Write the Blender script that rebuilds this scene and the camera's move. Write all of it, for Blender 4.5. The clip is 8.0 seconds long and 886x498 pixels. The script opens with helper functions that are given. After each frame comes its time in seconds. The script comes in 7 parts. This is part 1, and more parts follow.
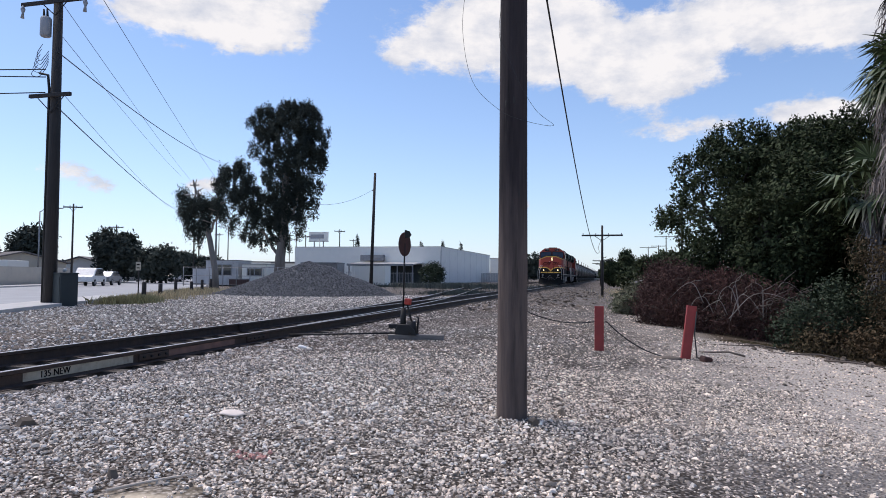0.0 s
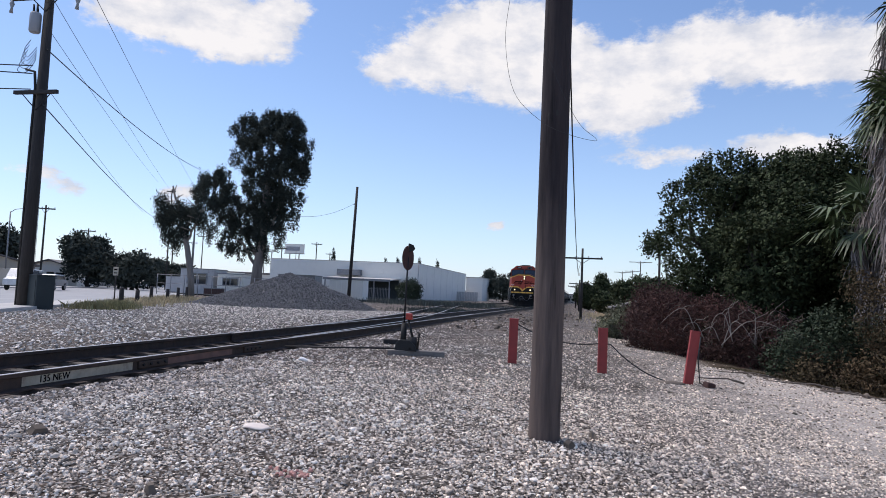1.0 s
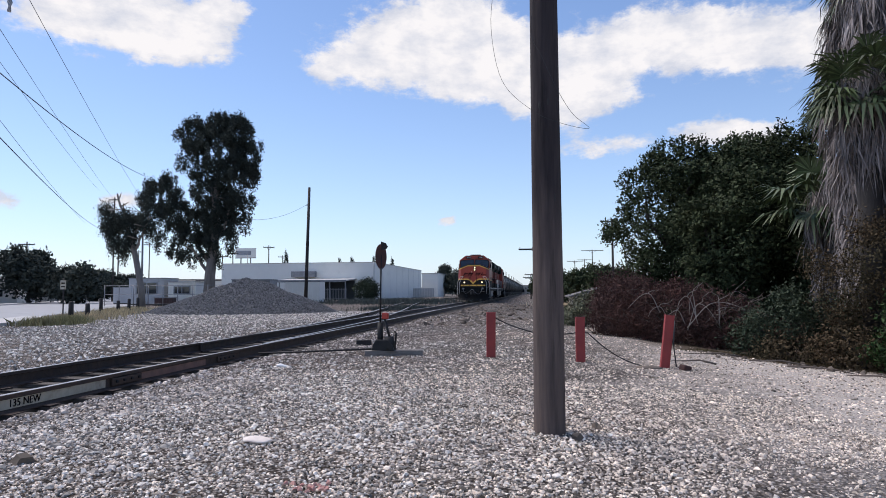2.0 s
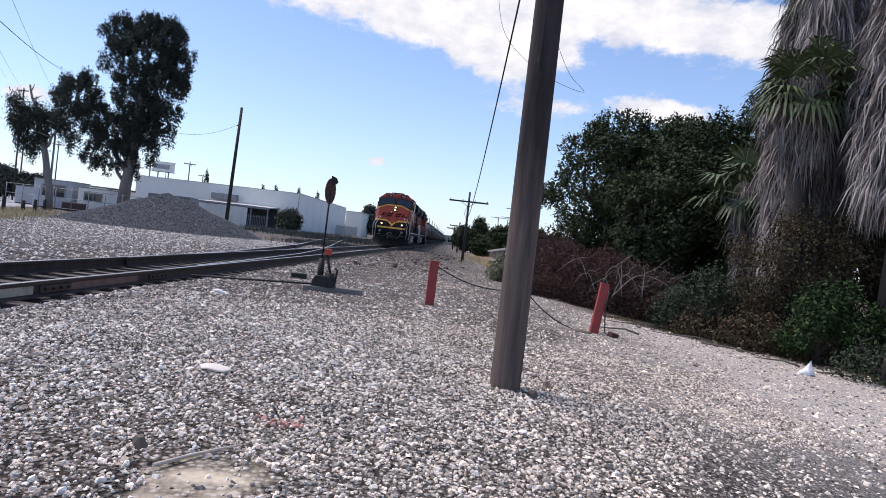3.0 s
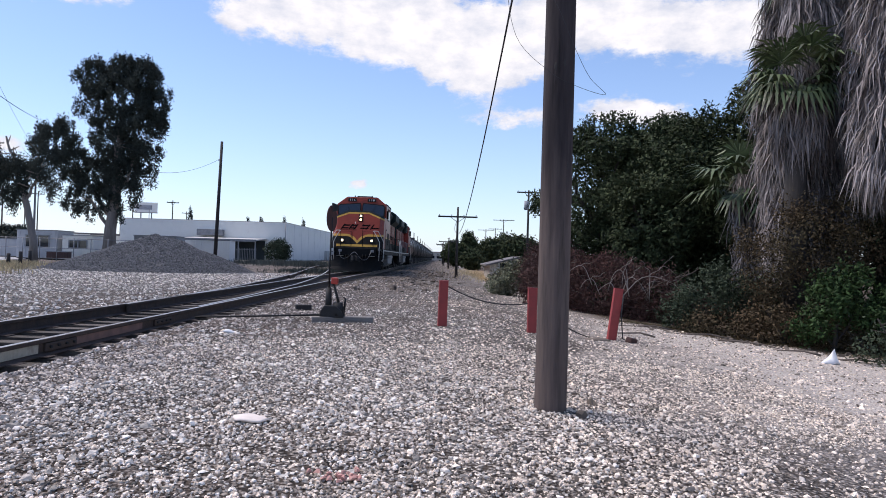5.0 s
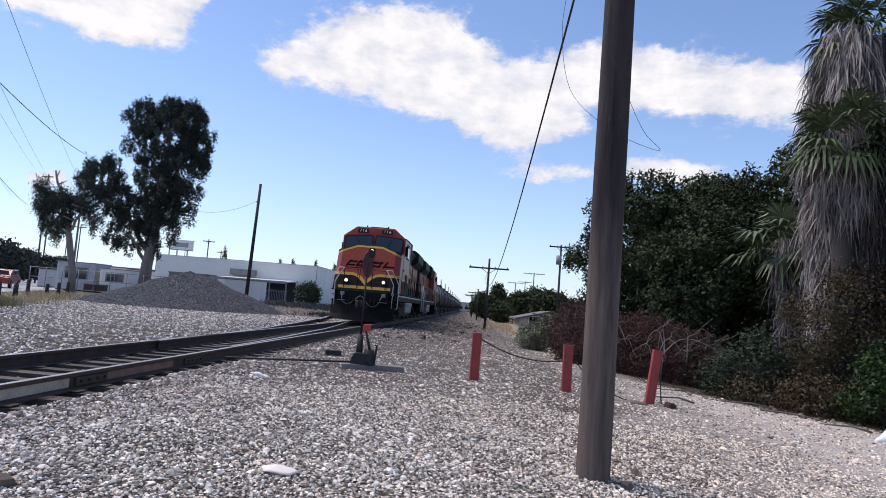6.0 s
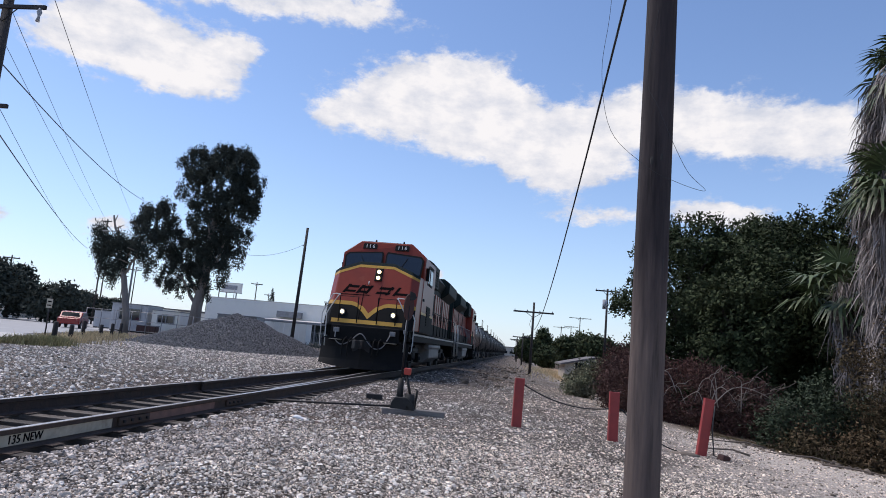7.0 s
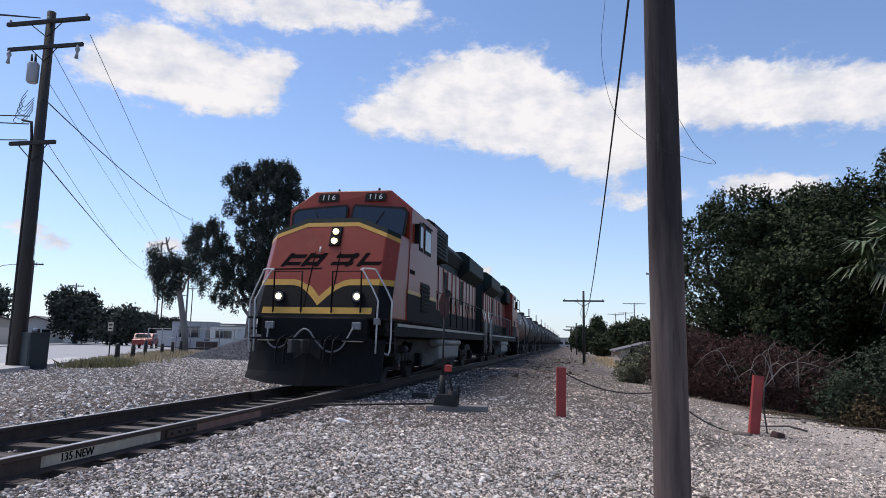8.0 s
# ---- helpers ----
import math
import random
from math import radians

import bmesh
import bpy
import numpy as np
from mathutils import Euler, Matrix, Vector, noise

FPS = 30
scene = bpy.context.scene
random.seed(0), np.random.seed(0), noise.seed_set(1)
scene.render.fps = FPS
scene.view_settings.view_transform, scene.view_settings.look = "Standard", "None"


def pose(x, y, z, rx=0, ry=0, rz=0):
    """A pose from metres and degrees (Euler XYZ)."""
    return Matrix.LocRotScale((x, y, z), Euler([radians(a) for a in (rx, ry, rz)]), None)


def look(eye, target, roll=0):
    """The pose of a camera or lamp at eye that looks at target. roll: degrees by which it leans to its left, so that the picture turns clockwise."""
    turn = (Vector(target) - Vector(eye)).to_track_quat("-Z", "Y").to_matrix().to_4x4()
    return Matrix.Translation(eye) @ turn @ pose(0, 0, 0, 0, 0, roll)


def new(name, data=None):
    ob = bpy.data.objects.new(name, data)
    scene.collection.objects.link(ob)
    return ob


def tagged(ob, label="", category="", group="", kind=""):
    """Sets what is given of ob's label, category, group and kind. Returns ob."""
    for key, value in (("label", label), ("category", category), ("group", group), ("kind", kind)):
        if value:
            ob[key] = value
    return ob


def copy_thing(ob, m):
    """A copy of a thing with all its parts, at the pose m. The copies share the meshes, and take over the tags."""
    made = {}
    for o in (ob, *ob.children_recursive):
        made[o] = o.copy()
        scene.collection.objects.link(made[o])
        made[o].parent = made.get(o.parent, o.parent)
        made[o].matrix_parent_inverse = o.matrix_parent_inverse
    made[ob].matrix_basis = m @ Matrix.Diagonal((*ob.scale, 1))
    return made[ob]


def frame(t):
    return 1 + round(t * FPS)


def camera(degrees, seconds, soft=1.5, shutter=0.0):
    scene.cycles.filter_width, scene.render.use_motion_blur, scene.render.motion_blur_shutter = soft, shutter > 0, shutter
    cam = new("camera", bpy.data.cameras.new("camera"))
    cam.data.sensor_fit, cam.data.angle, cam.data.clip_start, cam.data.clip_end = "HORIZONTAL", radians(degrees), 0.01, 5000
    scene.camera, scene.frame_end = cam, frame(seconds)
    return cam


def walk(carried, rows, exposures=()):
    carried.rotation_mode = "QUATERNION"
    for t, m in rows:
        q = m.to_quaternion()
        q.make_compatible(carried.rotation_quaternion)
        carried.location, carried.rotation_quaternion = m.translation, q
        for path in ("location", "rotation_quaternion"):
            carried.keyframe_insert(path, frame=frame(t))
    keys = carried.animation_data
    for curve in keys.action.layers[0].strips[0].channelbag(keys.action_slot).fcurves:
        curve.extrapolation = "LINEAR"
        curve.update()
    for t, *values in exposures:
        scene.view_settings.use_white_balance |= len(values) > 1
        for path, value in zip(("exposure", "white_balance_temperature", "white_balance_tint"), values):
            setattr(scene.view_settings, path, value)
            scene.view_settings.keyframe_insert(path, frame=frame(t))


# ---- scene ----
cam = camera(67.2, 8.0, 0.9)
PATH = [
    (0, (0.093, 0.452, 1.171), (-0.399, 2.389, 1.252), 0.5),
    (0.5, (-0.195, 0.547, 1.156), (-0.733, 2.468, 1.302), 1.4),
    (1, (-0.524, 0.527, 1.116), (-0.942, 2.478, 1.252), 2.6),
    (1.5, (-0.742, 0.519, 1.114), (-1.013, 2.495, 1.257), 2.2),
    (2, (-0.948, 0.616, 1.114), (-1.226, 2.592, 1.242), -0.3),
    (2.2, (-1.037, 0.562, 1.11), (-1.212, 2.552, 1.183), 1.7),
    (3.3, (-1.539, 0.735, 1.115), (-1.579, 2.734, 1.087), 6.8),
    (3.5, (-1.567, 0.76, 1.105), (-1.567, 2.76, 1.081), 5.3),
    (4, (-1.752, 0.818, 1.116), (-1.698, 2.817, 1.123), 3.3),
    (5.5, (-1.857, 1.068, 1.138), (-1.888, 3.067, 1.195), 1.4),
    (6, (-1.951, 1.142, 1.141), (-2.054, 3.132, 1.313), 4.5),
    (6.5, (-2.017, 1.147, 1.14), (-2.2, 3.121, 1.403), 6.4),
    (7, (-1.902, 1.218, 1.143), (-2.147, 3.182, 1.433), 5.1),
    (7.5, (-1.729, 1.304, 1.154), (-2.023, 3.261, 1.442), 3.2),
    (8, (-1.599, 1.203, 1.133), (-1.984, 3.147, 1.408), 1.1),
]
walk(cam, [(t, look(eye, target, roll)) for t, eye, target, roll in PATH], [(0, -0.02, 6500, 13), (2.2, 0.02, 6500, 13), (3.3, 0.16, 6500, 15), (5.5, 0.14, 6500, 15), (6.5, 0.02, 6500, 13), (8, -0.02, 6500, 13)])

# ---- light ----
SUN_AZ, SUN_EL = -72.0, 60.0   # degrees: azimuth from +y towards +x, elevation
sun = new("sun", bpy.data.lights.new("sun", "SUN"))
sun.data.energy, sun.data.angle, sun.data.color = 3.6, radians(34.0), (1.0, 0.93, 0.85)
_s = Vector((math.sin(radians(SUN_AZ)) * math.cos(radians(SUN_EL)), math.cos(radians(SUN_AZ)) * math.cos(radians(SUN_EL)), math.sin(radians(SUN_EL))))
sun.matrix_world = look(_s * 100, (0, 0, 0))

CLOUDS = [
    (-0.290, 0.332, 0.075, 0.032), (-0.215, 0.362, 0.090, 0.052), (-0.135, 0.390, 0.080, 0.045), (-0.060, 0.375, 0.065, 0.048), (-0.110, 0.312, 0.085, 0.034), (-0.015, 0.312, 0.060, 0.045),
    (0.065, 0.335, 0.070, 0.042), (0.035, 0.272, 0.055, 0.036), (0.095, 0.288, 0.055, 0.036), (0.160, 0.358, 0.060, 0.040), (0.225, 0.343, 0.090, 0.044), (0.325, 0.330, 0.100, 0.044), (0.420, 0.312, 0.080, 0.036),
    (0.095, 0.209, 0.070, 0.014), (0.245, 0.219, 0.060, 0.020), (0.315, 0.210, 0.055, 0.014),
    (-0.675, 0.345, 0.085, 0.030), (-0.585, 0.364, 0.080, 0.040), (-0.495, 0.360, 0.060, 0.040), (-0.460, 0.384, 0.045, 0.022),
    (-0.640, 0.395, 0.075, 0.026), (-0.545, 0.332, 0.060, 0.020), (-0.580, 0.458, 0.090, 0.026), (-0.430, 0.468, 0.100, 0.030), (-0.300, 0.476, 0.100, 0.022),
    (-0.770, 0.133, 0.035, 0.013), (-0.722, 0.118, 0.027, 0.013), (-0.595, 0.120, 0.032, 0.014), (-0.136, 0.112, 0.020, 0.010)]


def build_world():
    w = bpy.data.worlds.new("sky")
    scene.world = w
    w.use_nodes = True
    nt = w.node_tree
    nt.nodes.clear()
    N = lambda kind: nt.nodes.new(kind)

    def put(socket, v):
        if isinstance(v, bpy.types.NodeSocket):
            nt.links.new(v, socket)
        else:
            socket.default_value = v

    def math_node(op, a, b=0.0, c=0.0, clamp=False):
        n = N("ShaderNodeMath")
        n.operation, n.use_clamp = op, clamp
        for s, v in zip(n.inputs, (a, b, c)):
            put(s, v)
        return n.outputs[0]

    sky = N("ShaderNodeTexSky")
    sky.sky_type, sky.sun_disc = "NISHITA", False
    sky.sun_elevation, sky.sun_rotation = radians(SUN_EL), radians(SUN_AZ)
    sky.air_density, sky.dust_density, sky.ozone_density = 1.0, 0.4, 2.2
    tc = N("ShaderNodeTexCoord")
    sep = N("ShaderNodeSeparateXYZ")
    nt.links.new(tc.outputs["Generated"], sep.inputs[0])
    x, y, z = sep.outputs
    az = math_node("ARCTAN2", x, y)
    el = math_node("ARCSINE", z)
    com = N("ShaderNodeCombineXYZ")
    put(com.inputs[0], az), put(com.inputs[1], math_node("MULTIPLY", el, 1.7)), put(com.inputs[2], 0.0)

    def fbm(scale, detail, rough, off):
        n = N("ShaderNodeTexNoise")
        add = N("ShaderNodeVectorMath")
        add.operation = "ADD"
        nt.links.new(com.outputs[0], add.inputs[0])
        add.inputs[1].default_value = off
        nt.links.new(add.outputs[0], n.inputs["Vector"])
        n.inputs["Scale"].default_value, n.inputs["Detail"].default_value, n.inputs["Roughness"].default_value = scale, detail, rough
        return n.outputs["Fac"]

    n1 = fbm(14.0, 8.0, 0.6, (3.1, 1.7, 0.0))
    n2 = fbm(14.0, 8.0, 0.6, (9.4, 5.2, 0.0))
    n3 = fbm(21.0, 10.0, 0.66, (1.0, 7.0, 0.0))
    azd = math_node("ADD", az, math_node("MULTIPLY", math_node("SUBTRACT", n1, 0.5), 0.11))
    eld = math_node("ADD", el, math_node("MULTIPLY", math_node("SUBTRACT", n2, 0.5), 0.05))
    total = None
    for a, e, ra, re in CLOUDS:
        dx = math_node("DIVIDE", math_node("SUBTRACT", azd, a), ra * 0.98)
        dy = math_node("DIVIDE", math_node("SUBTRACT", eld, e), re * 1.05)
        d2 = math_node("ADD", math_node("MULTIPLY", dx, dx), math_node("MULTIPLY", dy, dy))
        g = math_node("EXPONENT", math_node("MULTIPLY", d2, -1.0))
        total = g if total is None else math_node("ADD", total, g)
    # broken cloud in the rest of the sky, behind and above the view
    away = math_node("MULTIPLY", math_node("SUBTRACT", fbm(3.0, 6.0, 0.6, (20.0, 3.0, 0.0)), 0.52), 5.0, clamp=True)
    gate = math_node("MULTIPLY", math_node("SUBTRACT", math_node("ABSOLUTE", az), 0.95), 6.0, clamp=True)
    high = math_node("MULTIPLY", math_node("SUBTRACT", el, 0.55), 8.0, clamp=True)
    rest = math_node("MULTIPLY", away, math_node("MAXIMUM", gate, high))
    dens = math_node("ADD", math_node("ADD", total, rest), math_node("MULTIPLY", math_node("SUBTRACT", n3, 0.5), 1.75))
    mask = N("ShaderNodeMapRange")
    mask.interpolation_type = "SMOOTHSTEP"
    put(mask.inputs["Value"], dens)
    mask.inputs["From Min"].default_value, mask.inputs["From Max"].default_value = 0.38, 0.98
    # thin bright haze low on the horizon
    haze = math_node("EXPONENT", math_node("MULTIPLY", math_node("ABSOLUTE", el), -7.0))
    bg = N("ShaderNodeBackground")
    tint = N("ShaderNodeMix")
    tint.data_type = "RGBA"
    put(tint.inputs["Factor"], math_node("MULTIPLY", haze, 0.5))
    blue = N("ShaderNodeMix")
    blue.data_type, blue.blend_type = "RGBA", "MULTIPLY"
    blue.inputs["Factor"].default_value = 1.0
    nt.links.new(sky.outputs[0], blue.inputs["A"])
    blue.inputs["B"].default_value = (1.0, 1.07, 1.19, 1)
    nt.links.new(blue.outputs["Result"], tint.inputs["A"])
    tint.inputs["B"].default_value = (5.1, 6.3, 8.1, 1)
    nt.links.new(tint.outputs["Result"], bg.inputs[0])
    bg.inputs[1].default_value = SKY
    white = N("ShaderNodeBackground")
    shade = N("ShaderNodeMix")
    shade.data_type = "RGBA"
    put(shade.inputs["Factor"], math_node("MULTIPLY_ADD", math_node("SUBTRACT", fbm(17.0, 6.0, 0.6, (4.0, 2.0, 0.0)), 0.38), 3.2, math_node("MULTIPLY", math_node("SUBTRACT", dens, 0.75), 0.5), clamp=True))
    shade.inputs["A"].default_value, shade.inputs["B"].default_value = (0.70, 0.745, 0.84, 1), (1.02, 1.01, 1.01, 1)
    nt.links.new(shade.outputs["Result"], white.inputs[0])
    white.inputs[1].default_value = CLOUD
    mix = N("ShaderNodeMixShader")
    nt.links.new(mask.outputs[0], mix.inputs[0])
    nt.links.new(bg.outputs[0], mix.inputs[1])
    nt.links.new(white.outputs[0], mix.inputs[2])
    out = N("ShaderNodeOutputWorld")
    nt.links.new(mix.outputs[0], out.inputs[0])


SKY, CLOUD = 0.137, 0.92
build_world()

# ---- materials ----


def mat(name, c1, c2=None, scale=6.0, rough=0.8, metal=0.0, bump=0.0, bscale=None, c3=None, wear=(0.62, 0.75), wscale=1.7, stretch=(1, 1, 1), island=0.0, rand=0.0, spec=0.5):
    m = bpy.data.materials.new(name)
    m.use_nodes = True
    nt = m.node_tree
    p = nt.nodes["Principled BSDF"]
    p.inputs["Roughness"].default_value, p.inputs["Metallic"].default_value = rough, metal
    p.inputs["Specular IOR Level"].default_value = spec
    tc = nt.nodes.new("ShaderNodeTexCoord")
    mp = nt.nodes.new("ShaderNodeMapping")
    mp.inputs["Scale"].default_value = stretch
    nt.links.new(tc.outputs["Object"], mp.inputs[0])

    def noise_tex(s, d=6.0, r=0.6):
        n = nt.nodes.new("ShaderNodeTexNoise")
        n.inputs["Scale"].default_value, n.inputs["Detail"].default_value, n.inputs["Roughness"].default_value = s, d, r
        nt.links.new(mp.outputs[0], n.inputs["Vector"])
        return n.outputs["Fac"]

    def blend(f, a, b):
        n = nt.nodes.new("ShaderNodeMix")
        n.data_type = "RGBA"
        nt.links.new(f, n.inputs["Factor"])
        for k, v in (("A", a), ("B", b)):
            if isinstance(v, tuple):
                n.inputs[k].default_value = (*v, 1)
            else:
                nt.links.new(v, n.inputs[k])
        return n.outputs["Result"]

    def ramp(f, lo, hi):
        n = nt.nodes.new("ShaderNodeMapRange")
        nt.links.new(f, n.inputs["Value"])
        n.inputs["From Min"].default_value, n.inputs["From Max"].default_value = lo, hi
        return n.outputs[0]

    col = blend(ramp(noise_tex(scale), 0.3, 0.7), c1, c2 or tuple(0.75 * v for v in c1))
    if c3:
        col = blend(ramp(noise_tex(wscale, 8.0, 0.65), *wear), col, c3)
    if island or rand:
        if island:
            g = nt.nodes.new("ShaderNodeNewGeometry").outputs["Random Per Island"]
        else:
            g = nt.nodes.new("ShaderNodeObjectInfo").outputs["Random"]
        amount = island or rand
        h = nt.nodes.new("ShaderNodeHueSaturation")
        nt.links.new(ramp(g, 0.0, 1.0), h.inputs["Value"])
        mr = h.inputs["Value"].links[0].from_node
        mr.inputs["To Min"].default_value, mr.inputs["To Max"].default_value = 1 - amount, 1 + amount
        nt.links.new(col, h.inputs["Color"])
        col = h.outputs[0]
    nt.links.new(col, p.inputs["Base Color"])
    if bump:
        b = nt.nodes.new("ShaderNodeBump")
        b.inputs["Strength"].default_value, b.inputs["Distance"].default_value = min(1.0, bump), 0.02
        nt.links.new(noise_tex(bscale or scale * 4), b.inputs["Height"])
        nt.links.new(b.outputs[0], p.inputs["Normal"])
    return m


def glow(name, c, power):
    m = bpy.data.materials.new(name)
    m.use_nodes = True
    p = m.node_tree.nodes["Principled BSDF"]
    p.inputs["Base Color"].default_value = (*c, 1)
    p.inputs["Emission Color"].default_value = (*c, 1)
    p.inputs["Emission Strength"].default_value = power
    return m


def gravel_mat(name):
    """Crushed stone: pale grey, pinkish and sandy patches, shade painted dark into the small gaps between stones."""
    m = bpy.data.materials.new(name)
    m.use_nodes = True
    nt = m.node_tree
    p = nt.nodes["Principled BSDF"]
    p.inputs["Roughness"].default_value = 0.95
    p.inputs["Specular IOR Level"].default_value = 0.15
    tc = nt.nodes.new("ShaderNodeTexCoord")
    L = nt.links.new

    def tex(kind, scale, detail=None):
        n = nt.nodes.new(kind)
        n.inputs["Scale"].default_value = scale
        if detail is not None:
            n.inputs["Detail"].default_value = detail
        L(tc.outputs["Object"], n.inputs["Vector"])
        return n

    def ramp(sock, stops):
        r = nt.nodes.new("ShaderNodeValToRGB")
        e = r.color_ramp.elements
        while len(e) < len(stops):
            e.new(0.5)
        for k, (pos, c) in zip(e, stops):
            k.position, k.color = pos, (*c, 1)
        L(sock, r.inputs[0])
        return r.outputs[0]

    def blend(f, a, b, kind="MIX"):
        n = nt.nodes.new("ShaderNodeMix")
        n.data_type, n.blend_type = "RGBA", kind
        if isinstance(f, float):
            n.inputs["Factor"].default_value = f
        else:
            L(f, n.inputs["Factor"])
        L(a, n.inputs["A"])
        L(b, n.inputs["B"])
        return n.outputs["Result"]

    v = tex("ShaderNodeTexVoronoi", 26.0)
    v2 = tex("ShaderNodeTexVoronoi", 58.0)
    grey = nt.nodes.new("ShaderNodeRGBToBW")
    L(v.outputs["Color"], grey.inputs[0])
    stones = ramp(grey.outputs[0], [(0.15, (0.15, 0.14, 0.132)), (0.45, (0.40, 0.37, 0.345)), (0.62, (0.54, 0.495, 0.455)), (0.85, (0.74, 0.69, 0.645))])
    grey2 = nt.nodes.new("ShaderNodeRGBToBW")
    L(v2.outputs["Color"], grey2.inputs[0])
    fine = ramp(grey2.outputs[0], [(0.2, (0.24, 0.225, 0.21)), (0.6, (0.50, 0.46, 0.42)), (0.9, (0.72, 0.67, 0.62))])
    f1 = ramp(tex("ShaderNodeTexNoise", 0.55, 5.0).outputs["Fac"], [(0.42, (0, 0, 0)), (0.58, (1, 1, 1))])
    base = blend(f1, stones, fine)
    sand = ramp(tex("ShaderNodeTexNoise", 7.0, 6.0).outputs["Fac"], [(0.3, (0.55, 0.46, 0.38)), (0.7, (0.72, 0.61, 0.51))])
    f2 = ramp(tex("ShaderNodeTexNoise", 0.33, 7.0).outputs["Fac"], [(0.60, (0, 0, 0)), (0.74, (0.8, 0.8, 0.8))])
    base = blend(f2, base, sand)
    pink = ramp(tex("ShaderNodeTexNoise", 0.21, 4.0).outputs["Fac"], [(0.40, (1.0, 0.985, 0.97)), (0.62, (1.06, 0.97, 0.92))])
    base = blend(1.0, base, pink, "MULTIPLY")
    dirt = ramp(tex("ShaderNodeTexNoise", 0.9, 8.0).outputs["Fac"], [(0.36, (0.74, 0.73, 0.72)), (0.56, (1.08, 1.08, 1.08))])
    base = blend(1.0, base, dirt, "MULTIPLY")
    # shade between the stones, painted as dark cell edges
    gaps = ramp(v.outputs["Distance"], [(0.26, (1.15, 1.15, 1.15)), (0.60, (0.13, 0.11, 0.095))])
    base = blend(0.95, base, gaps, "MULTIPLY")
    for size, lo, hi in ((2.6, 0.66, 1.04), (9.0, 0.62, 1.08)):
        blot = ramp(tex("ShaderNodeTexNoise", size, 6.0).outputs["Fac"], [(0.36, (lo, lo, lo)), (0.64, (hi, hi, hi))])
        base = blend(1.0, base, blot, "MULTIPLY")
    # pale sand and fine pebbles towards the planted edge
    place = nt.nodes.new("ShaderNodeSeparateXYZ")
    L(tc.outputs["Object"], place.inputs[0])
    side = nt.nodes.new("ShaderNodeMath")
    side.operation = "MULTIPLY_ADD"
    L(tex("ShaderNodeTexNoise", 0.7, 7.0).outputs["Fac"], side.inputs[0])
    side.inputs[1].default_value = 5.0
    L(place.outputs[0], side.inputs[2])
    near_edge = nt.nodes.new("ShaderNodeMapRange")
    L(side.outputs[0], near_edge.inputs["Value"])
    near_edge.inputs["From Min"].default_value, near_edge.inputs["From Max"].default_value = 2.6, 6.0
    near_edge.inputs["To Max"].default_value = 0.75
    pebbles = ramp(grey2.outputs[0], [(0.2, (0.40, 0.35, 0.31)), (0.55, (0.66, 0.585, 0.52)), (0.9, (0.82, 0.745, 0.67))])
    base = blend(near_edge.outputs[0], base, pebbles)
    # dark mottled ground under the planted edge, its border ragged
    diag = nt.nodes.new("ShaderNodeMath")
    L(place.outputs[0], diag.inputs[0])
    L(place.outputs[1], diag.inputs[1])
    ragged = nt.nodes.new("ShaderNodeMath")
    ragged.operation = "MULTIPLY_ADD"
    L(tex("ShaderNodeTexNoise", 1.3, 7.0).outputs["Fac"], ragged.inputs[0])
    ragged.inputs[1].default_value = 2.2
    L(diag.outputs[0], ragged.inputs[2])
    inside = nt.nodes.new("ShaderNodeMapRange")
    L(ragged.outputs[0], inside.inputs["Value"])
    inside.inputs["From Min"].default_value, inside.inputs["From Max"].default_value = 22.5, 23.6
    beyond = nt.nodes.new("ShaderNodeMapRange")
    L(place.outputs[0], beyond.inputs["Value"])
    beyond.inputs["From Min"].default_value, beyond.inputs["From Max"].default_value = 1.8, 3.0
    both = nt.nodes.new("ShaderNodeMath")
    both.operation = "MULTIPLY"
    L(inside.outputs[0], both.inputs[0])
    L(beyond.outputs[0], both.inputs[1])
    dark_ground = ramp(tex("ShaderNodeTexNoise", 12.0, 7.0).outputs["Fac"], [(0.3, (0.05, 0.04, 0.03)), (0.7, (0.13, 0.10, 0.075))])
    base = blend(both.outputs[0], base, dark_ground)
    # bare yellowish sand showing between the stones
    pit = nt.nodes.new("ShaderNodeVectorMath")
    pit.operation = "DISTANCE"
    L(tc.outputs["Object"], pit.inputs[0])
    pit.inputs[1].default_value = (-2.5, 3.72, -0.12)
    rim = nt.nodes.new("ShaderNodeMath")
    rim.operation = "MULTIPLY_ADD"
    L(tex("ShaderNodeTexNoise", 5.0, 6.0).outputs["Fac"], rim.inputs[0])
    rim.inputs[1].default_value = 0.75
    L(pit.outputs["Value"], rim.inputs[2])
    bare = ramp(tex("ShaderNodeTexNoise", 30.0, 5.0).outputs["Fac"], [(0.3, (0.55, 0.46, 0.345)), (0.7, (0.70, 0.60, 0.455))])
    base = blend(ramp(rim.outputs[0], [(0.42, (0.9, 0.9, 0.9)), (0.72, (0, 0, 0))]), base, bare)
    firm = ramp(rim.outputs[0], [(0.50, (0.08, 0.08, 0.08)), (0.75, (0.9, 0.9, 0.9))])
    # a darker patch with a ragged edge
    spot = nt.nodes.new("ShaderNodeVectorMath")
    spot.operation = "DISTANCE"
    L(tc.outputs["Object"], spot.inputs[0])
    spot.inputs[1].default_value = (2.4, 4.6, -0.3)
    edge = nt.nodes.new("ShaderNodeMath")
    edge.operation = "MULTIPLY_ADD"
    L(tex("ShaderNodeTexNoise", 1.6, 6.0).outputs["Fac"], edge.inputs[0])
    edge.inputs[1].default_value = 1.8
    L(spot.outputs["Value"], edge.inputs[2])
    scaled = nt.nodes.new("ShaderNodeMath")
    scaled.operation = "MULTIPLY"
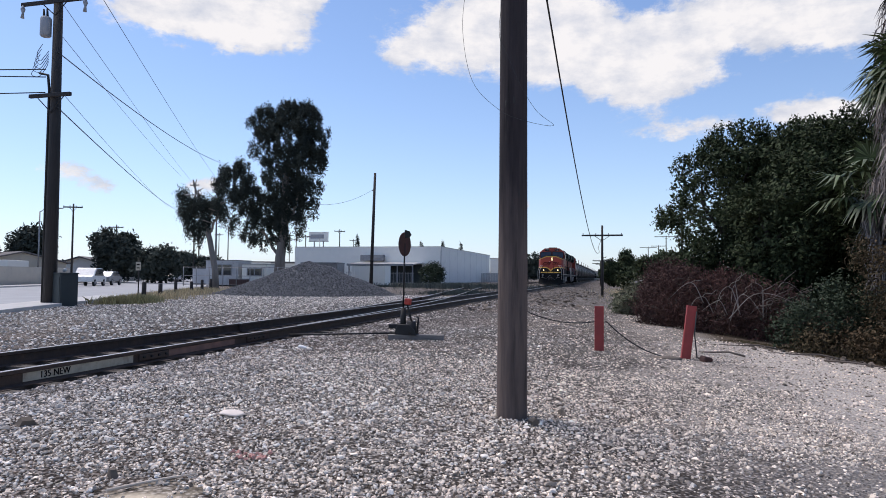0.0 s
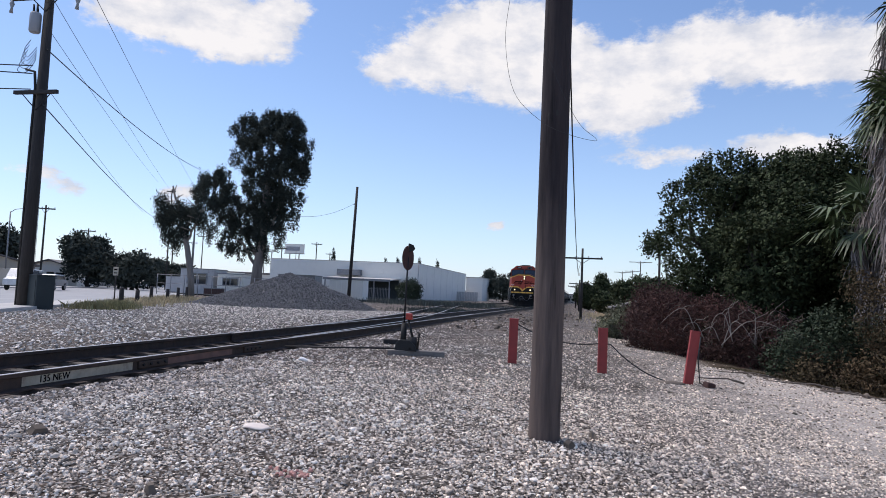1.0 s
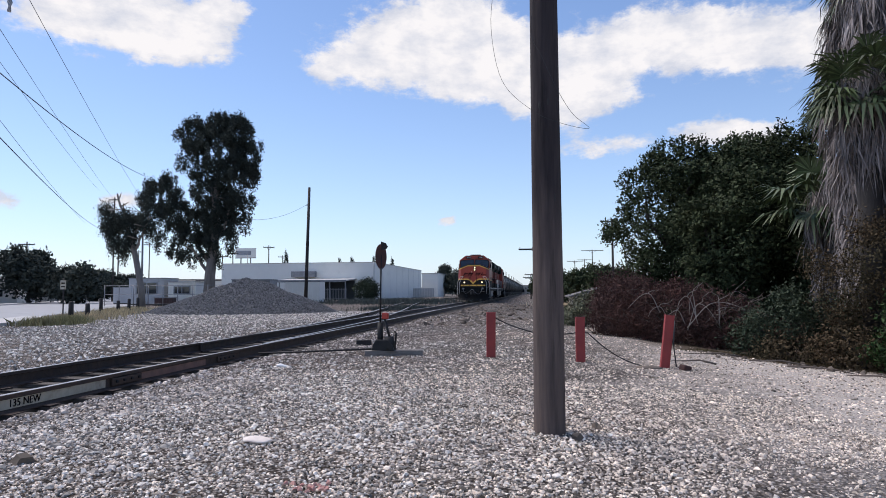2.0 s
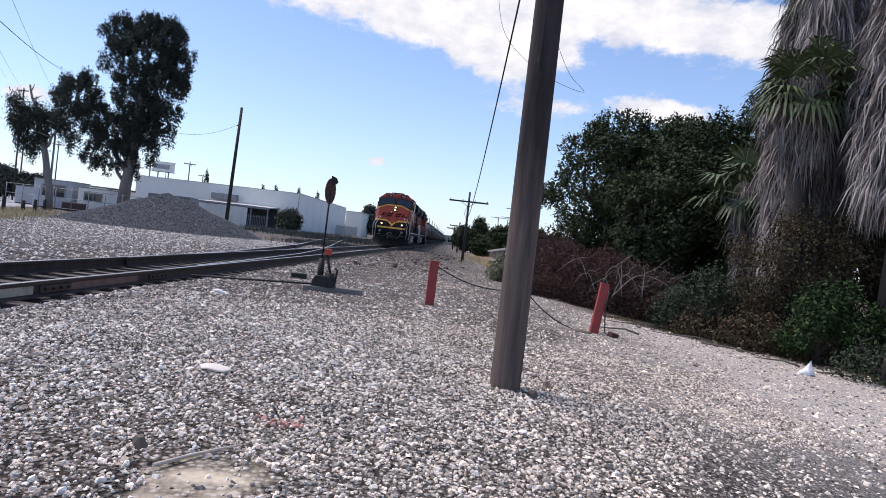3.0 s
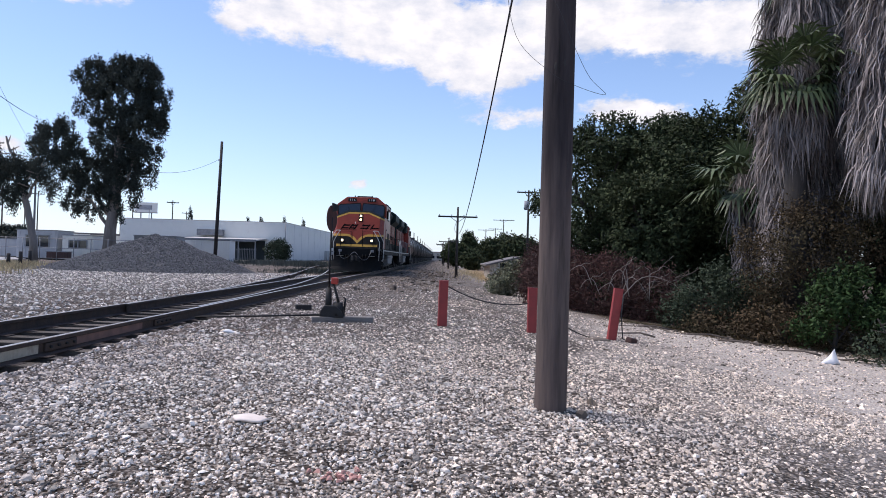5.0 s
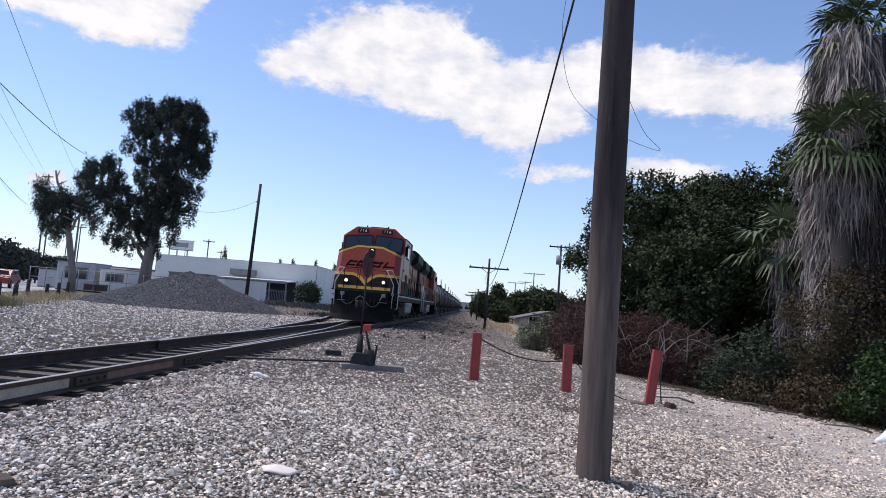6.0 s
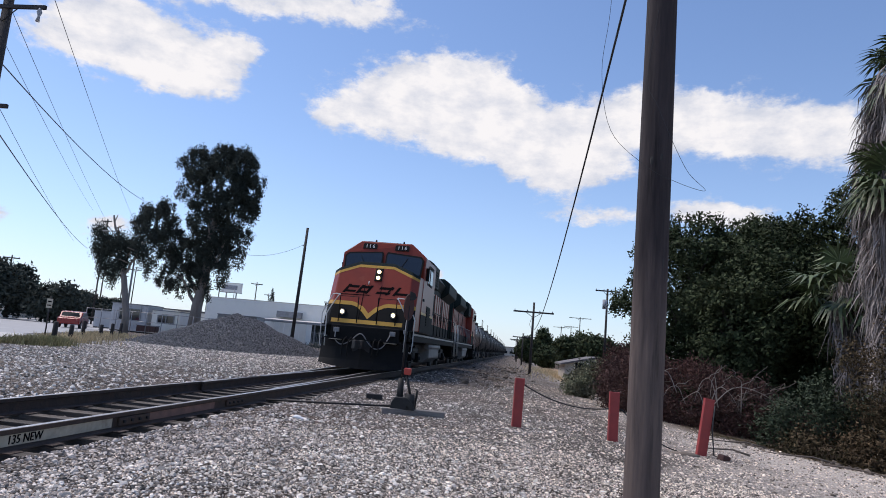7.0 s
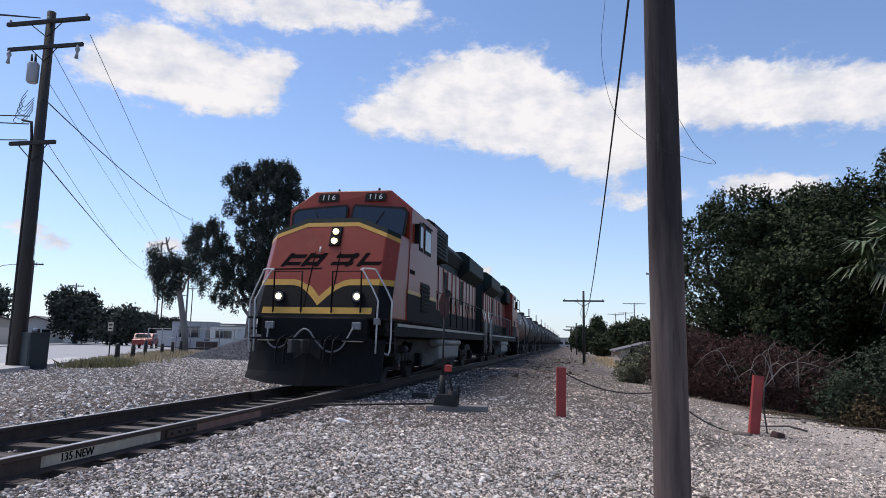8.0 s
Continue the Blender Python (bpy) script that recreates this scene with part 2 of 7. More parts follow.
    L(edge.outputs[0], scaled.inputs[0])
    scaled.inputs[1].default_value = 0.2
    base = blend(1.0, base, ramp(scaled.outputs[0], [(0.50, (0.66, 0.67, 0.69)), (0.74, (1, 1, 1))]), "MULTIPLY")
    # darker stone along the track, fading out on both sides
    wide = nt.nodes.new("ShaderNodeMath")
    wide.operation = "MULTIPLY_ADD"
    L(tex("ShaderNodeTexNoise", 0.6, 7.0).outputs["Fac"], wide.inputs[0])
    wide.inputs[1].default_value = 3.4
    off = nt.nodes.new("ShaderNodeMath")
    off.operation = "ADD"
    L(place.outputs[0], off.inputs[0])
    off.inputs[1].default_value = 7.3
    away = nt.nodes.new("ShaderNodeMath")
    away.operation = "ABSOLUTE"
    L(off.outputs[0], away.inputs[0])
    L(away.outputs[0], wide.inputs[2])
    trackside = nt.nodes.new("ShaderNodeMapRange")
    L(wide.outputs[0], trackside.inputs["Value"])
    trackside.inputs["From Min"].default_value, trackside.inputs["From Max"].default_value = 3.9, 6.9
    base = blend(1.0, base, ramp(trackside.outputs[0], [(0.0, (0.72, 0.70, 0.70)), (1.0, (1, 1, 1))]), "MULTIPLY")
    L(base, p.inputs["Base Color"])
    b1 = nt.nodes.new("ShaderNodeBump")
    b1.invert = True
    b1.inputs["Strength"].default_value, b1.inputs["Distance"].default_value = 0.9, 0.03
    L(v.outputs["Distance"], b1.inputs["Height"])
    b2 = nt.nodes.new("ShaderNodeBump")
    b2.invert = True
    b2.inputs["Strength"].default_value, b2.inputs["Distance"].default_value = 0.7, 0.012
    L(v2.outputs["Distance"], b2.inputs["Height"])
    L(b1.outputs[0], b2.inputs["Normal"])
    L(firm, b1.inputs["Strength"])
    L(firm, b2.inputs["Strength"])
    L(b2.outputs[0], p.inputs["Normal"])
    return m


GRAVEL = gravel_mat("gravel_ground")
STONE = mat("ballast_stone", (0.74, 0.625, 0.515), (0.55, 0.465, 0.39), 1.2, 0.92, island=0.82, bump=0.5, bscale=60, c3=(0.62, 0.53, 0.45), wscale=0.5, spec=0.2)
GREYSTONE = mat("pale_grey_stone", (0.69, 0.63, 0.565), (0.51, 0.465, 0.42), 1.2, 0.92, island=0.82, bump=0.5, bscale=60, spec=0.2)
BALLAST = mat("track_ballast_stone", (0.58, 0.51, 0.455), (0.42, 0.37, 0.33), 1.2, 0.92, island=0.76, bump=0.5, bscale=60, c3=(0.46, 0.41, 0.37), wscale=0.5, spec=0.2)
DARKSTONE = mat("pile_stone", (0.19, 0.187, 0.19), (0.14, 0.138, 0.14), 3.0, 0.95, island=0.5, spec=0.2)
PILEBASE = mat("packed_crushed_stone", (0.19, 0.187, 0.19), (0.105, 0.103, 0.105), 9.0, 0.95, bump=1.0, bscale=22, c3=(0.15, 0.147, 0.148), wscale=1.2, spec=0.2)
BROWNSTONE = mat("dusty_brown_stone", (0.20, 0.165, 0.135), (0.12, 0.10, 0.085), 3.0, 0.95, island=0.5, spec=0.2)
WOOD = mat("weathered_pole_wood", (0.165, 0.125, 0.108), (0.085, 0.066, 0.060), 5.0, 0.85, bump=0.45, bscale=11, stretch=(4, 4, 0.3), c3=(0.045, 0.037, 0.033), wear=(0.58, 0.7), wscale=2.2)


def pole_wood():
    """Weathered pole: brown-grey below, darker above a ragged line."""
    m = WOOD.copy()
    m.name = "pole_wood_two_tone"
    nt = m.node_tree
    p = nt.nodes["Principled BSDF"]
    L = nt.links.new
    tc = nt.nodes.new("ShaderNodeTexCoord")
    sep = nt.nodes.new("ShaderNodeSeparateXYZ")
    L(tc.outputs["Object"], sep.inputs[0])
    mp = nt.nodes.new("ShaderNodeMapping")
    mp.inputs["Scale"].default_value = (7, 7, 0.8)
    L(tc.outputs["Object"], mp.inputs[0])
    n = nt.nodes.new("ShaderNodeTexNoise")
    n.inputs["Scale"].default_value, n.inputs["Detail"].default_value = 1.5, 6.0
    L(mp.outputs[0], n.inputs["Vector"])
    add = nt.nodes.new("ShaderNodeMath")
    add.operation = "MULTIPLY_ADD"
    L(n.outputs["Fac"], add.inputs[0])
    add.inputs[1].default_value = 1.3
    L(sep.outputs[2], add.inputs[2])
    mr = nt.nodes.new("ShaderNodeMapRange")
    L(add.outputs[0], mr.inputs["Value"])
    mr.inputs["From Min"].default_value, mr.inputs["From Max"].default_value = 2.1, 2.9
    mix = nt.nodes.new("ShaderNodeMix")
    mix.data_type, mix.blend_type = "RGBA", "MULTIPLY"
    L(mr.outputs[0], mix.inputs["Factor"])
    L(p.inputs["Base Color"].links[0].from_socket, mix.inputs["A"])
    mix.inputs["B"].default_value = (0.36, 0.38, 0.44, 1)
    L(mix.outputs["Result"], p.inputs["Base Color"])
    return m


WOOD.node_tree.nodes["Principled BSDF"].inputs["Specular IOR Level"].default_value = 0.2
POLEWOOD = pole_wood()
CREO = mat("creosote_wood", (0.042, 0.037, 0.036), (0.026, 0.023, 0.022), 5.0, 0.85, bump=0.6, bscale=18, stretch=(5, 5, 0.4))
TIE = mat("tie_wood", (0.115, 0.098, 0.084), (0.055, 0.047, 0.041), 4.0, 0.92, bump=0.9, bscale=20, stretch=(0.5, 6, 6), rand=0.3, c3=(0.19, 0.17, 0.15), wear=(0.5, 0.68))
GREYTIMBER = mat("grey_weathered_timber", (0.26, 0.235, 0.215), (0.14, 0.125, 0.115), 4.0, 0.92, bump=0.6, bscale=20, stretch=(0.5, 6, 6))
RAIL = mat("rusty_rail_steel", (0.085, 0.055, 0.042), (0.045, 0.034, 0.03), 7.0, 0.75, 0.2, bump=0.3, c3=(0.13, 0.075, 0.05))
RAILTOP = mat("polished_rail_top", (0.50, 0.48, 0.47), (0.34, 0.32, 0.31), 9.0, 0.42, 1.0)
WHITE = mat("dirty_white_paint", (0.50, 0.45, 0.36), (0.36, 0.32, 0.25), 9.0, 0.8, c3=(0.26, 0.2, 0.16), wear=(0.55, 0.7), wscale=6)
REDPOST = mat("faded_red_paint", (0.36, 0.045, 0.04), (0.25, 0.035, 0.032), 5.0, 0.6, bump=0.2, c3=(0.16, 0.05, 0.04), wear=(0.6, 0.7), wscale=7)
CABLE = mat("black_cable", (0.02, 0.02, 0.022), rough=0.6)
STEEL = mat("dark_cast_steel", (0.022, 0.021, 0.021), (0.013, 0.013, 0.013), 8.0, 0.7, 0.1, bump=0.2, c3=(0.08, 0.05, 0.035))
REDLENS = mat("red_target_paint", (0.50, 0.05, 0.032), (0.36, 0.04, 0.025), 6.0, 0.45)
RUSTPLATE = mat("rusty_target_plate", (0.09, 0.035, 0.028), (0.05, 0.024, 0.02), 5.0, 0.75, c3=(0.17, 0.06, 0.04))
ORANGE = mat("orange_loco_paint", (0.265, 0.034, 0.013), (0.21, 0.028, 0.012), 1.6, 0.40, spec=0.4, bump=0.03, c3=(0.30, 0.075, 0.035), wear=(0.6, 0.8), wscale=1.3)
RED2 = mat("faded_red_loco_paint", (0.27, 0.034, 0.022), (0.21, 0.028, 0.019), 1.6, 0.42, spec=0.4, c3=(0.2, 0.05, 0.03))
YELLOW = mat("yellow_stripe_paint", (0.58, 0.32, 0.04), (0.48, 0.26, 0.035), 3.0, 0.45)
BLACK = mat("black_loco_paint", (0.006, 0.0062, 0.007), (0.010, 0.0098, 0.0098), 2.0, 0.7, c3=(0.024, 0.021, 0.018), wear=(0.6, 0.8), spec=0.15)
GREEN = mat("dark_green_roof_paint", (0.008, 0.017, 0.015), (0.012, 0.02, 0.018), 2.0, 0.65, c3=(0.026, 0.025, 0.022), spec=0.2)
LOGO = mat("black_lettering_paint", (0.008, 0.006, 0.006), rough=0.8, spec=0.05)
SILVER = mat("silver_grey_paint", (0.24, 0.24, 0.245), (0.16, 0.158, 0.156), 3.0, 0.5, 0.1, c3=(0.15, 0.12, 0.1), wear=(0.55, 0.75))
GRAB = mat("white_grab_paint", (0.62, 0.62, 0.60), (0.45, 0.44, 0.42), 6.0, 0.5)
TANKMAT = mat("dark_grey_tank_paint", (0.040, 0.038, 0.038), (0.026, 0.025, 0.025), 0.9, 0.62, c3=(0.11, 0.095, 0.08), wear=(0.55, 0.8), stretch=(1, 1, 0.5))
MAROON = mat("maroon_tank_paint", (0.075, 0.028, 0.026), (0.05, 0.022, 0.02), 0.9, 0.45, c3=(0.11, 0.07, 0.06))
LETTER = mat("white_lettering", (0.7, 0.7, 0.68), rough=0.5)
LAMP = glow("headlight_glow", (1.0, 0.78, 0.42), 3.2)
GLASS = mat("dark_cab_glass", (0.012, 0.018, 0.026), (0.015, 0.022, 0.03), 3.0, 0.06, spec=0.8)
STUCCO = mat("white_stucco", (0.88, 0.85, 0.78), (0.82, 0.79, 0.72), 0.5, 0.9, bump=0.2, bscale=8, c3=(0.70, 0.67, 0.61), wear=(0.58, 0.75), wscale=0.4)
STUCCO2 = mat("beige_stucco", (0.50, 0.45, 0.38), (0.42, 0.38, 0.33), 0.7, 0.9, c3=(0.36, 0.32, 0.28))
ROOF = mat("grey_shingle_roof", (0.17, 0.155, 0.15), (0.11, 0.10, 0.10), 2.0, 0.9, bump=0.4)
METAL = mat("galvanised_metal", (0.30, 0.30, 0.31), (0.2, 0.2, 0.21), 3.0, 0.55, 0.6)
GREYBOX = mat("grey_container_paint", (0.36, 0.365, 0.385), (0.29, 0.295, 0.31), 1.2, 0.6, c3=(0.12, 0.11, 0.11))
PALEBOX = mat("pale_cabin_paint", (0.50, 0.50, 0.51), (0.42, 0.42, 0.43), 1.2, 0.7, c3=(0.30, 0.28, 0.27))
DARKBOX = mat("dark_green_cabinet_paint", (0.03, 0.04, 0.042), (0.022, 0.03, 0.032), 2.0, 0.6)
ASPHALT = mat("sunlit_asphalt", (0.37, 0.37, 0.375), (0.30, 0.30, 0.305), 0.6, 0.9, bump=0.3, bscale=30, c3=(0.36, 0.36, 0.36))
CONCRETE = mat("pale_concrete", (0.52, 0.50, 0.48), (0.42, 0.41, 0.39), 1.4, 0.9, bump=0.2, c3=(0.34, 0.32, 0.3))
EUCA = mat("eucalyptus_leaf", (0.036, 0.045, 0.040), (0.050, 0.056, 0.044), 0.5, 0.8, island=0.25, spec=0.12)
FICUS = mat("dark_green_leaf", (0.030, 0.044, 0.021), (0.052, 0.063, 0.029), 0.4, 0.75, island=0.55, spec=0.12)
SHRUB = mat("grey_green_shrub_leaf", (0.034, 0.048, 0.028), (0.050, 0.064, 0.038), 0.7, 0.7, island=0.5, spec=0.15)
PALELEAF = mat("pale_flowering_leaf", (0.12, 0.14, 0.085), (0.19, 0.17, 0.12), 0.9, 0.75, island=0.5, spec=0.15)
LIME = mat("bright_green_leaf", (0.022, 0.046, 0.014), (0.034, 0.060, 0.019), 0.7, 0.65, island=0.5, spec=0.15)
BROWNLEAF = mat("dry_brown_leaf", (0.085, 0.056, 0.034), (0.055, 0.050, 0.028), 0.8, 0.85, island=0.55, spec=0.1)
DEADRED = mat("dead_reddish_twig", (0.082, 0.034, 0.027), (0.045, 0.023, 0.020), 0.8, 0.9, island=0.5)
BLEACHED = mat("bleached_stick_wood", (0.62, 0.54, 0.46), (0.46, 0.39, 0.33), 5.0, 0.9)
FOAM = mat("white_foam", (0.74, 0.66, 0.60), (0.66, 0.58, 0.53), 9.0, 0.9, c3=(0.55, 0.48, 0.43), spec=0.2)
TWIG = mat("grey_dead_branch", (0.15, 0.12, 0.10), (0.085, 0.07, 0.06), 4.0, 0.9)
BAREWOOD = mat("bare_grey_branch_wood", (0.30, 0.26, 0.235), (0.19, 0.165, 0.15), 4.0, 0.9)
BARK = mat("pale_eucalyptus_bark", (0.26, 0.225, 0.195), (0.15, 0.13, 0.115), 2.0, 0.9, bump=0.5, stretch=(2, 2, 0.4))
DARKBARK = mat("dark_bark", (0.06, 0.05, 0.042), (0.04, 0.034, 0.03), 3.0, 0.95, bump=0.6, stretch=(2, 2, 0.4))
SKIRT = mat("dead_palm_frond", (0.35, 0.305, 0.29), (0.16, 0.137, 0.13), 1.2, 0.85, island=0.7)
FROND = mat("green_palm_frond", (0.055, 0.085, 0.035), (0.09, 0.115, 0.05), 1.0, 0.5, island=0.5)
DRYGRASS = mat("dry_grass", (0.62, 0.50, 0.30), (0.48, 0.39, 0.23), 1.0, 0.9, island=0.4)
GREENGRASS = mat("weedy_grass", (0.26, 0.25, 0.12), (0.34, 0.30, 0.16), 1.0, 0.9, island=0.4)
PLASTIC = mat("white_plastic_bag", (0.82, 0.81, 0.80), (0.72, 0.71, 0.71), 6.0, 0.45)
CARPAINT = {"white": mat("white_car_paint", (0.7, 0.7, 0.7), rough=0.25), "silver": mat("silver_car_paint", (0.25, 0.26, 0.28), rough=0.25, metal=0.3), "red": mat("red_car_paint", (0.28, 0.02, 0.02), rough=0.25)}
TYRE = mat("black_tyre_rubber", (0.02, 0.02, 0.02), rough=0.9)
SOIL = mat("orange_bare_soil", (0.36, 0.24, 0.15), (0.28, 0.2, 0.14), 1.0, 0.95, bump=0.3)
PINKSTONE = mat("pink_marking_paint", (0.56, 0.26, 0.22), (0.45, 0.3, 0.26), 20.0, 0.9)
# leaf colour lifted for the far trees: distance haze mixed into it
FARLEAF = mat("hazy_far_leaf", (0.042, 0.052, 0.045), (0.060, 0.068, 0.055), 0.3, 0.8, island=0.35, spec=0.1)
FAR = mat("distant_foliage", (0.055, 0.07, 0.06), (0.08, 0.09, 0.08), 0.1, 0.9, island=0.4)

# ---- mesh helpers ----


class Shape:
    """Collects faces of simple solids for one mesh."""

    def __init__(self):
        self.v, self.f, self.s = [], [], []

    def add(self, verts, faces, smooth=False, m=None):
        o = len(self.v)
        self.v += [tuple(m @ Vector(p)) if m else tuple(p) for p in verts]
        self.f += [tuple(i + o for i in f) for f in faces]
        self.s += [smooth] * len(faces)
        return self

    def box(self, x0, x1, y0, y1, z0, z1, m=None):
        v = [(x0, y0, z0), (x1, y0, z0), (x1, y1, z0), (x0, y1, z0), (x0, y0, z1), (x1, y0, z1), (x1, y1, z1), (x0, y1, z1)]
        return self.add(v, [(3, 2, 1, 0), (4, 5, 6, 7), (0, 1, 5, 4), (1, 2, 6, 5), (2, 3, 7, 6), (3, 0, 4, 7)], False, m)

    def tube(self, pts, radii, seg=8, caps=True, m=None):
        """A round bar through points; radii one number or one a point."""
        pts = [Vector(p) for p in pts]
        if not isinstance(radii, (list, tuple)):
            radii = [radii] * len(pts)
        verts, faces = [], []
        up = None
        for i, p in enumerate(pts):
            d = (pts[min(i + 1, len(pts) - 1)] - pts[max(i - 1, 0)]).normalized()
            if up is None:
                up = d.orthogonal().normalized()
            up = (up - d * up.dot(d))
            up = up.normalized() if up.length > 1e-5 else d.orthogonal().normalized()
            w = d.cross(up)
            for k in range(seg):
                a = 2 * math.pi * k / seg
                verts.append(p + (up * math.cos(a) + w * math.sin(a)) * radii[i])
        n = len(pts)
        for i in range(n - 1):
            for k in range(seg):
                k2 = (k + 1) % seg
                faces.append((i * seg + k, i * seg + k2, (i + 1) * seg + k2, (i + 1) * seg + k))
        self.add(verts, faces, seg > 5, m)
        if caps:
            o = len(self.v) - n * seg
            self.f += [tuple(o + k for k in reversed(range(seg))), tuple(o + (n - 1) * seg + k for k in range(seg))]
            self.s += [False, False]
        return self

    def prism(self, poly, a, b, axis="y", m=None):
        """A polygon of two coordinates pushed from a to b along an axis."""
        put = {"x": lambda p, t: (t, p[0], p[1]), "y": lambda p, t: (p[0], t, p[1]), "z": lambda p, t: (p[0], p[1], t)}[axis]
        n = len(poly)
        v = [put(p, a) for p in poly] + [put(p, b) for p in poly]
        f = [tuple(range(n)), tuple(reversed(range(n, 2 * n)))] + [(i, i + n, (i + 1) % n + n, (i + 1) % n) for i in range(n)]
        return self.add(v, f, False, m)

    def sphere(self, c, r, seg=12, rings=8, m=None):
        rx, ry, rz = r if isinstance(r, (tuple, list)) else (r, r, r)
        v = [(c[0], c[1], c[2] - rz)]
        for i in range(1, rings):
            a = -math.pi / 2 + math.pi * i / rings
            v += [(c[0] + rx * math.cos(a) * math.cos(2 * math.pi * k / seg), c[1] + ry * math.cos(a) * math.sin(2 * math.pi * k / seg), c[2] + rz * math.sin(a)) for k in range(seg)]
        v.append((c[0], c[1], c[2] + rz))
        f = [(0, 1 + (k + 1) % seg, 1 + k) for k in range(seg)]
        for i in range(rings - 2):
            o = 1 + i * seg
            f += [(o + k, o + (k + 1) % seg, o + seg + (k + 1) % seg, o + seg + k) for k in range(seg)]
        o = 1 + (rings - 2) * seg
        f += [(o + k, o + (k + 1) % seg, len(v) - 1) for k in range(seg)]
        return self.add(v, f, True, m)

    def mesh(self, name, material):
        me = bpy.data.meshes.new(name)
        me.from_pydata(self.v, [], self.f)
        me.polygons.foreach_set("use_smooth", self.s)
        me.materials.append(material)
        bm = bmesh.new()
        bm.from_mesh(me)
        bmesh.ops.recalc_face_normals(bm, faces=bm.faces)
        bm.to_mesh(me)
        bm.free()
        me.update()
        return me


def part(name, shape, material, parent=None, label="", bev=0.0):
    """Links a shape as one mesh object under a thing or under a part."""
    ob = new(name, shape.mesh(name, material) if isinstance(shape, Shape) else shape)
    ob.parent = parent
    if label:
        ob["label"] = label
    if bev:
        b = ob.modifiers.new("edge", "BEVEL")
        b.width, b.segments, b.limit_method = bev, 2, "ANGLE"
    return ob


def thing(name, label, category, at=(0, 0, 0), rz=0.0, group="", kind=""):
    ob = new(name)
    ob.empty_display_size = 0.2
    ob.matrix_basis = pose(*at, 0, 0, rz)
    return tagged(ob, label, category, group, kind)


def array_mesh(name, verts, faces, material, smooth=False):
    """A mesh from numpy arrays; all faces have the same number of corners."""
    me = bpy.data.meshes.new(name)
    n, k = faces.shape
    me.vertices.add(len(verts))
    me.vertices.foreach_set("co", np.ascontiguousarray(verts, dtype=np.float32).ravel())
    me.loops.add(n * k)
    me.loops.foreach_set("vertex_index", np.ascontiguousarray(faces, dtype=np.int32).ravel())
    me.polygons.add(n)
    me.polygons.foreach_set("loop_start", np.arange(0, n * k, k, dtype=np.int32))
    me.polygons.foreach_set("use_smooth", np.full(n, smooth))
    me.materials.append(material)
    me.update(calc_edges=True)
    return me


def text_shape(body, size, m, depth=0.004):
    cu = bpy.data.curves.new("writing", "FONT")
    cu.body, cu.size, cu.extrude, cu.align_x, cu.align_y = body, size, depth, "CENTER", "CENTER"
    cu.resolution_u = 2
    ob = bpy.data.objects.new("writing", cu)
    scene.collection.objects.link(ob)
    dg = bpy.context.evaluated_depsgraph_get()
    me = bpy.data.meshes.new_from_object(ob.evaluated_get(dg))
    bpy.data.objects.remove(ob)
    me.transform(m)
    me.materials.clear()
    return me


def writing(name, body, size, m, material, parent, label=""):
    me = text_shape(body, size, m)
    me.materials.append(material)
    return part(name, me, material, parent, label)


def leaf_cloud(rng, centres, spread, per, size, droop=0.0, shape=(1.0, 0.42), out=None):
    """Leaf blades round clump centres: arrays of vertices and quads."""
    c = np.repeat(centres, per, axis=0)
    n = len(c)
    sp = np.asarray(spread if np.ndim(spread) else [spread] * 3)
    p = c + rng.normal(0, 1, (n, 3)) * sp
    d = rng.normal(0, 1, (n, 3))
    d[:, 2] -= droop
    d /= np.linalg.norm(d, axis=1)[:, None]
    face = rng.normal(0, 1, (n, 3))
    if out is not None:
        # leaves turn their faces outwards and to the sky
        face = face * 0.42 + np.repeat(out, per, axis=0) + np.array([0, 0, 0.35])
    w = np.cross(d, face)
    w /= np.linalg.norm(w, axis=1)[:, None] + 1e-6
    s = size * rng.uniform(0.6, 1.4, (n, 1))
    nrm = np.cross(d, w)
    a, b = d * s * shape[0] * 0.5, w * s * shape[1] * 0.5
    v = np.stack([p - a, p + b + nrm * s * 0.08, p + a, p - b + nrm * s * 0.08], axis=1).reshape(-1, 3)
    f = np.arange(4 * n).reshape(-1, 4)
    return v, f


def lobes_clumps(rng, lobes, n, ways=False):
    """Clump centres spread over the outer shells of a few ellipsoids."""
    vol = np.array([l[3] * l[4] + l[4] * l[5] + l[3] * l[5] for l in lobes])
    out, way = [], []
    for l, k in zip(lobes, np.maximum(1, (n * vol / vol.sum()).astype(int))):
        d = rng.normal(0, 1, (k, 3))
        d /= np.linalg.norm(d, axis=1)[:, None]
        r = rng.uniform(0.45, 1.0, (k, 1)) ** 0.5
        out.append(np.array(l[:3]) + d * r * np.array(l[3:6]))
        way.append(d)
    return (np.concatenate(out), np.concatenate(way)) if ways else np.concatenate(out)


def smooth01(a, b, x):
    t = np.clip((x - a) / (b - a), 0, 1)
    return t * t * (3 - 2 * t)


def ground_z(x, y):
    x, y = np.asarray(x, float), np.asarray(y, float)
    z = np.interp(x, [-60, -22, -12, -9.2, -8.5, -8.0, -6.12, -5.95, -5.3, -3.2, -0.9, 1.46, 5.74, 9, 40], [-0.15, -0.10, -0.06, -0.08, -0.07, -0.15, -0.155, -0.075, -0.075, -0.09, -0.17, -0.36, -0.66, -0.72, -0.75])
    dip = smooth01(16, 60, y) * smooth01(-5.0, -1.5, x) * 0.38
    return z - dip


def gz(x, y):
    return float(ground_z(x, y))


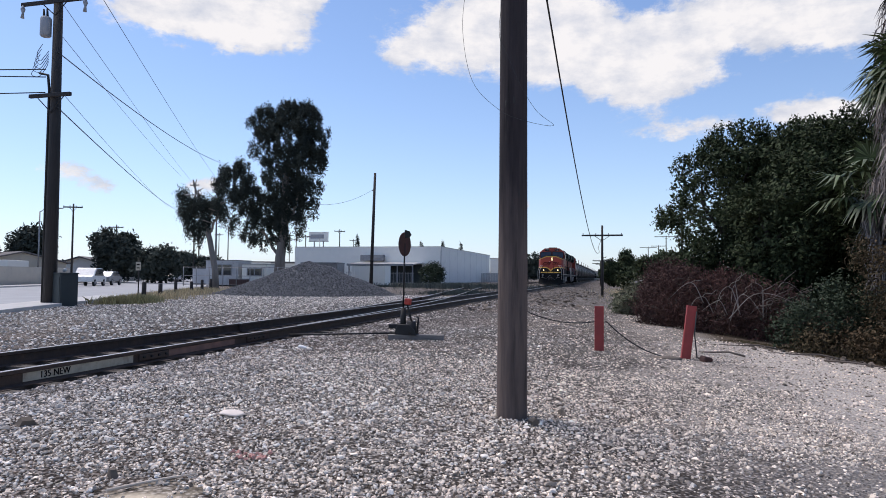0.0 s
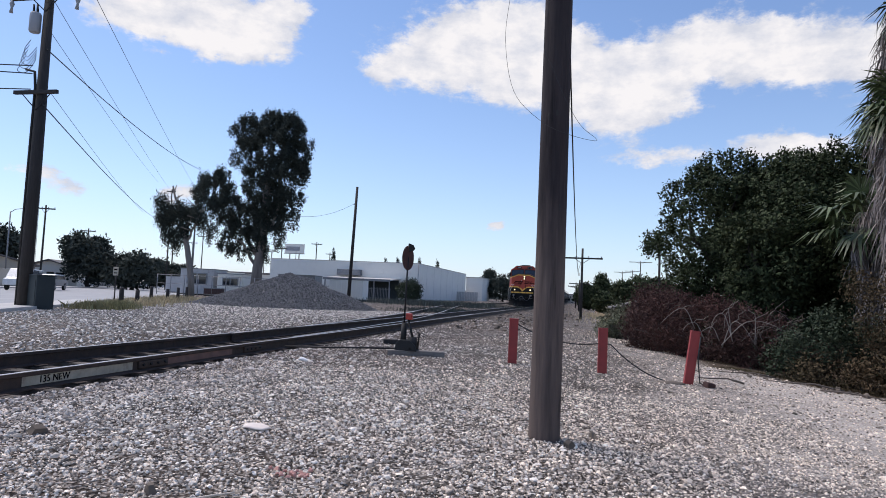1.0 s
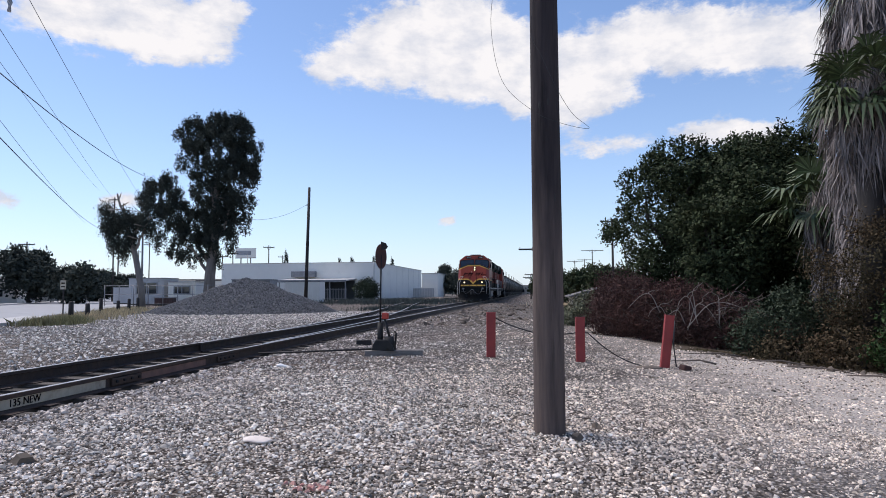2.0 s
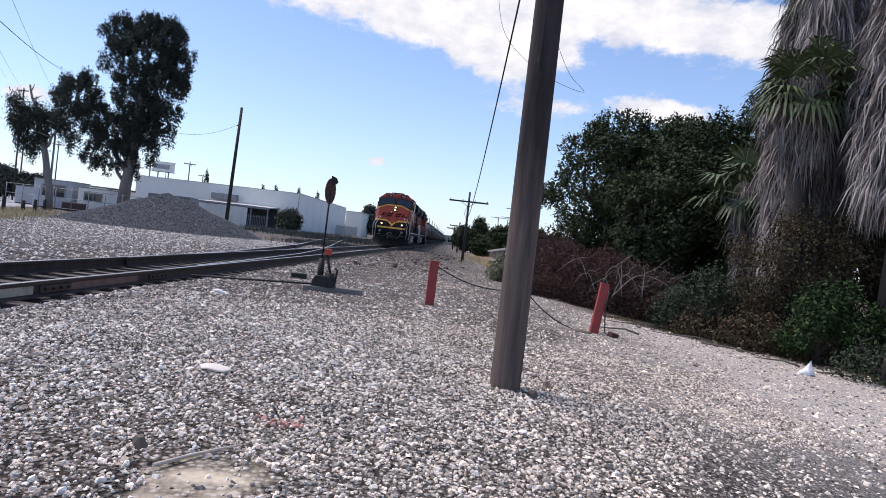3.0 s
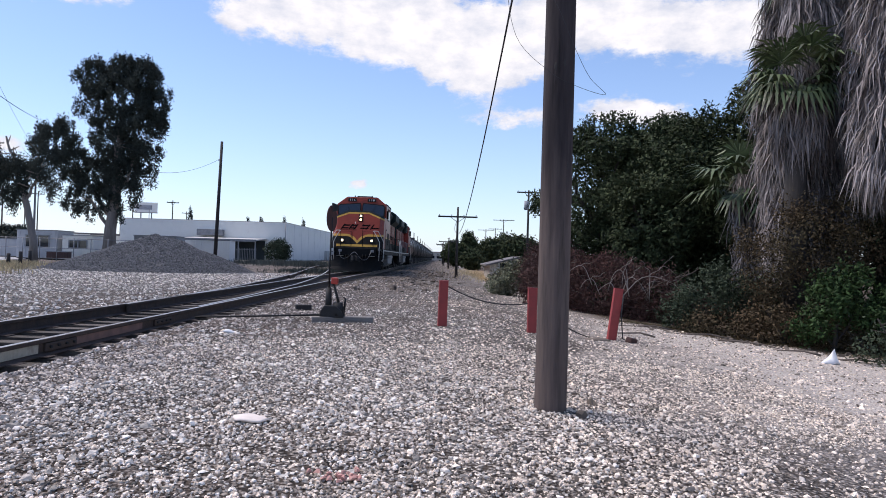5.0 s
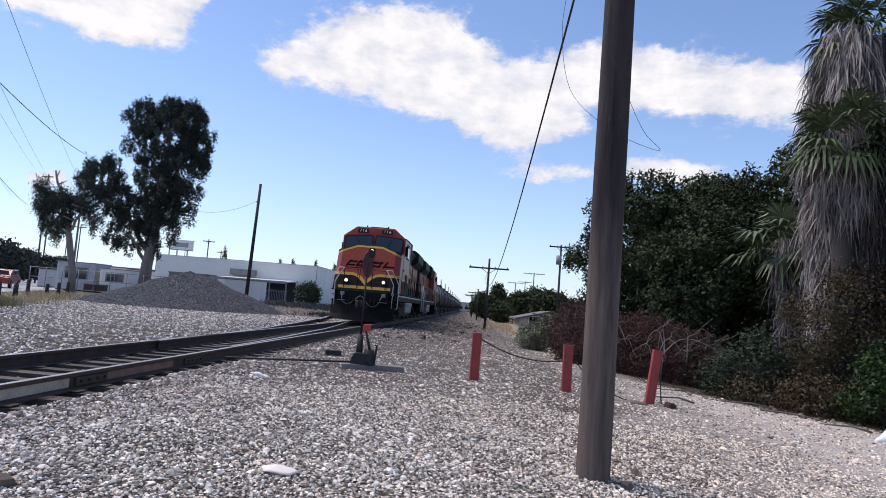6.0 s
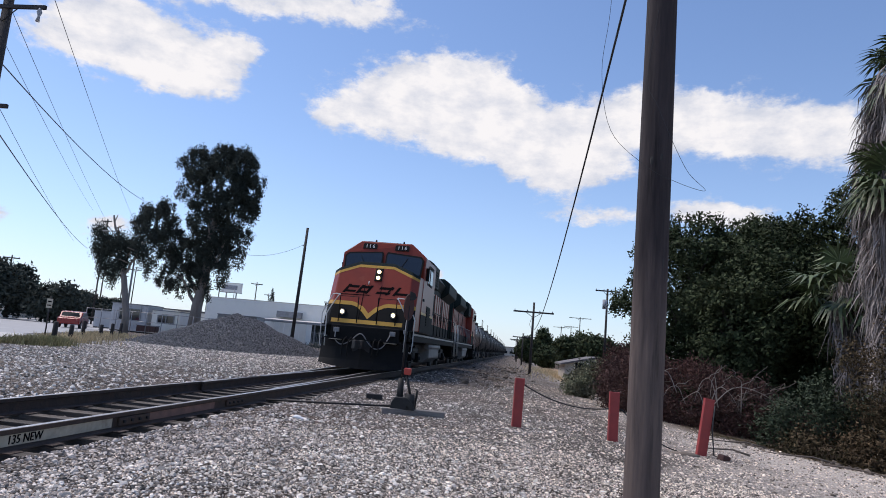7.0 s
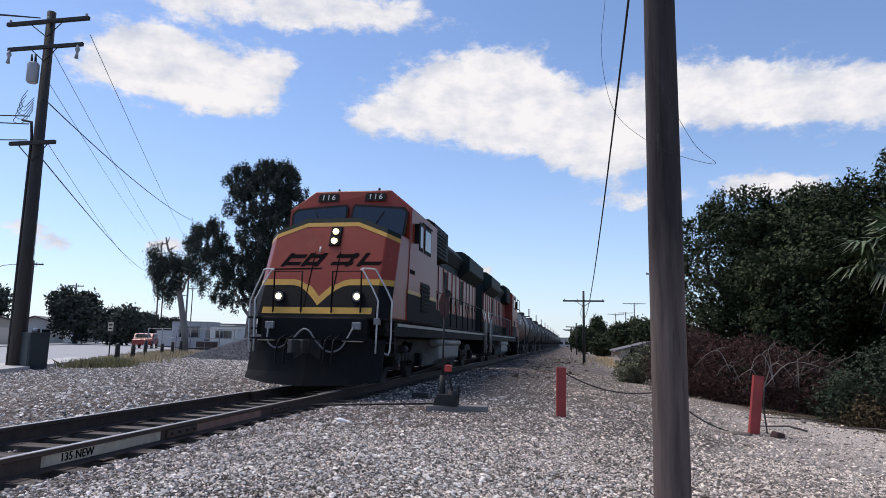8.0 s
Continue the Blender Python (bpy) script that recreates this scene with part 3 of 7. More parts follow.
def surface_z(x, y):
    """The ground with its small humps and hollows."""
    x, y = np.asarray(x, float), np.asarray(y, float)
    near = np.exp(-((x + 2) / 14) ** 2 - ((y - 10) / 20) ** 2)
    lump = sum(a * np.sin(x * fx + p) * np.sin(y * fy + q) for a, fx, fy, p, q in ((0.016, 1.3, 0.9, 0.3, 1.0), (0.010, 2.9, 2.3, 2.0, 0.4), (0.007, 5.1, 4.7, 1.1, 2.2)))
    return ground_z(x, y) + near * lump


def smooth_path(p, n=6):
    """A curve through all the points given."""
    p = [Vector(q) for q in p]
    p = [2 * p[0] - p[1]] + p + [2 * p[-1] - p[-2]]
    out = []
    for i in range(1, len(p) - 2):
        for k in range(n):
            t = k / n
            out.append(0.5 * (2 * p[i] + (p[i + 1] - p[i - 1]) * t + (2 * p[i - 1] - 5 * p[i] + 4 * p[i + 1] - p[i + 2]) * t * t + (3 * p[i] - p[i - 1] - 3 * p[i + 1] + p[i + 2]) * t ** 3))
    return out + [p[-2]]


# ---- ground ----


def spaced(lo, hi, fine_lo, fine_hi, step, grow=1.22):
    mid = list(np.arange(fine_lo, fine_hi + 1e-6, step))
    out, s, x = [], step, fine_lo
    while x > lo:
        s *= grow
        x -= s
        out.append(max(x, lo))
    left = out[::-1]
    out, s, x = [], step, mid[-1]
    while x < hi:
        s *= grow
        x += s
        out.append(min(x, hi))
    return np.array(left + mid + out)


def build_ground():
    xs, ys = spaced(-3500, 3500, -12, 9, 0.2), spaced(-800, 4500, -2, 26, 0.2)
    gx, gy = np.meshgrid(xs, ys)
    rng = np.random.default_rng(5)
    near = np.exp(-((gx + 2) / 14) ** 2 - ((gy - 10) / 20) ** 2)
    z = surface_z(gx, gy) + near * rng.normal(0, 0.004, gx.shape)
    v = np.stack([gx.ravel(), gy.ravel(), z.ravel()], axis=1)
    w = len(xs)
    i = np.arange(len(ys) - 1)[:, None] * w + np.arange(w - 1)[None, :]
    f = np.stack([i, i + 1, i + 1 + w, i + w], axis=-1).reshape(-1, 4)
    ob = part("ground", array_mesh("ground", v, f, GRAVEL, True), GRAVEL)
    tagged(ob, "pale grey and pinkish gravel yard with sandy patches", "ground", kind="structure")


build_ground()

STONE_V = np.array([(-1, -0.8, -1), (0.9, -1, -1), (1, 0.8, -1), (-0.8, 1, -1), (-0.6, -0.45, 1), (0.45, -0.65, 0.8), (0.6, 0.4, 1), (-0.45, 0.6, 0.7)], float) * 0.5
STONE_F = np.array([(4, 5, 6, 7), (0, 1, 5, 4), (1, 2, 6, 5), (2, 3, 7, 6), (3, 0, 4, 7)])


def stones(rng, p, size, flat=0.65):
    """Crushed stones at places p: jittered, tapered six-sided lumps."""
    n = len(p)
    v = STONE_V[None] * rng.uniform(0.55, 1.25, (n, 8, 3))
    v = v * (np.asarray(size).reshape(n, 1, 1) * np.stack([rng.uniform(0.7, 1.3, n), rng.uniform(0.6, 1.1, n), flat * rng.uniform(0.7, 1.2, n)], 1)[:, None])
    a, b = rng.uniform(0, 6.28, n), rng.normal(0, 0.45, n)
    ca, sa, cb, sb = np.cos(a)[:, None], np.sin(a)[:, None], np.cos(b)[:, None], np.sin(b)[:, None]
    x, y, z = v[..., 0], v[..., 1] * cb - v[..., 2] * sb, v[..., 1] * sb + v[..., 2] * cb
    v = np.stack([x * ca - y * sa, x * sa + y * ca, z], -1) + p[:, None]
    f = (np.arange(n)[:, None, None] * 8 + STONE_F[None]).reshape(-1, 4)
    return v.reshape(-1, 3), f


def scatter_gravel():
    rng = np.random.default_rng(11)
    n = 600000
    x, y = rng.uniform(-13, 9, n), rng.uniform(1.5, 36, n)
    d = np.hypot(x + 1.5, y - 0.8)
    keep = rng.uniform(0, 1, n) < np.clip(2.1 / (1 + (d / 5.6) ** 2.6), 0, 1)
    patch = np.sin(x * 0.9 + 1.3) * np.sin(y * 0.7 + 0.5) + 0.6 * np.sin(x * 2.1 - y * 1.2)
    bare = smooth01(1.0, 4.5, x - 0.12 * (y - 8)) * 0.35 + 0.12 * smooth01(0.5, 1.1, patch) + 0.1 * smooth01(5.0, 3.0, y) * smooth01(-4.2, -3.0, x)
    keep &= rng.uniform(0, 1, n) > bare
    dark_patch = np.hypot(x - 2.4, y - 4.6) + 0.5 * np.sin(x * 3) * np.sin(y * 2.3) < 2.5
    sand = np.hypot(x + 2.5, y - 3.72) + 0.14 * np.sin(x * 11) * np.sin(y * 9) < 0.36
    keep &= ~((x < -8.7) & (rng.uniform(0, 1, n) < 0.8))
    keep &= ~(sand & (rng.uniform(0, 1, n) < 0.8))
    keep &= ~(dark_patch & (rng.uniform(0, 1, n) < 0.55))
    keep &= ~((x + y > 22.2) & (x > 2.2) & (rng.uniform(0, 1, n) < 0.9))
    keep &= ~((np.abs(x + 7.05) < 0.9) & (rng.uniform(0, 1, n) < 0.86))
    x, y, d = x[keep], y[keep], d[keep]
    s = np.clip(rng.lognormal(-3.95, 0.42, len(x)), 0.010, 0.06) * np.where(x < -4.6, 1.25, 1.0) * (1 + 0.022 * d)
    p = np.stack([x, y, surface_z(x, y) + s * 0.10], 1)
    dark = x + 0.5 * np.sin(y * 1.3) + 0.4 * rng.normal(0, 1, len(x)) < -4.9 + 1.7 * smooth01(11, 17, y)
    grey = ~dark & (x + 1.1 * np.sin(y * 0.7) + 1.3 * rng.normal(0, 1, len(x)) < -1.9)
    for pick, name, material, label in ((~dark & ~grey, "gravel", STONE, "loose pale pinkish gravel stones strewn over the yard"), (grey, "grey_gravel", GREYSTONE, "loose pale grey gravel stones near the track"), (dark, "track_ballast", BALLAST, "coarse darker grey ballast stones beside the rails")):
        v, f = stones(rng, p[pick], s[pick], 0.52)
        tagged(part(name, array_mesh(name, v, f, material), material), label, "gravel", kind="stuff")


scatter_gravel()


def scatter_near():
    """Small stones filling the gaps where the walk begins."""
    rng = np.random.default_rng(14)
    n = 52000
    x, y = rng.uniform(-5.6, 2.6, n), 2.2 + 8.5 * rng.uniform(0, 1, n) ** 1.25
    keep = (np.hypot(x + 2.5, y - 3.72) > 0.45 + 0.1 * np.sin(x * 9)) & (np.hypot(x - 2.4, y - 4.6) > 2.2)
    x, y = x[keep], y[keep]
    s = rng.uniform(0.010, 0.028, len(x))
    v, f = stones(rng, np.stack([x, y, surface_z(x, y) + s * 0.2], 1), s)
    tagged(part("fine_gravel", array_mesh("fine_gravel", v, f, STONE), STONE), "fine pale gravel between the larger stones", "gravel", kind="stuff")


scatter_near()


def scatter_yard():
    rng = np.random.default_rng(12)
    n = 22000
    x, y = rng.uniform(-24, -8.6, n), rng.uniform(9, 40, n)
    keep = (x > -21.5 - (y - 24) * 0.42) & (np.abs(x + 7.05) > 1.0)
    x, y = x[keep], y[keep]
    s = rng.uniform(0.03, 0.08, len(x))
    v, f = stones(rng, np.stack([x, y, ground_z(x, y) + s * 0.1], 1), s, 0.55)
    ob = part("yard_gravel", array_mesh("yard_gravel", v, f, GREYSTONE), GREYSTONE)
    tagged(ob, "loose grey stones strewn beyond the railway track", "gravel", kind="stuff")


scatter_yard()

# ---- road and pavement ----


def ribbon(name, pts, z0, z1, material, label, category, parent=None):
    sh = Shape().prism(pts, z0, z1, "z")
    return tagged(part(name, sh, material, parent), label, category, kind="structure")


RX, RY = -0.42, 0.907   # the street's direction
def street(s, off):
    """A place s metres along the street, off metres from its near edge."""
    return (-20.6 + RX * s - RY * off, 22.5 + RY * s + RX * off)


ribbon("road", [street(-60, 1.6), street(260, 1.6), street(260, 15.5), street(-60, 15.5)], -0.3, -0.085, ASPHALT, "sunlit pale grey asphalt street with faded surface", "road")
ribbon("pavement_near", [street(-60, -0.1), street(9, -0.1), street(9, 1.6), street(-60, 1.6)], -0.3, 0.03, CONCRETE, "pale concrete pavement with kerb along the street", "pavement")
ribbon("pavement_far", [street(-60, 15.5), street(260, 15.5), street(260, 17.5), street(-60, 17.5)], -0.3, 0.03, CONCRETE, "pale concrete pavement on the far side of the street", "pavement")
ribbon("soil_bank", [(-0.2, 46), (0.6, 46), (5.0, 90), (4.0, 130), (1.0, 130)], -1.2, gz(2, 70) + 0.03, SOIL, "orange bare soil strip beside the telegraph poles", "soil")

# ---- railway ----
CX, TOP, GAUGE = -7.05, 0.10, 1.505
TURN = radians(0.36)   # the line runs slightly aside of the y axis
LINE = Matrix.Translation((CX, 8, 0)) @ Matrix.Rotation(TURN, 4, "Z") @ Matrix.Translation((-CX, -8, 0))


def line_x(y):
    """Middle of the straight track at y."""
    return CX - math.tan(TURN) * (y - 8)


def branch_x(y):
    return CX - 7.0 * float(smooth01(12, 85, y))


HEAD = [(-0.038, 0), (0.038, 0), (0.038, -0.038), (0.01, -0.05), (0.01, -0.155), (0.076, -0.172), (0.076, -0.185), (-0.076, -0.185), (-0.076, -0.172), (-0.01, -0.155), (-0.01, -0.05), (-0.038, -0.038)]


def rail(parent, xs, ys, name="rail"):
    sh, n = Shape(), len(HEAD)
    v = [(x + px, y, TOP - 0.004 + pz) for x, y in zip(xs, ys) for px, pz in HEAD]
    f = [(i * n + k, i * n + (k + 1) % n, (i + 1) * n + (k + 1) % n, (i + 1) * n + k) for i in range(len(xs) - 1) for k in range(n)]
    f += [tuple(range(n)), tuple((len(xs) - 1) * n + k for k in reversed(range(n)))]
    ob = part(name, sh.add(v, f), RAIL, parent)
    sh = Shape()
    w = 0.030
    v = [(x + px, y, TOP + pz) for x, y in zip(xs, ys) for px, pz in ((-w, -0.004), (w, -0.004), (w, 0), (-w, 0))]
    f = [(i * 4 + k, i * 4 + (k + 1) % 4, (i + 1) * 4 + (k + 1) % 4, (i + 1) * 4 + k) for i in range(len(xs) - 1) for k in range(4)]
    part("running_surface", sh.add(v, f), RAILTOP, ob, "polished steel running surface")
    return ob


def build_track():
    main = thing("railway_track", "straight railway track with rusty rails on weathered timber ties", "track", kind="structure")
    main.matrix_basis = LINE
    ys = [-40, 0, 20, 60, 120, 250, 500]
    near = rail(main, [CX + GAUGE / 2] * len(ys), ys)
    rail(main, [CX - GAUGE / 2] * len(ys), ys)
    x = CX + GAUGE / 2 + 0.0115
    panel = part("painted_web", Shape().box(x, x + 0.004, 6.55, 8.33, TOP - 0.152, TOP - 0.052), WHITE, near, "dirty white painted stretch of rail web")
    writing("writing", "135 NEW", 0.11, Matrix.Translation((x + 0.006, 7.0, TOP - 0.102)) @ Euler((radians(90), 0, radians(90))).to_matrix().to_4x4(), LOGO, panel, "black painted words 135 NEW")
    part("painted_web", Shape().box(x, x + 0.003, 9.1, 10.9, TOP - 0.150, TOP - 0.056), mat("pinkish_primer", (0.27, 0.15, 0.12), (0.16, 0.10, 0.085), 6.0, 0.85), near, "faded pinkish primer on the rail web")
    for y in (8.75, 11.6):
        bar = part("joint_bar", Shape().box(x - 0.002, x + 0.03, y - 0.32, y + 0.32, TOP - 0.15, TOP - 0.055), RAIL, near, "rusty bolted joint bar", bev=0.008)
        for k in range(4):
            part("bolt", Shape().tube([(x + 0.028, y - 0.24 + 0.16 * k, TOP - 0.1), (x + 0.055, y - 0.24 + 0.16 * k, TOP - 0.1)], 0.018, 6), STEEL, bar)
    br = thing("turnout_track", "diverging railway track with rusty rails curving away on timber ties", "track", kind="structure")
    br.matrix_basis = LINE
    yb = list(np.arange(13.5, 90, 2.5)) + [120, 200, 400]
    for s in (-1, 1):
        rail(br, [branch_x(y) + s * (GAUGE / 2 - 0.07 * (y < 22)) for y in yb], yb)
    # check rails and frog where the lines cross
    rail(main, [CX + GAUGE / 2 - 0.09] * 2, [33, 37], "check_rail")
    rail(br, [branch_x(y) - GAUGE / 2 + 0.09 for y in (33, 35, 37)], [33, 35, 37], "check_rail")
    rng = random.Random(3)
    tie = Shape().box(-1.3, 1.3, -0.11, 0.11, -0.17, 0.0).mesh("tie", TIE)
    y = -3.0
    while y < 90:
        wide = 1.0 + max(0.0, (CX - branch_x(y))) / 2.6 if 13 < y < 42 else 1.0
        ob = new("tie", tie)
        ob.parent = main
        ob.matrix_basis = pose(CX - (wide - 1) * 1.3 + rng.uniform(-0.06, 0.06), y, TOP - 0.186 + rng.uniform(-0.012, 0.004), 0, 0, rng.uniform(-1.2, 1.2)) @ Matrix.Diagonal((wide, rng.uniform(0.9, 1.1), 1, 1))
        y += 0.54
    plates = Shape()
    for k in range(80):
        for s in (-1, 1):
            yy = -3.0 + 0.54 * k
            plates.box(CX + s * GAUGE / 2 - 0.17, CX + s * GAUGE / 2 + 0.17, yy - 0.09, yy + 0.09, TOP - 0.187, TOP - 0.178)
    tagged(part("tie_plates", plates, RAIL, main, "rusty steel tie plates"), kind="stuff")
    far = Shape()
    y = 90.0
    while y < 260:
        far.box(CX - 1.3, CX + 1.3, y - 0.11, y + 0.11, TOP - 0.3, TOP - 0.187)
        y += 0.54
    tagged(part("far_ties", far, TIE, main), kind="stuff")
    y = 42.0
    while y < 110:
        ob = new("tie", tie)
        ob.parent = br
        ob.matrix_basis = pose(branch_x(y), y, TOP - 0.186, 0, 0, math.degrees(math.atan2(branch_x(y) - branch_x(y + 0.5), 0.5)))
        y += 0.6
    # shoulder of ballast along the far line
    bed = Shape()
    bed.prism([(-2.6, gz(-9.6, 50) - 0.6), (-1.55, TOP - 0.24), (1.55, TOP - 0.24), (3.4, gz(-3.6, 80) - 0.75)], 44, 600, "y", Matrix.Translation((CX, 0, 0)))
    bed_ob = part("ballast_bed", bed, GRAVEL)
    bed_ob.matrix_basis = LINE
    tagged(bed_ob, "grey crushed stone bed under the railway track", "ballast", kind="structure")


build_track()


def build_switch_stand():
    st = thing("switch_stand", "black cast switch stand with red lever and tall rusty target", "switch stand", (-3.86, 13.1, gz(-3.86, 13.1)))
    part("head_block", Shape().box(-0.35, 0.75, -0.13, 0.13, -0.06, 0.10, Matrix.Rotation(radians(13), 4, "Z")), GREYTIMBER, st, "weathered grey timber head block", 0.012)
    part("throw_rod", Shape().tube([(-2.35, -0.35, 0.05), (-0.1, 0.05, 0.12)], 0.018, 8), STEEL, st)
    part("base", Shape().prism([(-0.2, 0.09), (0.24, 0.09), (0.2, 0.2), (0.1, 0.3), (-0.12, 0.3), (-0.18, 0.2)], -0.13, 0.13, "y"), STEEL, st, "", 0.012)
    part("gear_box", Shape().tube([(0.12, -0.02, 0.12), (0.12, -0.02, 0.36)], [0.12, 0.085], 10), STEEL, st)
    part("spindle", Shape().tube([(-0.06, 0, 0.2), (-0.06, 0, 0.62)], [0.062, 0.05], 10), STEEL, st)
    mast = part("mast", Shape().tube([(-0.06, 0, 0.6), (-0.045, 0, 1.9)], 0.017, 8), STEEL, st)
    # round target, turned well away from the line of sight
    disc = Shape()
    ring = [(0.235 * math.cos(a), 0.235 * math.sin(a) * 1.02) for a in [2 * math.pi * k / 24 for k in range(24)]]
    disc.prism(ring, -0.006, 0.006, "y", Matrix.Translation((-0.045, 0, 1.88)) @ Matrix.Rotation(radians(77), 4, "Z"))
    part("target", disc, RUSTPLATE, mast, "round rusty red target plate")
    part("target_blade", Shape().prism([(-0.02, 0.1), (0.1, 0.12), (0.14, 0.17), (0.1, 0.24), (0, 0.27)], -0.005, 0.005, "y", Matrix.Translation((-0.045, 0, 1.9)) @ Matrix.Rotation(radians(35), 4, "Z")), STEEL, mast)
    lever = part("lever", Shape().tube([(0.15, -0.06, 0.3), (0.03, -0.06, 0.72)], [0.026, 0.02], 8), STEEL, st)
    part("lever_weight", Shape().box(-0.045, 0.075, -0.12, 0.0, 0.69, 0.81, Matrix.Rotation(radians(3), 4, "Y")), REDLENS, lever, "red painted square lever weight", 0.018)
    part("lever_guard", Shape().tube([(0.21, 0.06, 0.12), (0.24, 0.06, 0.42), (0.2, 0.06, 0.45)], 0.02, 6), STEEL, st)


build_switch_stand()
tagged(part("timber_offcut", Shape().box(-0.17, 0.17, -0.09, 0.09, 0, 0.11, pose(-4.9, 15.6, gz(-4.9, 15.6) - 0.01, 0, 0, 20)), CREO, None, "", 0.01), "dark timber offcut lying on the gravel", "timber")

# ---- red marker posts and chain ----


def post(x, y, h, lean_x=0.0, lean_y=0.0, rz=0.0):
    p = thing("marker_post", "faded red square steel marker post set in gravel", "post", (x, y, gz(x, y) - 0.02), 0, "red posts with cable")
    m = pose(0, 0, 0, lean_y, lean_x, rz)
    part("shaft", Shape().box(-0.085, 0.085, -0.05, 0.05, -0.1, h, m), REDPOST, p, "", 0.008)
    part("cap", Shape().box(-0.088, 0.088, -0.053, 0.053, h, h + 0.012, m), REDPOST, p)
    return p


post(-1.845, 13.52, 0.86, 0.6, 0, 8)
post(-0.152, 13.6, 0.86, 0.0, 0, 5)
pc = post(1.43, 13.9, 1.02, 7.0, 0, 6)
part("hanging_chain", Shape().tube([(0.2, -0.08, 0.92), (0.16, -0.09, 0.5), (0.2, -0.1, 0.06), (0.3, -0.12, 0.03)], 0.012, 6), CABLE, pc, "rusty hanging chain")


def sag(a, b, drop, n=12):
    a, b = Vector(a), Vector(b)
    return [a.lerp(b, k / n) - Vector((0, 0, drop * 4 * (k / n) * (1 - k / n))) for k in range(n + 1)]


tagged(part("post_cable", Shape().tube(sag((-1.78, 13.55, 0.62), (-0.2, 13.6, 0.33), 0.15) + sag((-0.1, 13.58, 0.42), (1.0, 13.75, gz(1.0, 13.75) + 0.02), 0.12)[1:], 0.012, 6), CABLE), "slack black cable strung between red posts", "cable")
tagged(part("flat_stone", Shape().sphere((1.05, 13.55, gz(1.05, 13.55)), (0.3, 0.16, 0.05), 9, 5), BROWNSTONE), "flat dark rock lying on the gravel", "rock")
tagged(part("red_brick_chunk", Shape().box(-0.12, 0.1, -0.07, 0.07, -0.02, 0.1, pose(1.78, 13.75, gz(1.78, 13.75), 8, 12, 40)), RUSTPLATE, None, "", 0.03), "broken reddish brick beside the leaning post", "brick")

# ---- near wooden pole ----


def pole_shape(r0, r1, h, seg=20, rough=0.006, seed=1):
    rnd, sh = random.Random(seed), Shape()
    n = 26
    v, f = [], []
    cracks = [rnd.uniform(0, 6.28) for _ in range(4)]
    for i in range(n + 1):
        t = i / n
        r = r0 + (r1 - r0) * t
        for k in range(seg):
            a = 2 * math.pi * k / seg
            d = rough * noise.noise((math.cos(a) * 3, math.sin(a) * 3, t * h * 0.35 + seed))
            for c in cracks:
                if abs((a - c + 3.14) % 6.28 - 3.14) < 0.12:
                    d -= rough * 1.3
            v.append(((r + d) * math.cos(a), (r + d) * math.sin(a), t * h - 0.3))
    for i in range(n):
        for k in range(seg):
            f.append((i * seg + k, i * seg + (k + 1) % seg, (i + 1) * seg + (k + 1) % seg, (i + 1) * seg + k))
    f.append(tuple(n * seg + k for k in range(seg)))
    return sh.add(v, f, True)


def near_pole():
    p = thing("utility_pole", "weathered grey-brown wooden pole with dark knots set in gravel", "pole", (-0.85, 6.93, gz(-0.85, 6.93)))
    part("shaft", pole_shape(0.144, 0.118, 8.4, 40, 0.008, 4), POLEWOOD, p)
    for a, z in ((-80, 3.05), (-110, 3.02), (-60, 2.15), (-95, 0.9), (-70, 1.6)):
        r = 0.136 - 0.003 * z
        ax, ay = math.cos(radians(a)), math.sin(radians(a))
        part("knot", Shape().sphere((ax * r * 0.97, ay * r * 0.97, z), (0.022, 0.012, 0.055), 8, 6), CREO, p, "dark knot in the wood")
    part("crossarm_bolt", Shape().tube([(-0.2, 0, 6.6), (0.2, 0, 6.6)], 0.012, 6), STEEL, p)


near_pole()
TELX, TELY = -0.78, 62.0
slack = [(-0.87 - 0.0016 * (y - 7), y, 6.03 - 0.177 * (y - 7) + 0.00243 * (y - 7) ** 2) for y in range(7, 59, 3)]
tagged(part("hanging_cable", Shape().tube(slack + [(-1.1, TELY - 1.6, 3.75), (-0.95, TELY - 0.6, 4.3), (TELX, TELY - 0.14, 4.85)], 0.016, 6), CABLE), "slack black overhead cable between wooden poles", "cable")
curl = [(-1.28, 6.85, 4.75), (-1.31, 6.85, 4.15), (-1.35, 6.85, 3.63), (-1.25, 6.85, 3.11), (-0.98, 6.74, 2.79), (-0.73, 6.74, 2.66), (-0.45, 6.85, 2.62), (-0.6, 6.8, 2.75), (-0.74, 6.74, 2.97), (-0.88, 6.75, 3.3), (-0.97, 6.78, 3.56), (-0.9, 6.8, 4.2)]

tagged(part("loose_wire", Shape().tube(smooth_path(curl), 0.002, 5), CABLE), "thin broken wire curling round the wooden pole", "wire")

# ---- locomotives ----


TRAIN = 14.85   # where the leading nose stands at the end


def yf(z):
    return (z - 1.5) * 0.42


def nose_pt(x, z, out=0.0):
    ax = abs(x)
    return (x, yf(z) + max(0.0, ax - 1.33) * 1.3 - out, z)


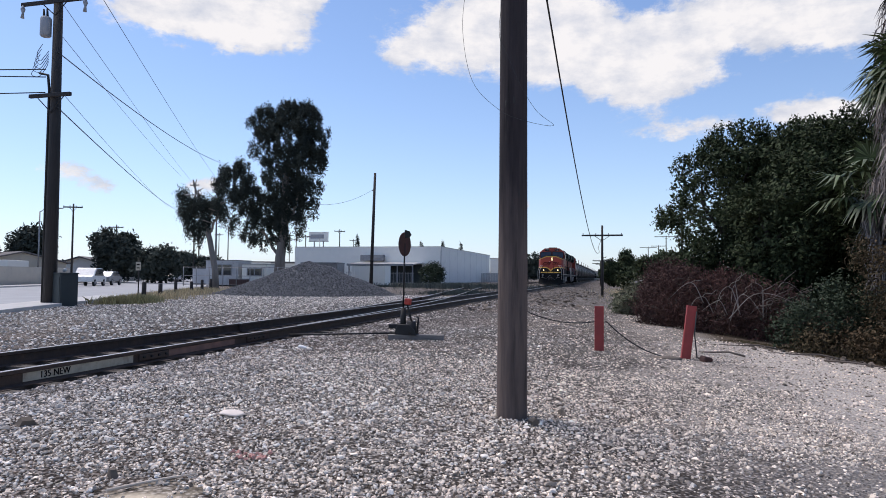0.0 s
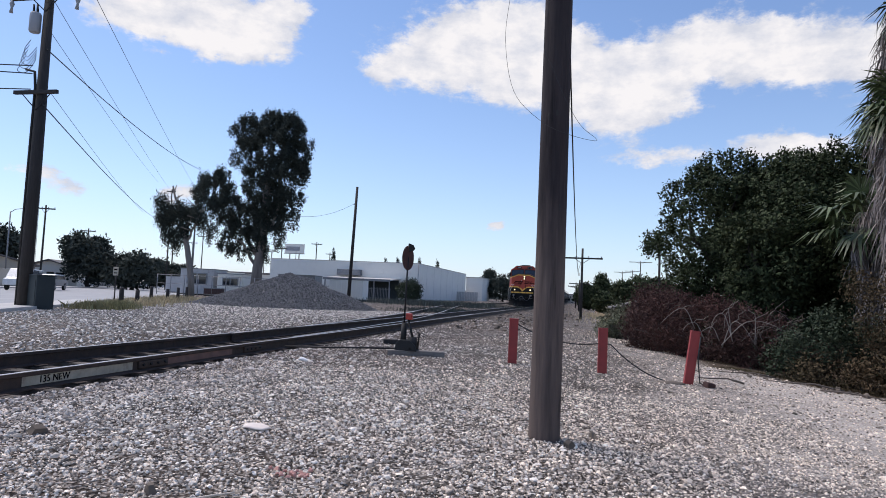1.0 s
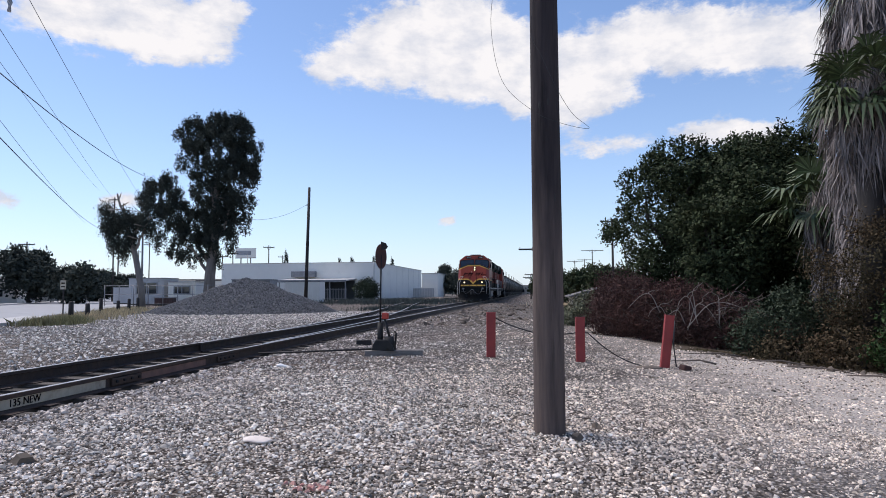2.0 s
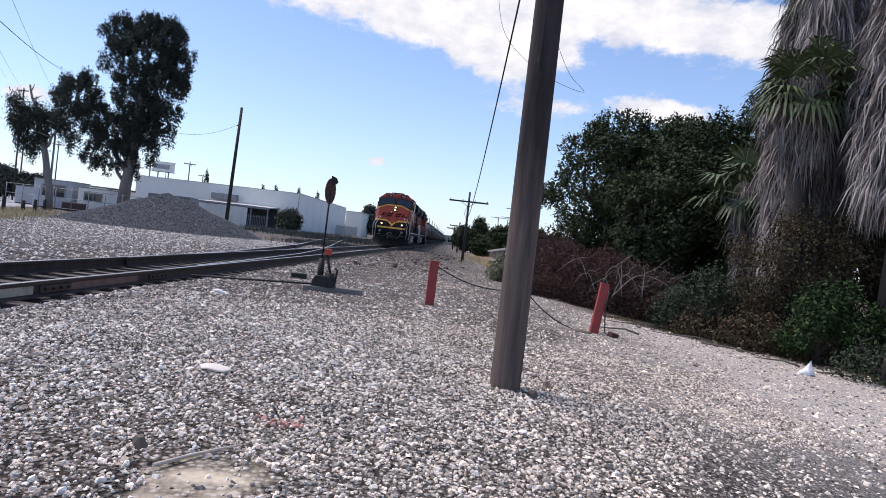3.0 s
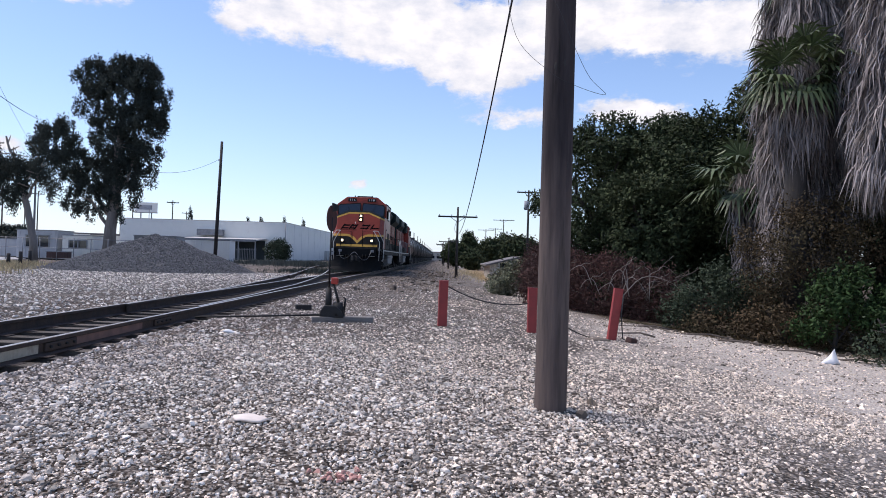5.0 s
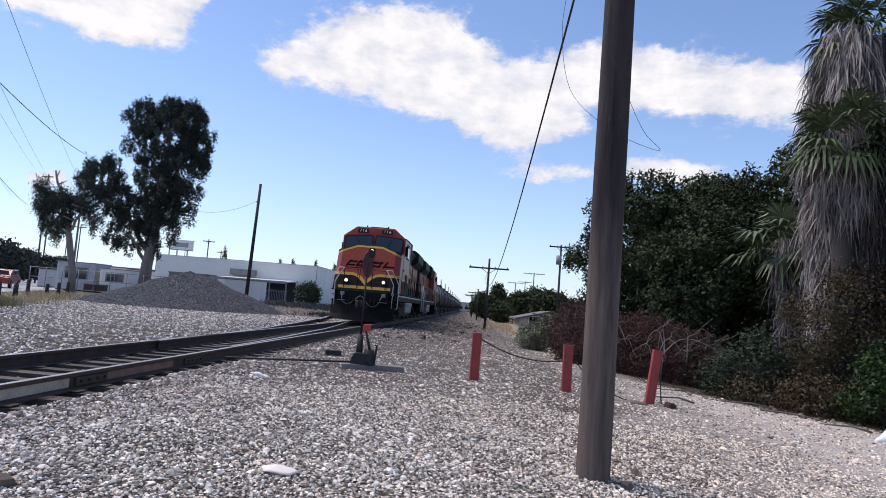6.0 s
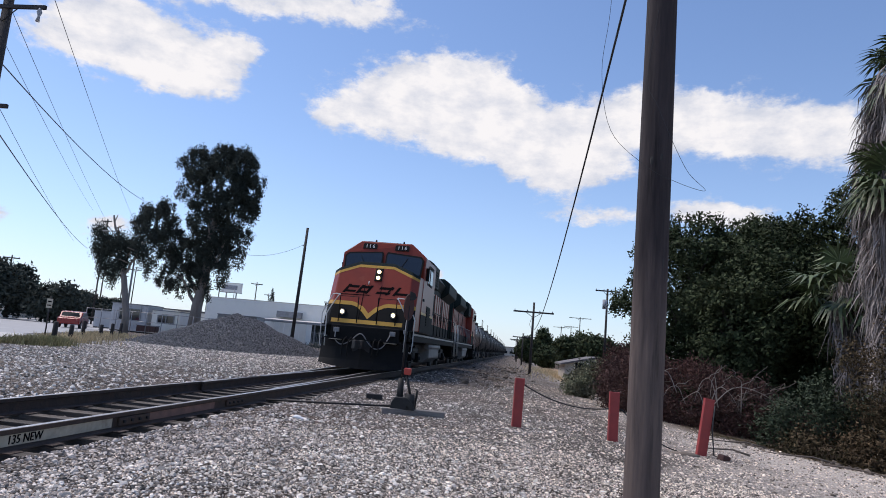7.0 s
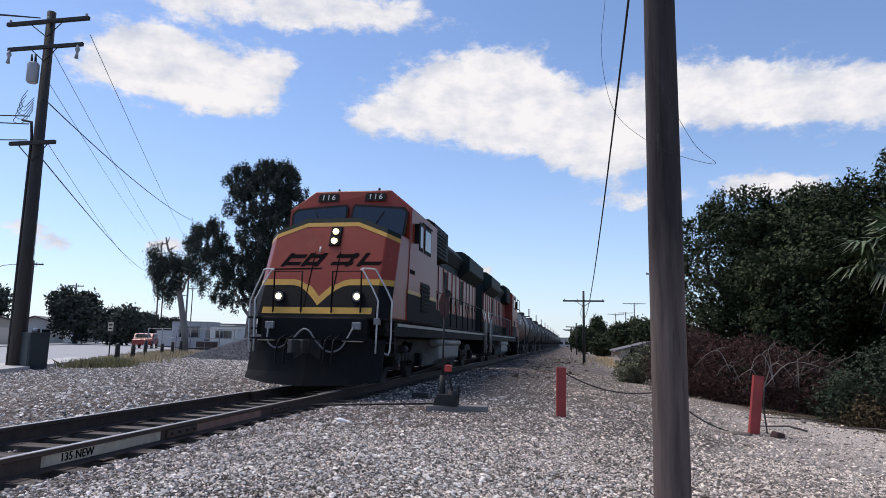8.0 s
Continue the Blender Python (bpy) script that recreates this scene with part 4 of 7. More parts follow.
def nose_strip(lo, hi, out, xs):
    """A thin painted band on the nose between two height curves."""
    sh = Shape()
    v = [nose_pt(x, c(x), out) for x in xs for c in (lo, hi)] + [nose_pt(x, c(x), -0.02) for x in xs for c in (lo, hi)]
    n = 2 * len(xs)
    f = []
    for i in range(len(xs) - 1):
        a = 2 * i
        f += [(a, a + 2, a + 3, a + 1), (n + a, n + a + 1, n + a + 3, n + a + 2), (a, n + a, n + a + 2, a + 2), (a + 1, a + 3, n + a + 3, n + a + 1)]
    f += [(0, 1, n + 1, n), (n - 2, 2 * n - 2, 2 * n - 1, n - 1)]
    return sh.add(v, f)


def wheelset(parent, y):
    ws = part("wheelset", Shape().tube([(-1.25, 0, 0), (1.25, 0, 0)], 0.08, 8), STEEL, parent)
    ws.matrix_basis = pose(0, y, 0.50)
    for s in (-1, 1):
        sh = Shape().tube([(s * 0.70, 0, 0), (s * 0.735, 0, 0), (s * 0.74, 0, 0), (s * 0.84, 0, 0)], [0.53, 0.53, 0.50, 0.50], 24)
        w = part("wheel", sh, STEEL, ws)
        for k in range(5):
            a = 2 * math.pi * k / 5
            sh.tube([(s * 0.84, 0.2 * math.cos(a), 0.2 * math.sin(a)), (s * 0.86, 0.2 * math.cos(a), 0.2 * math.sin(a))], 0.06, 6)
        w.data = sh.mesh("wheel", STEEL)
    return ws


def truck(parent, yc, half=1.37, sets=None):
    t = part("truck", Shape().box(-0.5, 0.5, yc - 0.6, yc + 0.6, 0.55, 0.95), STEEL, parent, "black cast steel truck", 0.03)
    for s in (-1, 1):
        x0, x1 = sorted((s * 0.92, s * 1.06))
        prof = [(yc - 2.1, 0.62), (yc - 1.9, 0.9), (yc - 0.9, 0.98), (yc - 0.6, 0.72), (yc + 0.6, 0.72), (yc + 0.9, 0.98), (yc + 1.9, 0.9), (yc + 2.1, 0.62), (yc + 1.75, 0.45), (yc + 0.9, 0.42), (yc + 0.7, 0.5), (yc - 0.7, 0.5), (yc - 0.9, 0.42), (yc - 1.75, 0.45)]
        part("side_frame", Shape().prism(prof, x0, x1, "x"), STEEL, t, "", 0.02)
        for dy in (-half, half):
            part("axle_box", Shape().box(*sorted((s * 1.0, s * 1.2)), yc + dy - 0.2, yc + dy + 0.2, 0.32, 0.7), BLACK, t, "", 0.03)
        for dy in (-0.35, 0.0, 0.35):
            part("spring", Shape().tube([(s * 1.0, yc + dy, 0.5), (s * 1.0, yc + dy, 0.74)], 0.09, 8), STEEL, t)
        part("brake_cylinder", Shape().tube([(s * 1.12, yc - 0.75, 0.82), (s * 1.12, yc - 0.3, 0.82)], 0.11, 8), STEEL, t)
    return [wheelset(parent, yc - half), wheelset(parent, yc + half)]


def locomotive(name, label, paint, lead, y0):
    """Wide-nosed four-axle diesel, nose towards -y; y along it, z from the rail top."""
    L = thing(name, label, "locomotive", (CX, y0, TOP))
    W = []
    sx = 1.60
    # underframe, deck and pilot
    part("frame", Shape().box(-1.48, 1.48, 0.3, 17.6, 1.12, 1.46), BLACK, L, "black side sill", 0.02)
    for s in (-1, 1):
        part("sill_stripe", Shape().box(*sorted((s * 1.48, s * 1.486)), 1.4, 17.4, 1.36, 1.43), GRAB, L, "pale reflective sill stripe")
    part("deck", Shape().box(-1.55, 1.55, 0.0, 17.8, 1.46, 1.5), BLACK, L)
    part("pilot", Shape().box(-1.2, 1.2, -0.05, 0.3, 0.95, 1.5), BLACK, L, "", 0.03)
    plow = Shape()
    xs = [-1.52, -1.30, -0.9, -0.45, 0.0, 0.45, 0.9, 1.30, 1.52]
    yp = lambda x: -0.46 + 0.5 * abs(x / 1.52) ** 1.6
    v = []
    for off in (0.0, 0.06):
        for z, fwd in ((0.08, -0.10), (0.35, 0.0), (0.75, 0.10), (1.04, 0.14)):
            v += [(x, yp(x) + fwd + off, z + (0.14 * abs(x / 1.62) ** 3 if z < 0.2 else 0)) for x in xs]
    n = len(xs)
    f = [(r * n + i, r * n + i + 1, (r + 1) * n + i + 1, (r + 1) * n + i) for r in (0, 1, 2, 4, 5, 6) for i in range(n - 1)]
    f += [(3 * n + i, 3 * n + i + 1, 7 * n + i + 1, 7 * n + i) for i in range(n - 1)] + [(i, 4 * n + i, 4 * n + i + 1, i + 1) for i in range(n - 1)]
    f += [(r * n, (r + 1) * n, (r + 5) * n, (r + 4) * n) for r in range(3)] + [(r * n + n - 1, (r + 4) * n + n - 1, (r + 5) * n + n - 1, (r + 1) * n + n - 1) for r in range(3)]
    pl = part("snow_plow", plow.add(v, f), BLACK, L, "black curved pilot plow")
    part("plow_step", Shape().box(-1.3, 1.3, -0.38, -0.05, 1.02, 1.06), BLACK, pl)
    part("coupler_pocket", Shape().box(-0.3, 0.3, -0.35, 0.1, 0.62, 1.05), STEEL, L, "", 0.02)
    part("coupler", Shape().prism([(-0.16, -0.5), (-0.2, -0.9), (-0.06, -1.02), (0.05, -0.9), (0.16, -0.98), (0.2, -0.78), (0.12, -0.5)], 0.74, 1.02, "z"), STEEL, L, "steel knuckle coupler", 0.02)
    for s in (-1, 1):
        for dx in (0.42, 0.60):
            part("hose", Shape().tube(smooth_path([(s * dx, -0.1, 1.1), (s * dx, -0.42, 1.0), (s * (dx + 0.02), -0.52, 0.75), (s * dx, -0.55, 0.5)], 4), 0.022, 6), BLACK, L, "black air hose")
    part("jumper_cable", Shape().tube(smooth_path([(-1.0, -0.12, 1.28), (-0.94, -0.25, 0.98), (-0.70, -0.3, 0.84), (-0.40, -0.32, 0.98), (-0.14, -0.34, 1.22), (0.02, -0.34, 1.20), (0.2, -0.34, 0.98), (0.45, -0.34, 0.78), (0.72, -0.3, 0.86), (0.92, -0.14, 1.28)], 6), 0.02, 7), SILVER, L, "grey jumper cable looped across the pilot")
    for s in (-1, 1):
        part("cable_socket", Shape().box(s * 0.98 - 0.1, s * 0.98 + 0.1, -0.14, -0.05, 1.24, 1.4), SILVER, L, "", 0.02)
        part("bracket", Shape().tube([(s * 0.75, -0.1, 1.0), (s * 0.75, -0.3, 1.0), (s * 1.15, -0.3, 1.0), (s * 1.15, -0.1, 1.0)], 0.015, 6), GRAB, L)
    # nose
    zt = lambda x: 3.84 if abs(x) < 0.62 else 3.84 - (abs(x) - 0.62) * 0.40
    cols = [-1.58, -1.33, -0.62, 0.0, 0.62, 1.33, 1.58]
    zl = [1.5, 2.2, 3.0]
    v = [nose_pt(x, z) for z in zl for x in cols] + [nose_pt(x, zt(x)) for x in cols] + [(x, 2.3, zt(x) + 0.04) for x in cols] + [(x, 2.3, 1.5) for x in cols]
    n = len(cols)
    f = [(r * n + i, r * n + i + 1, (r + 1) * n + i + 1, (r + 1) * n + i) for r in range(5) for i in range(n - 1)]
    f += [(0, n, 2 * n, 3 * n, 4 * n, 5 * n), (n - 1, 6 * n - 1, 5 * n - 1, 4 * n - 1, 3 * n - 1, 2 * n - 1)] + [(i + 1, i, 5 * n + i, 5 * n + i + 1) for i in range(n - 1)]
    nose = part("nose", Shape().add(v, f), paint, L, "orange nose" if lead else "red nose", 0.03)
    if lead:
        xs = [-1.58, -1.45, -1.33, -1.0, -0.8, -0.65, -0.5, -0.36, -0.24, -0.14, -0.06, 0.0, 0.06, 0.14, 0.24, 0.36, 0.5, 0.65, 0.8, 1.0, 1.33, 1.45, 1.58]
        zb = lambda x: 1.76 + 0.46 * math.sin(0.5 * math.pi * min(1.0, abs(x) / 0.66))
        part("lower_band", nose_strip(lambda x: 1.50, lambda x: zb(x), 0.004, xs), BLACK, nose, "black lower nose paint")
        part("curved_stripe", nose_strip(lambda x: zb(x), lambda x: zb(x) + 0.135 * (1.0 if abs(x) > 0.3 else 1.5), 0.006, xs), YELLOW, nose, "yellow curved stripe")
        part("lower_stripe", nose_strip(lambda x: 1.58, lambda x: 1.72, 0.008, [-1.25, -0.6, 0, 0.6, 1.25]), YELLOW, nose, "yellow straight stripe")
        part("top_band", nose_strip(lambda x: zt(x) - 0.10, lambda x: zt(x) + 0.012, 0.005, cols), GREEN, nose, "dark green top edge")
        part("top_stripe", nose_strip(lambda x: zt(x) - 0.20, lambda x: zt(x) - 0.10, 0.006, cols), YELLOW, nose, "yellow top stripe")
        # emblem: slanted dark bars and two long thin sweeps
        def bar(q):
            sh = Shape()
            sh.add(q + [(p[0], p[1] + 0.02, p[2]) for p in q], [(0, 1, 2, 3), (7, 6, 5, 4), (0, 4, 5, 1), (1, 5, 6, 2), (2, 6, 7, 3), (3, 7, 4, 0)])
            part("emblem_bar", sh, LOGO, nose, "black company emblem bar")
        for x0, w in ((-1.08, 0.40), (-0.60, 0.36), (0.06, 0.5), (0.72, 0.5)):
            for z0, z1 in ((2.69, 2.77), (2.86, 2.95)):
                a, b = 0.6 * (z0 - 2.6), 0.6 * (z1 - 2.6)
                q = [nose_pt(x0 + a, z0, 0.006), nose_pt(x0 + w + a, z0, 0.006), nose_pt(x0 + w + b, z1, 0.006), nose_pt(x0 + b, z1, 0.006)]
                bar(q)
        for x0, x1 in ((-1.08, -0.98), (-0.60, -0.5), (-0.28, -0.18), (0.46, 0.54), (0.72, 0.82)):
            q = [nose_pt(x0, 2.66, 0.007), nose_pt(x1, 2.66, 0.007), nose_pt(x1 + 0.2, 2.98, 0.007), nose_pt(x0 + 0.2, 2.98, 0.007)]
            bar(q)
        q = [nose_pt(x, z, 0.007) for x, z in ((-1.2, 2.58), (-0.1, 2.60), (-0.05, 2.63), (-1.2, 2.61))]
        bar(q)
        door = Shape()
        for x in (-0.3, 0.3):
            q = [nose_pt(x - 0.012, 1.72, 0.008), nose_pt(x + 0.012, 1.72, 0.008), nose_pt(x + 0.012, 3.0, 0.008), nose_pt(x - 0.012, 3.0, 0.008)]
            door.add(q + [(p[0], p[1] + 0.02, p[2]) for p in q], [(0, 1, 2, 3), (7, 6, 5, 4), (0, 4, 5, 1), (1, 5, 6, 2), (2, 6, 7, 3), (3, 7, 4, 0)])
        part("door_seam", door, LOGO, nose)
        part("nose_handle", Shape().tube([nose_pt(-0.18, 3.0, 0.05), nose_pt(-0.18, 3.12, 0.05)], 0.022, 6), GRAB, nose, "pale door handle")
        for z in (3.27, 3.50):
            part("headlight", Shape().tube([nose_pt(0.12, z, 0.10), nose_pt(0.12, z, 0.0)], 0.068, 14), LAMP, nose, "lit round headlight")
        part("headlight_housing", Shape().box(-0.015, 0.255, -0.04, 0.1, -0.26, 0.26, Matrix.Translation((0, yf(3.385), 3.385)) @ Matrix.Rotation(-math.atan(0.42), 4, "X")), BLACK, nose, "black headlight housing", 0.02)
        for s in (-1, 1):
            part("ditch_light_housing", Shape().tube([(s * 0.9, yf(1.96) - 0.10, 1.96), (s * 0.9, yf(1.96) + 0.05, 1.96)], 0.135, 16), BLACK, nose)
            part("ditch_light", Shape().tube([(s * 0.9, yf(1.96) - 0.115, 1.96), (s * 0.9, yf(1.96) - 0.10, 1.96)], 0.068, 16), LAMP, nose, "lit round ditch light")
            part("ditch_light_rim", Shape().tube([(s * 0.9, yf(1.96) - 0.108, 1.96), (s * 0.9, yf(1.96) - 0.10, 1.96)], 0.108, 16), SILVER, nose, "grey lamp rim")
        part("lamp_bracket", Shape().box(1.32, 1.46, -0.02, 0.1, 1.35, 1.5), SILVER, nose, "", 0.02)
    # front hand rails and stairs
    for s in (-1, 1):
        part("front_rail", Shape().tube([(s * 0.35, 0.05, 1.5), (s * 0.35, 0.05, 2.5), (s * 1.0, 0.05, 2.5), (s * 1.0, 0.05, 1.5)], 0.02, 7), BLACK, L, "black front hand rail")
        part("stair_rail", Shape().tube(smooth_path([(s * 1.0, 0.0, 2.52), (s * 1.06, 0.0, 2.5), (s * 1.38, 0.0, 1.92), (s * 1.40, 0.0, 1.7), (s * 1.38, 0.0, 0.75)], 3), 0.019, 7), GRAB, L, "white curved stair rail")
        part("stair_rail", Shape().tube(smooth_path([(s * 1.02, 0.05, 2.56), (s * 1.26, 0.1, 2.55), (s * 1.34, 0.15, 2.46), (s * 1.62, 0.25, 1.92), (s * 1.64, 0.25, 1.7), (s * 1.62, 0.25, 0.8), (s * 1.5, 0.25, 0.76)], 3), 0.019, 7), GRAB, L, "white curved stair rail")
        st = part("stair_well", Shape().box(*sorted((s * 1.1, s * 1.2)), 0.15, 0.9, 0.4, 1.46), BLACK, L)
        for k in range(4):
            z = 0.42 + 0.27 * k
            part("step", Shape().box(*sorted((s * 1.15, s * 1.55)), 0.15, 0.88, z, z + 0.035), BLACK, st)
        part("stair_side", Shape().box(*sorted((s * 1.14, s * 1.55)), 0.88, 0.92, 0.4, 1.46), BLACK, st)
    # cab
    sec = [(-sx, 1.5), (-sx, 4.30), (-1.0, 4.80), (1.0, 4.80), (sx, 4.30), (sx, 1.5)]
    y_lo, y_hi = 1.75, 2.25
    fy = lambda z: y_lo + (y_hi - y_lo) * max(0.0, (z - 3.3)) / 1.5
    v = [(x, fy(z), z) for x, z in sec] + [(x, 5.3, z) for x, z in sec]
    n = len(sec)
    f = [tuple(range(n)), tuple(reversed(range(n, 2 * n)))] + [(i, i + n, (i + 1) % n + n, (i + 1) % n) for i in range(n)]
    cab = part("cab", Shape().add(v, f), paint, L, "orange cab" if lead else "red cab", 0.03)
    slope = math.degrees(math.atan2(y_hi - y_lo, 1.4))

    def front(x, z, out=0.0):
        return (x, fy(z) - out, z)

    def front_panel(nm, pts, out, material, label=""):
        q = [front(x, z, out) for x, z in pts] + [front(x, z, -0.02) for x, z in pts]
        k = len(pts)
        return part(nm, Shape().add(q, [tuple(range(k)), tuple(reversed(range(k, 2 * k)))] + [(i, i + k, (i + 1) % k + k, (i + 1) % k) for i in range(k)]), material, cab, label)

    for s in (-1, 1):
        pane = [(s * 0.10, 3.78), (s * 1.42, 3.58), (s * 1.46, 4.16), (s * 1.36, 4.26), (s * 0.14, 4.36), (s * 0.10, 4.3)]
        gasket = [(s * 0.05, 3.72), (s * 1.48, 3.5), (s * 1.52, 4.18), (s * 1.40, 4.32), (s * 0.1, 4.42), (s * 0.05, 4.34)]
        front_panel("window_gasket", gasket, 0.008, BLACK, "black window surround")
        front_panel("windscreen", pane, 0.014, GLASS, "dark tinted windscreen")
        part("wiper", Shape().tube([front(s * 0.9, 4.22, 0.04), front(s * 0.7, 3.85, 0.04)], 0.01, 5), BLACK, cab)
        front_panel("number_board", [(s * 0.62 - 0.27, 4.50), (s * 0.62 + 0.27, 4.50), (s * 0.62 + 0.27, 4.68), (s * 0.62 + 0.23, 4.72), (s * 0.62 - 0.23, 4.72), (s * 0.62 - 0.27, 4.68)], 0.02, BLACK, "black number board")
        if lead:
            for k, digit in enumerate("116"):
                writing("number", digit, 0.22, Matrix.Translation(front(s * 0.62 - 0.135 + 0.135 * k, 4.61, 0.026)) @ Euler((radians(90 - slope), 0, 0)).to_matrix().to_4x4(), LETTER, cab, "white digit " + digit)
        for y0w, y1w in ((3.0, 3.3), (3.6, 4.3)):
            fr = part("side_window_frame", Shape().box(*sorted((s * (sx - 0.01), s * (sx + 0.014))), y0w - 0.07, y1w + 0.07, 3.35, 4.08), BLACK, cab, "black side window frame")
            part("side_window", Shape().box(*sorted((s * (sx + 0.014), s * (sx + 0.02))), y0w, y1w, 3.44, 3.99), GLASS, fr, "dark side window")
        part("mirror", Shape().box(*sorted((s * 1.56, s * 1.72)), 2.4, 2.43, 3.45, 3.95), BLACK, cab)
        part("visor", Shape().box(*sorted((s * 1.53, s * 1.62)), 3.3, 4.5, 4.1, 4.14), BLACK, cab)
        lou = part("side_louvre", Shape().box(*sorted((s * sx, s * (sx + 0.012))), 3.2, 4.3, 1.75, 2.55), BLACK, cab, "black louvred panel")
        for k in range(7):
            part("slat", Shape().box(*sorted((s * (sx + 0.01), s * (sx + 0.035))), 3.24, 4.26, 1.8 + 0.105 * k, 1.85 + 0.105 * k), BLACK, lou)
        part("side_band", Shape().box(*sorted((s * sx, s * (sx + 0.006))), 1.8, 5.28, 1.5, 2.16), BLACK, cab, "black lower side band")
        part("side_stripe", Shape().box(*sorted((s * sx, s * (sx + 0.007))), 1.8, 5.28, 2.16, 2.25), YELLOW, cab, "yellow side stripe")
        part("cab_lettering", Shape().box(*sorted((s * sx, s * (sx + 0.008))), 2.0, 2.5, 2.66, 2.76), LOGO, cab, "dark lettering bar")
    part("roof_cap", Shape().box(-0.95, 0.95, 2.4, 5.25, 4.80, 4.83), GREEN, cab)
    part("air_conditioner", Shape().box(-0.5, 0.5, 3.6, 4.8, 4.83, 5.0), GREEN, cab, "", 0.03)
    for x, y in ((-0.5, 2.6), (0.6, 2.55), (0.0, 3.1)):
        part("antenna", Shape().tube([(x, y, 4.8), (x, y, 4.93)], [0.05, 0.025], 8), BLACK, cab)
    # long hood with doors
    hood = part("hood", Shape().prism([(-1.06, 1.5), (-1.06, 3.9), (-0.85, 4.15), (0.85, 4.15), (1.06, 3.9), (1.06, 1.5)], 5.3, 17.2), GREEN, L, "long engine hood", 0.02)
    for s in (-1, 1):
        for k in range(13):
            y = 5.5 + 0.88 * k
            d = part("hood_door", Shape().box(*sorted((s * 1.06, s * 1.095)), y, y + 0.80, 2.06, 3.55), paint, hood, "", 0.008)
            part("door_handle", Shape().box(*sorted((s * 1.095, s * 1.12)), y + 0.7, y + 0.74, 2.4, 2.6), BLACK, d)
            part("hinge_post", Shape().box(*sorted((s * 1.06, s * 1.12)), y + 0.815, y + 0.865, 2.06, 3.55), paint, d)
            # black panels added on two doors in place of shade on the hood
            if k in (4, 8):
                part("louvre", Shape().box(*sorted((s * 1.095, s * 1.11)), y + 0.1, y + 0.66, 2.5, 3.45), BLACK, d, "black panel added to darken the hood side")
        part("hood_band", Shape().box(*sorted((s * 1.06, s * 1.098)), 5.35, 17.1, 1.5, 2.05), BLACK, hood, "black lower hood band")
        part("roof_side", Shape().box(*sorted((s * 1.0, s * 1.075)), 5.35, 17.1, 3.57, 3.88), GREEN, hood, "dark green upper hood side")
    part("hood_top", Shape().box(-0.86, 0.86, 5.35, 17.1, 4.15, 4.19), GREEN, hood)
    part("intake_box", Shape().prism([(-1.45, 3.6), (-1.45, 4.55), (-1.25, 4.68), (1.25, 4.68), (1.45, 4.55), (1.45, 3.6), (0.95, 3.5), (-0.95, 3.5)], 5.6, 7.9), GREEN, L, "dark green air intake box", 0.03)
    for s in (-1, 1):
        g = part("intake_grille", Shape().box(*sorted((s * 1.45, s * 1.465)), 5.65, 7.45, 3.68, 4.4), BLACK, L)
        for k in range(6):
            part("slat", Shape().box(*sorted((s * 1.46, s * 1.49)), 5.65, 7.45, 3.72 + 0.115 * k, 3.76 + 0.115 * k), GREEN, g)
    part("dynamic_brake", Shape().prism([(-1.1, 3.8), (-1.3, 4.2), (-1.05, 4.5), (1.05, 4.5), (1.3, 4.2), (1.1, 3.8)], 7.9, 12.4), GREEN, L, "dark green dynamic brake hatch", 0.03)
    part("radiator", Shape().prism([(-0.95, 3.4), (-1.5, 3.85), (-1.5, 4.4), (-1.2, 4.6), (1.2, 4.6), (1.5, 4.4), (1.5, 3.85), (0.95, 3.4)], 12.4, 16.8), GREEN, L, "dark flared radiator", 0.03)
    for y in (8.8, 10.4, 13.2, 14.6, 16.0):
        fan = part("fan", Shape().tube([(0, y, 4.42), (0, y, 4.62)], 0.58, 20), BLACK, L, "round roof fan")
        part("fan_grid", Shape().tube([(0, y, 4.62), (0, y, 4.65)], 0.5, 16), STEEL, fan)
    part("exhaust", Shape().box(-0.25, 0.25, 11.6, 12.2, 4.1, 4.5), STEEL, L)
    part("horn", Shape().tube([(0.3, 5.0, 4.95), (0.3, 4.6, 4.95)], [0.03, 0.08], 8), SILVER, L)
    # side rails
    for s in (-1, 1):
        for k in range(10):
            y = 5.7 + 1.277 * k
            part("stanchion", Shape().tube([(s * 1.5, y, 1.5), (s * 1.5, y, 2.5)], 0.02, 6), BLACK if lead else SILVER, L, "black side stanchion" if lead else "grey side stanchion")
        part("side_rail", Shape().tube([(s * 1.5, 5.4, 2.3), (s * 1.5, 5.7, 2.5), (s * 1.5, 17.2, 2.5), (s * 1.4, 17.6, 2.3)], 0.018, 6), BLACK if lead else SILVER, L)
        for y in (17.1, 17.75):
            part("stair_rail", Shape().tube([(s * 1.45, y, 2.5), (s * 1.56, y, 1.9), (s * 1.56, y, 0.55)], 0.022, 6), GRAB, L, "white stair rail")
        for k in range(4):
            part("step", Shape().box(*sorted((s * 1.15, s * 1.55)), 17.1, 17.75, 0.42 + 0.27 * k, 0.455 + 0.27 * k), BLACK, L)
        part("battery_box", Shape().box(*sorted((s * 0.98, s * 1.35)), 5.4, 7.0, 1.5, 2.0), BLACK, L, "", 0.02)
        part("air_tank", Shape().tube([(s * 1.28, 6.5, 1.0), (s * 1.28, 6.6, 1.0), (s * 1.28, 10.9, 1.0), (s * 1.28, 11.0, 1.0)], [0.1, 0.16, 0.16, 0.1], 12), SILVER, L, "silver air reservoir")
    tank = [(-1.15, 1.1), (-1.4, 0.95), (-1.4, 0.5), (-1.1, 0.28), (1.1, 0.28), (1.4, 0.5), (1.4, 0.95), (1.15, 1.1)]
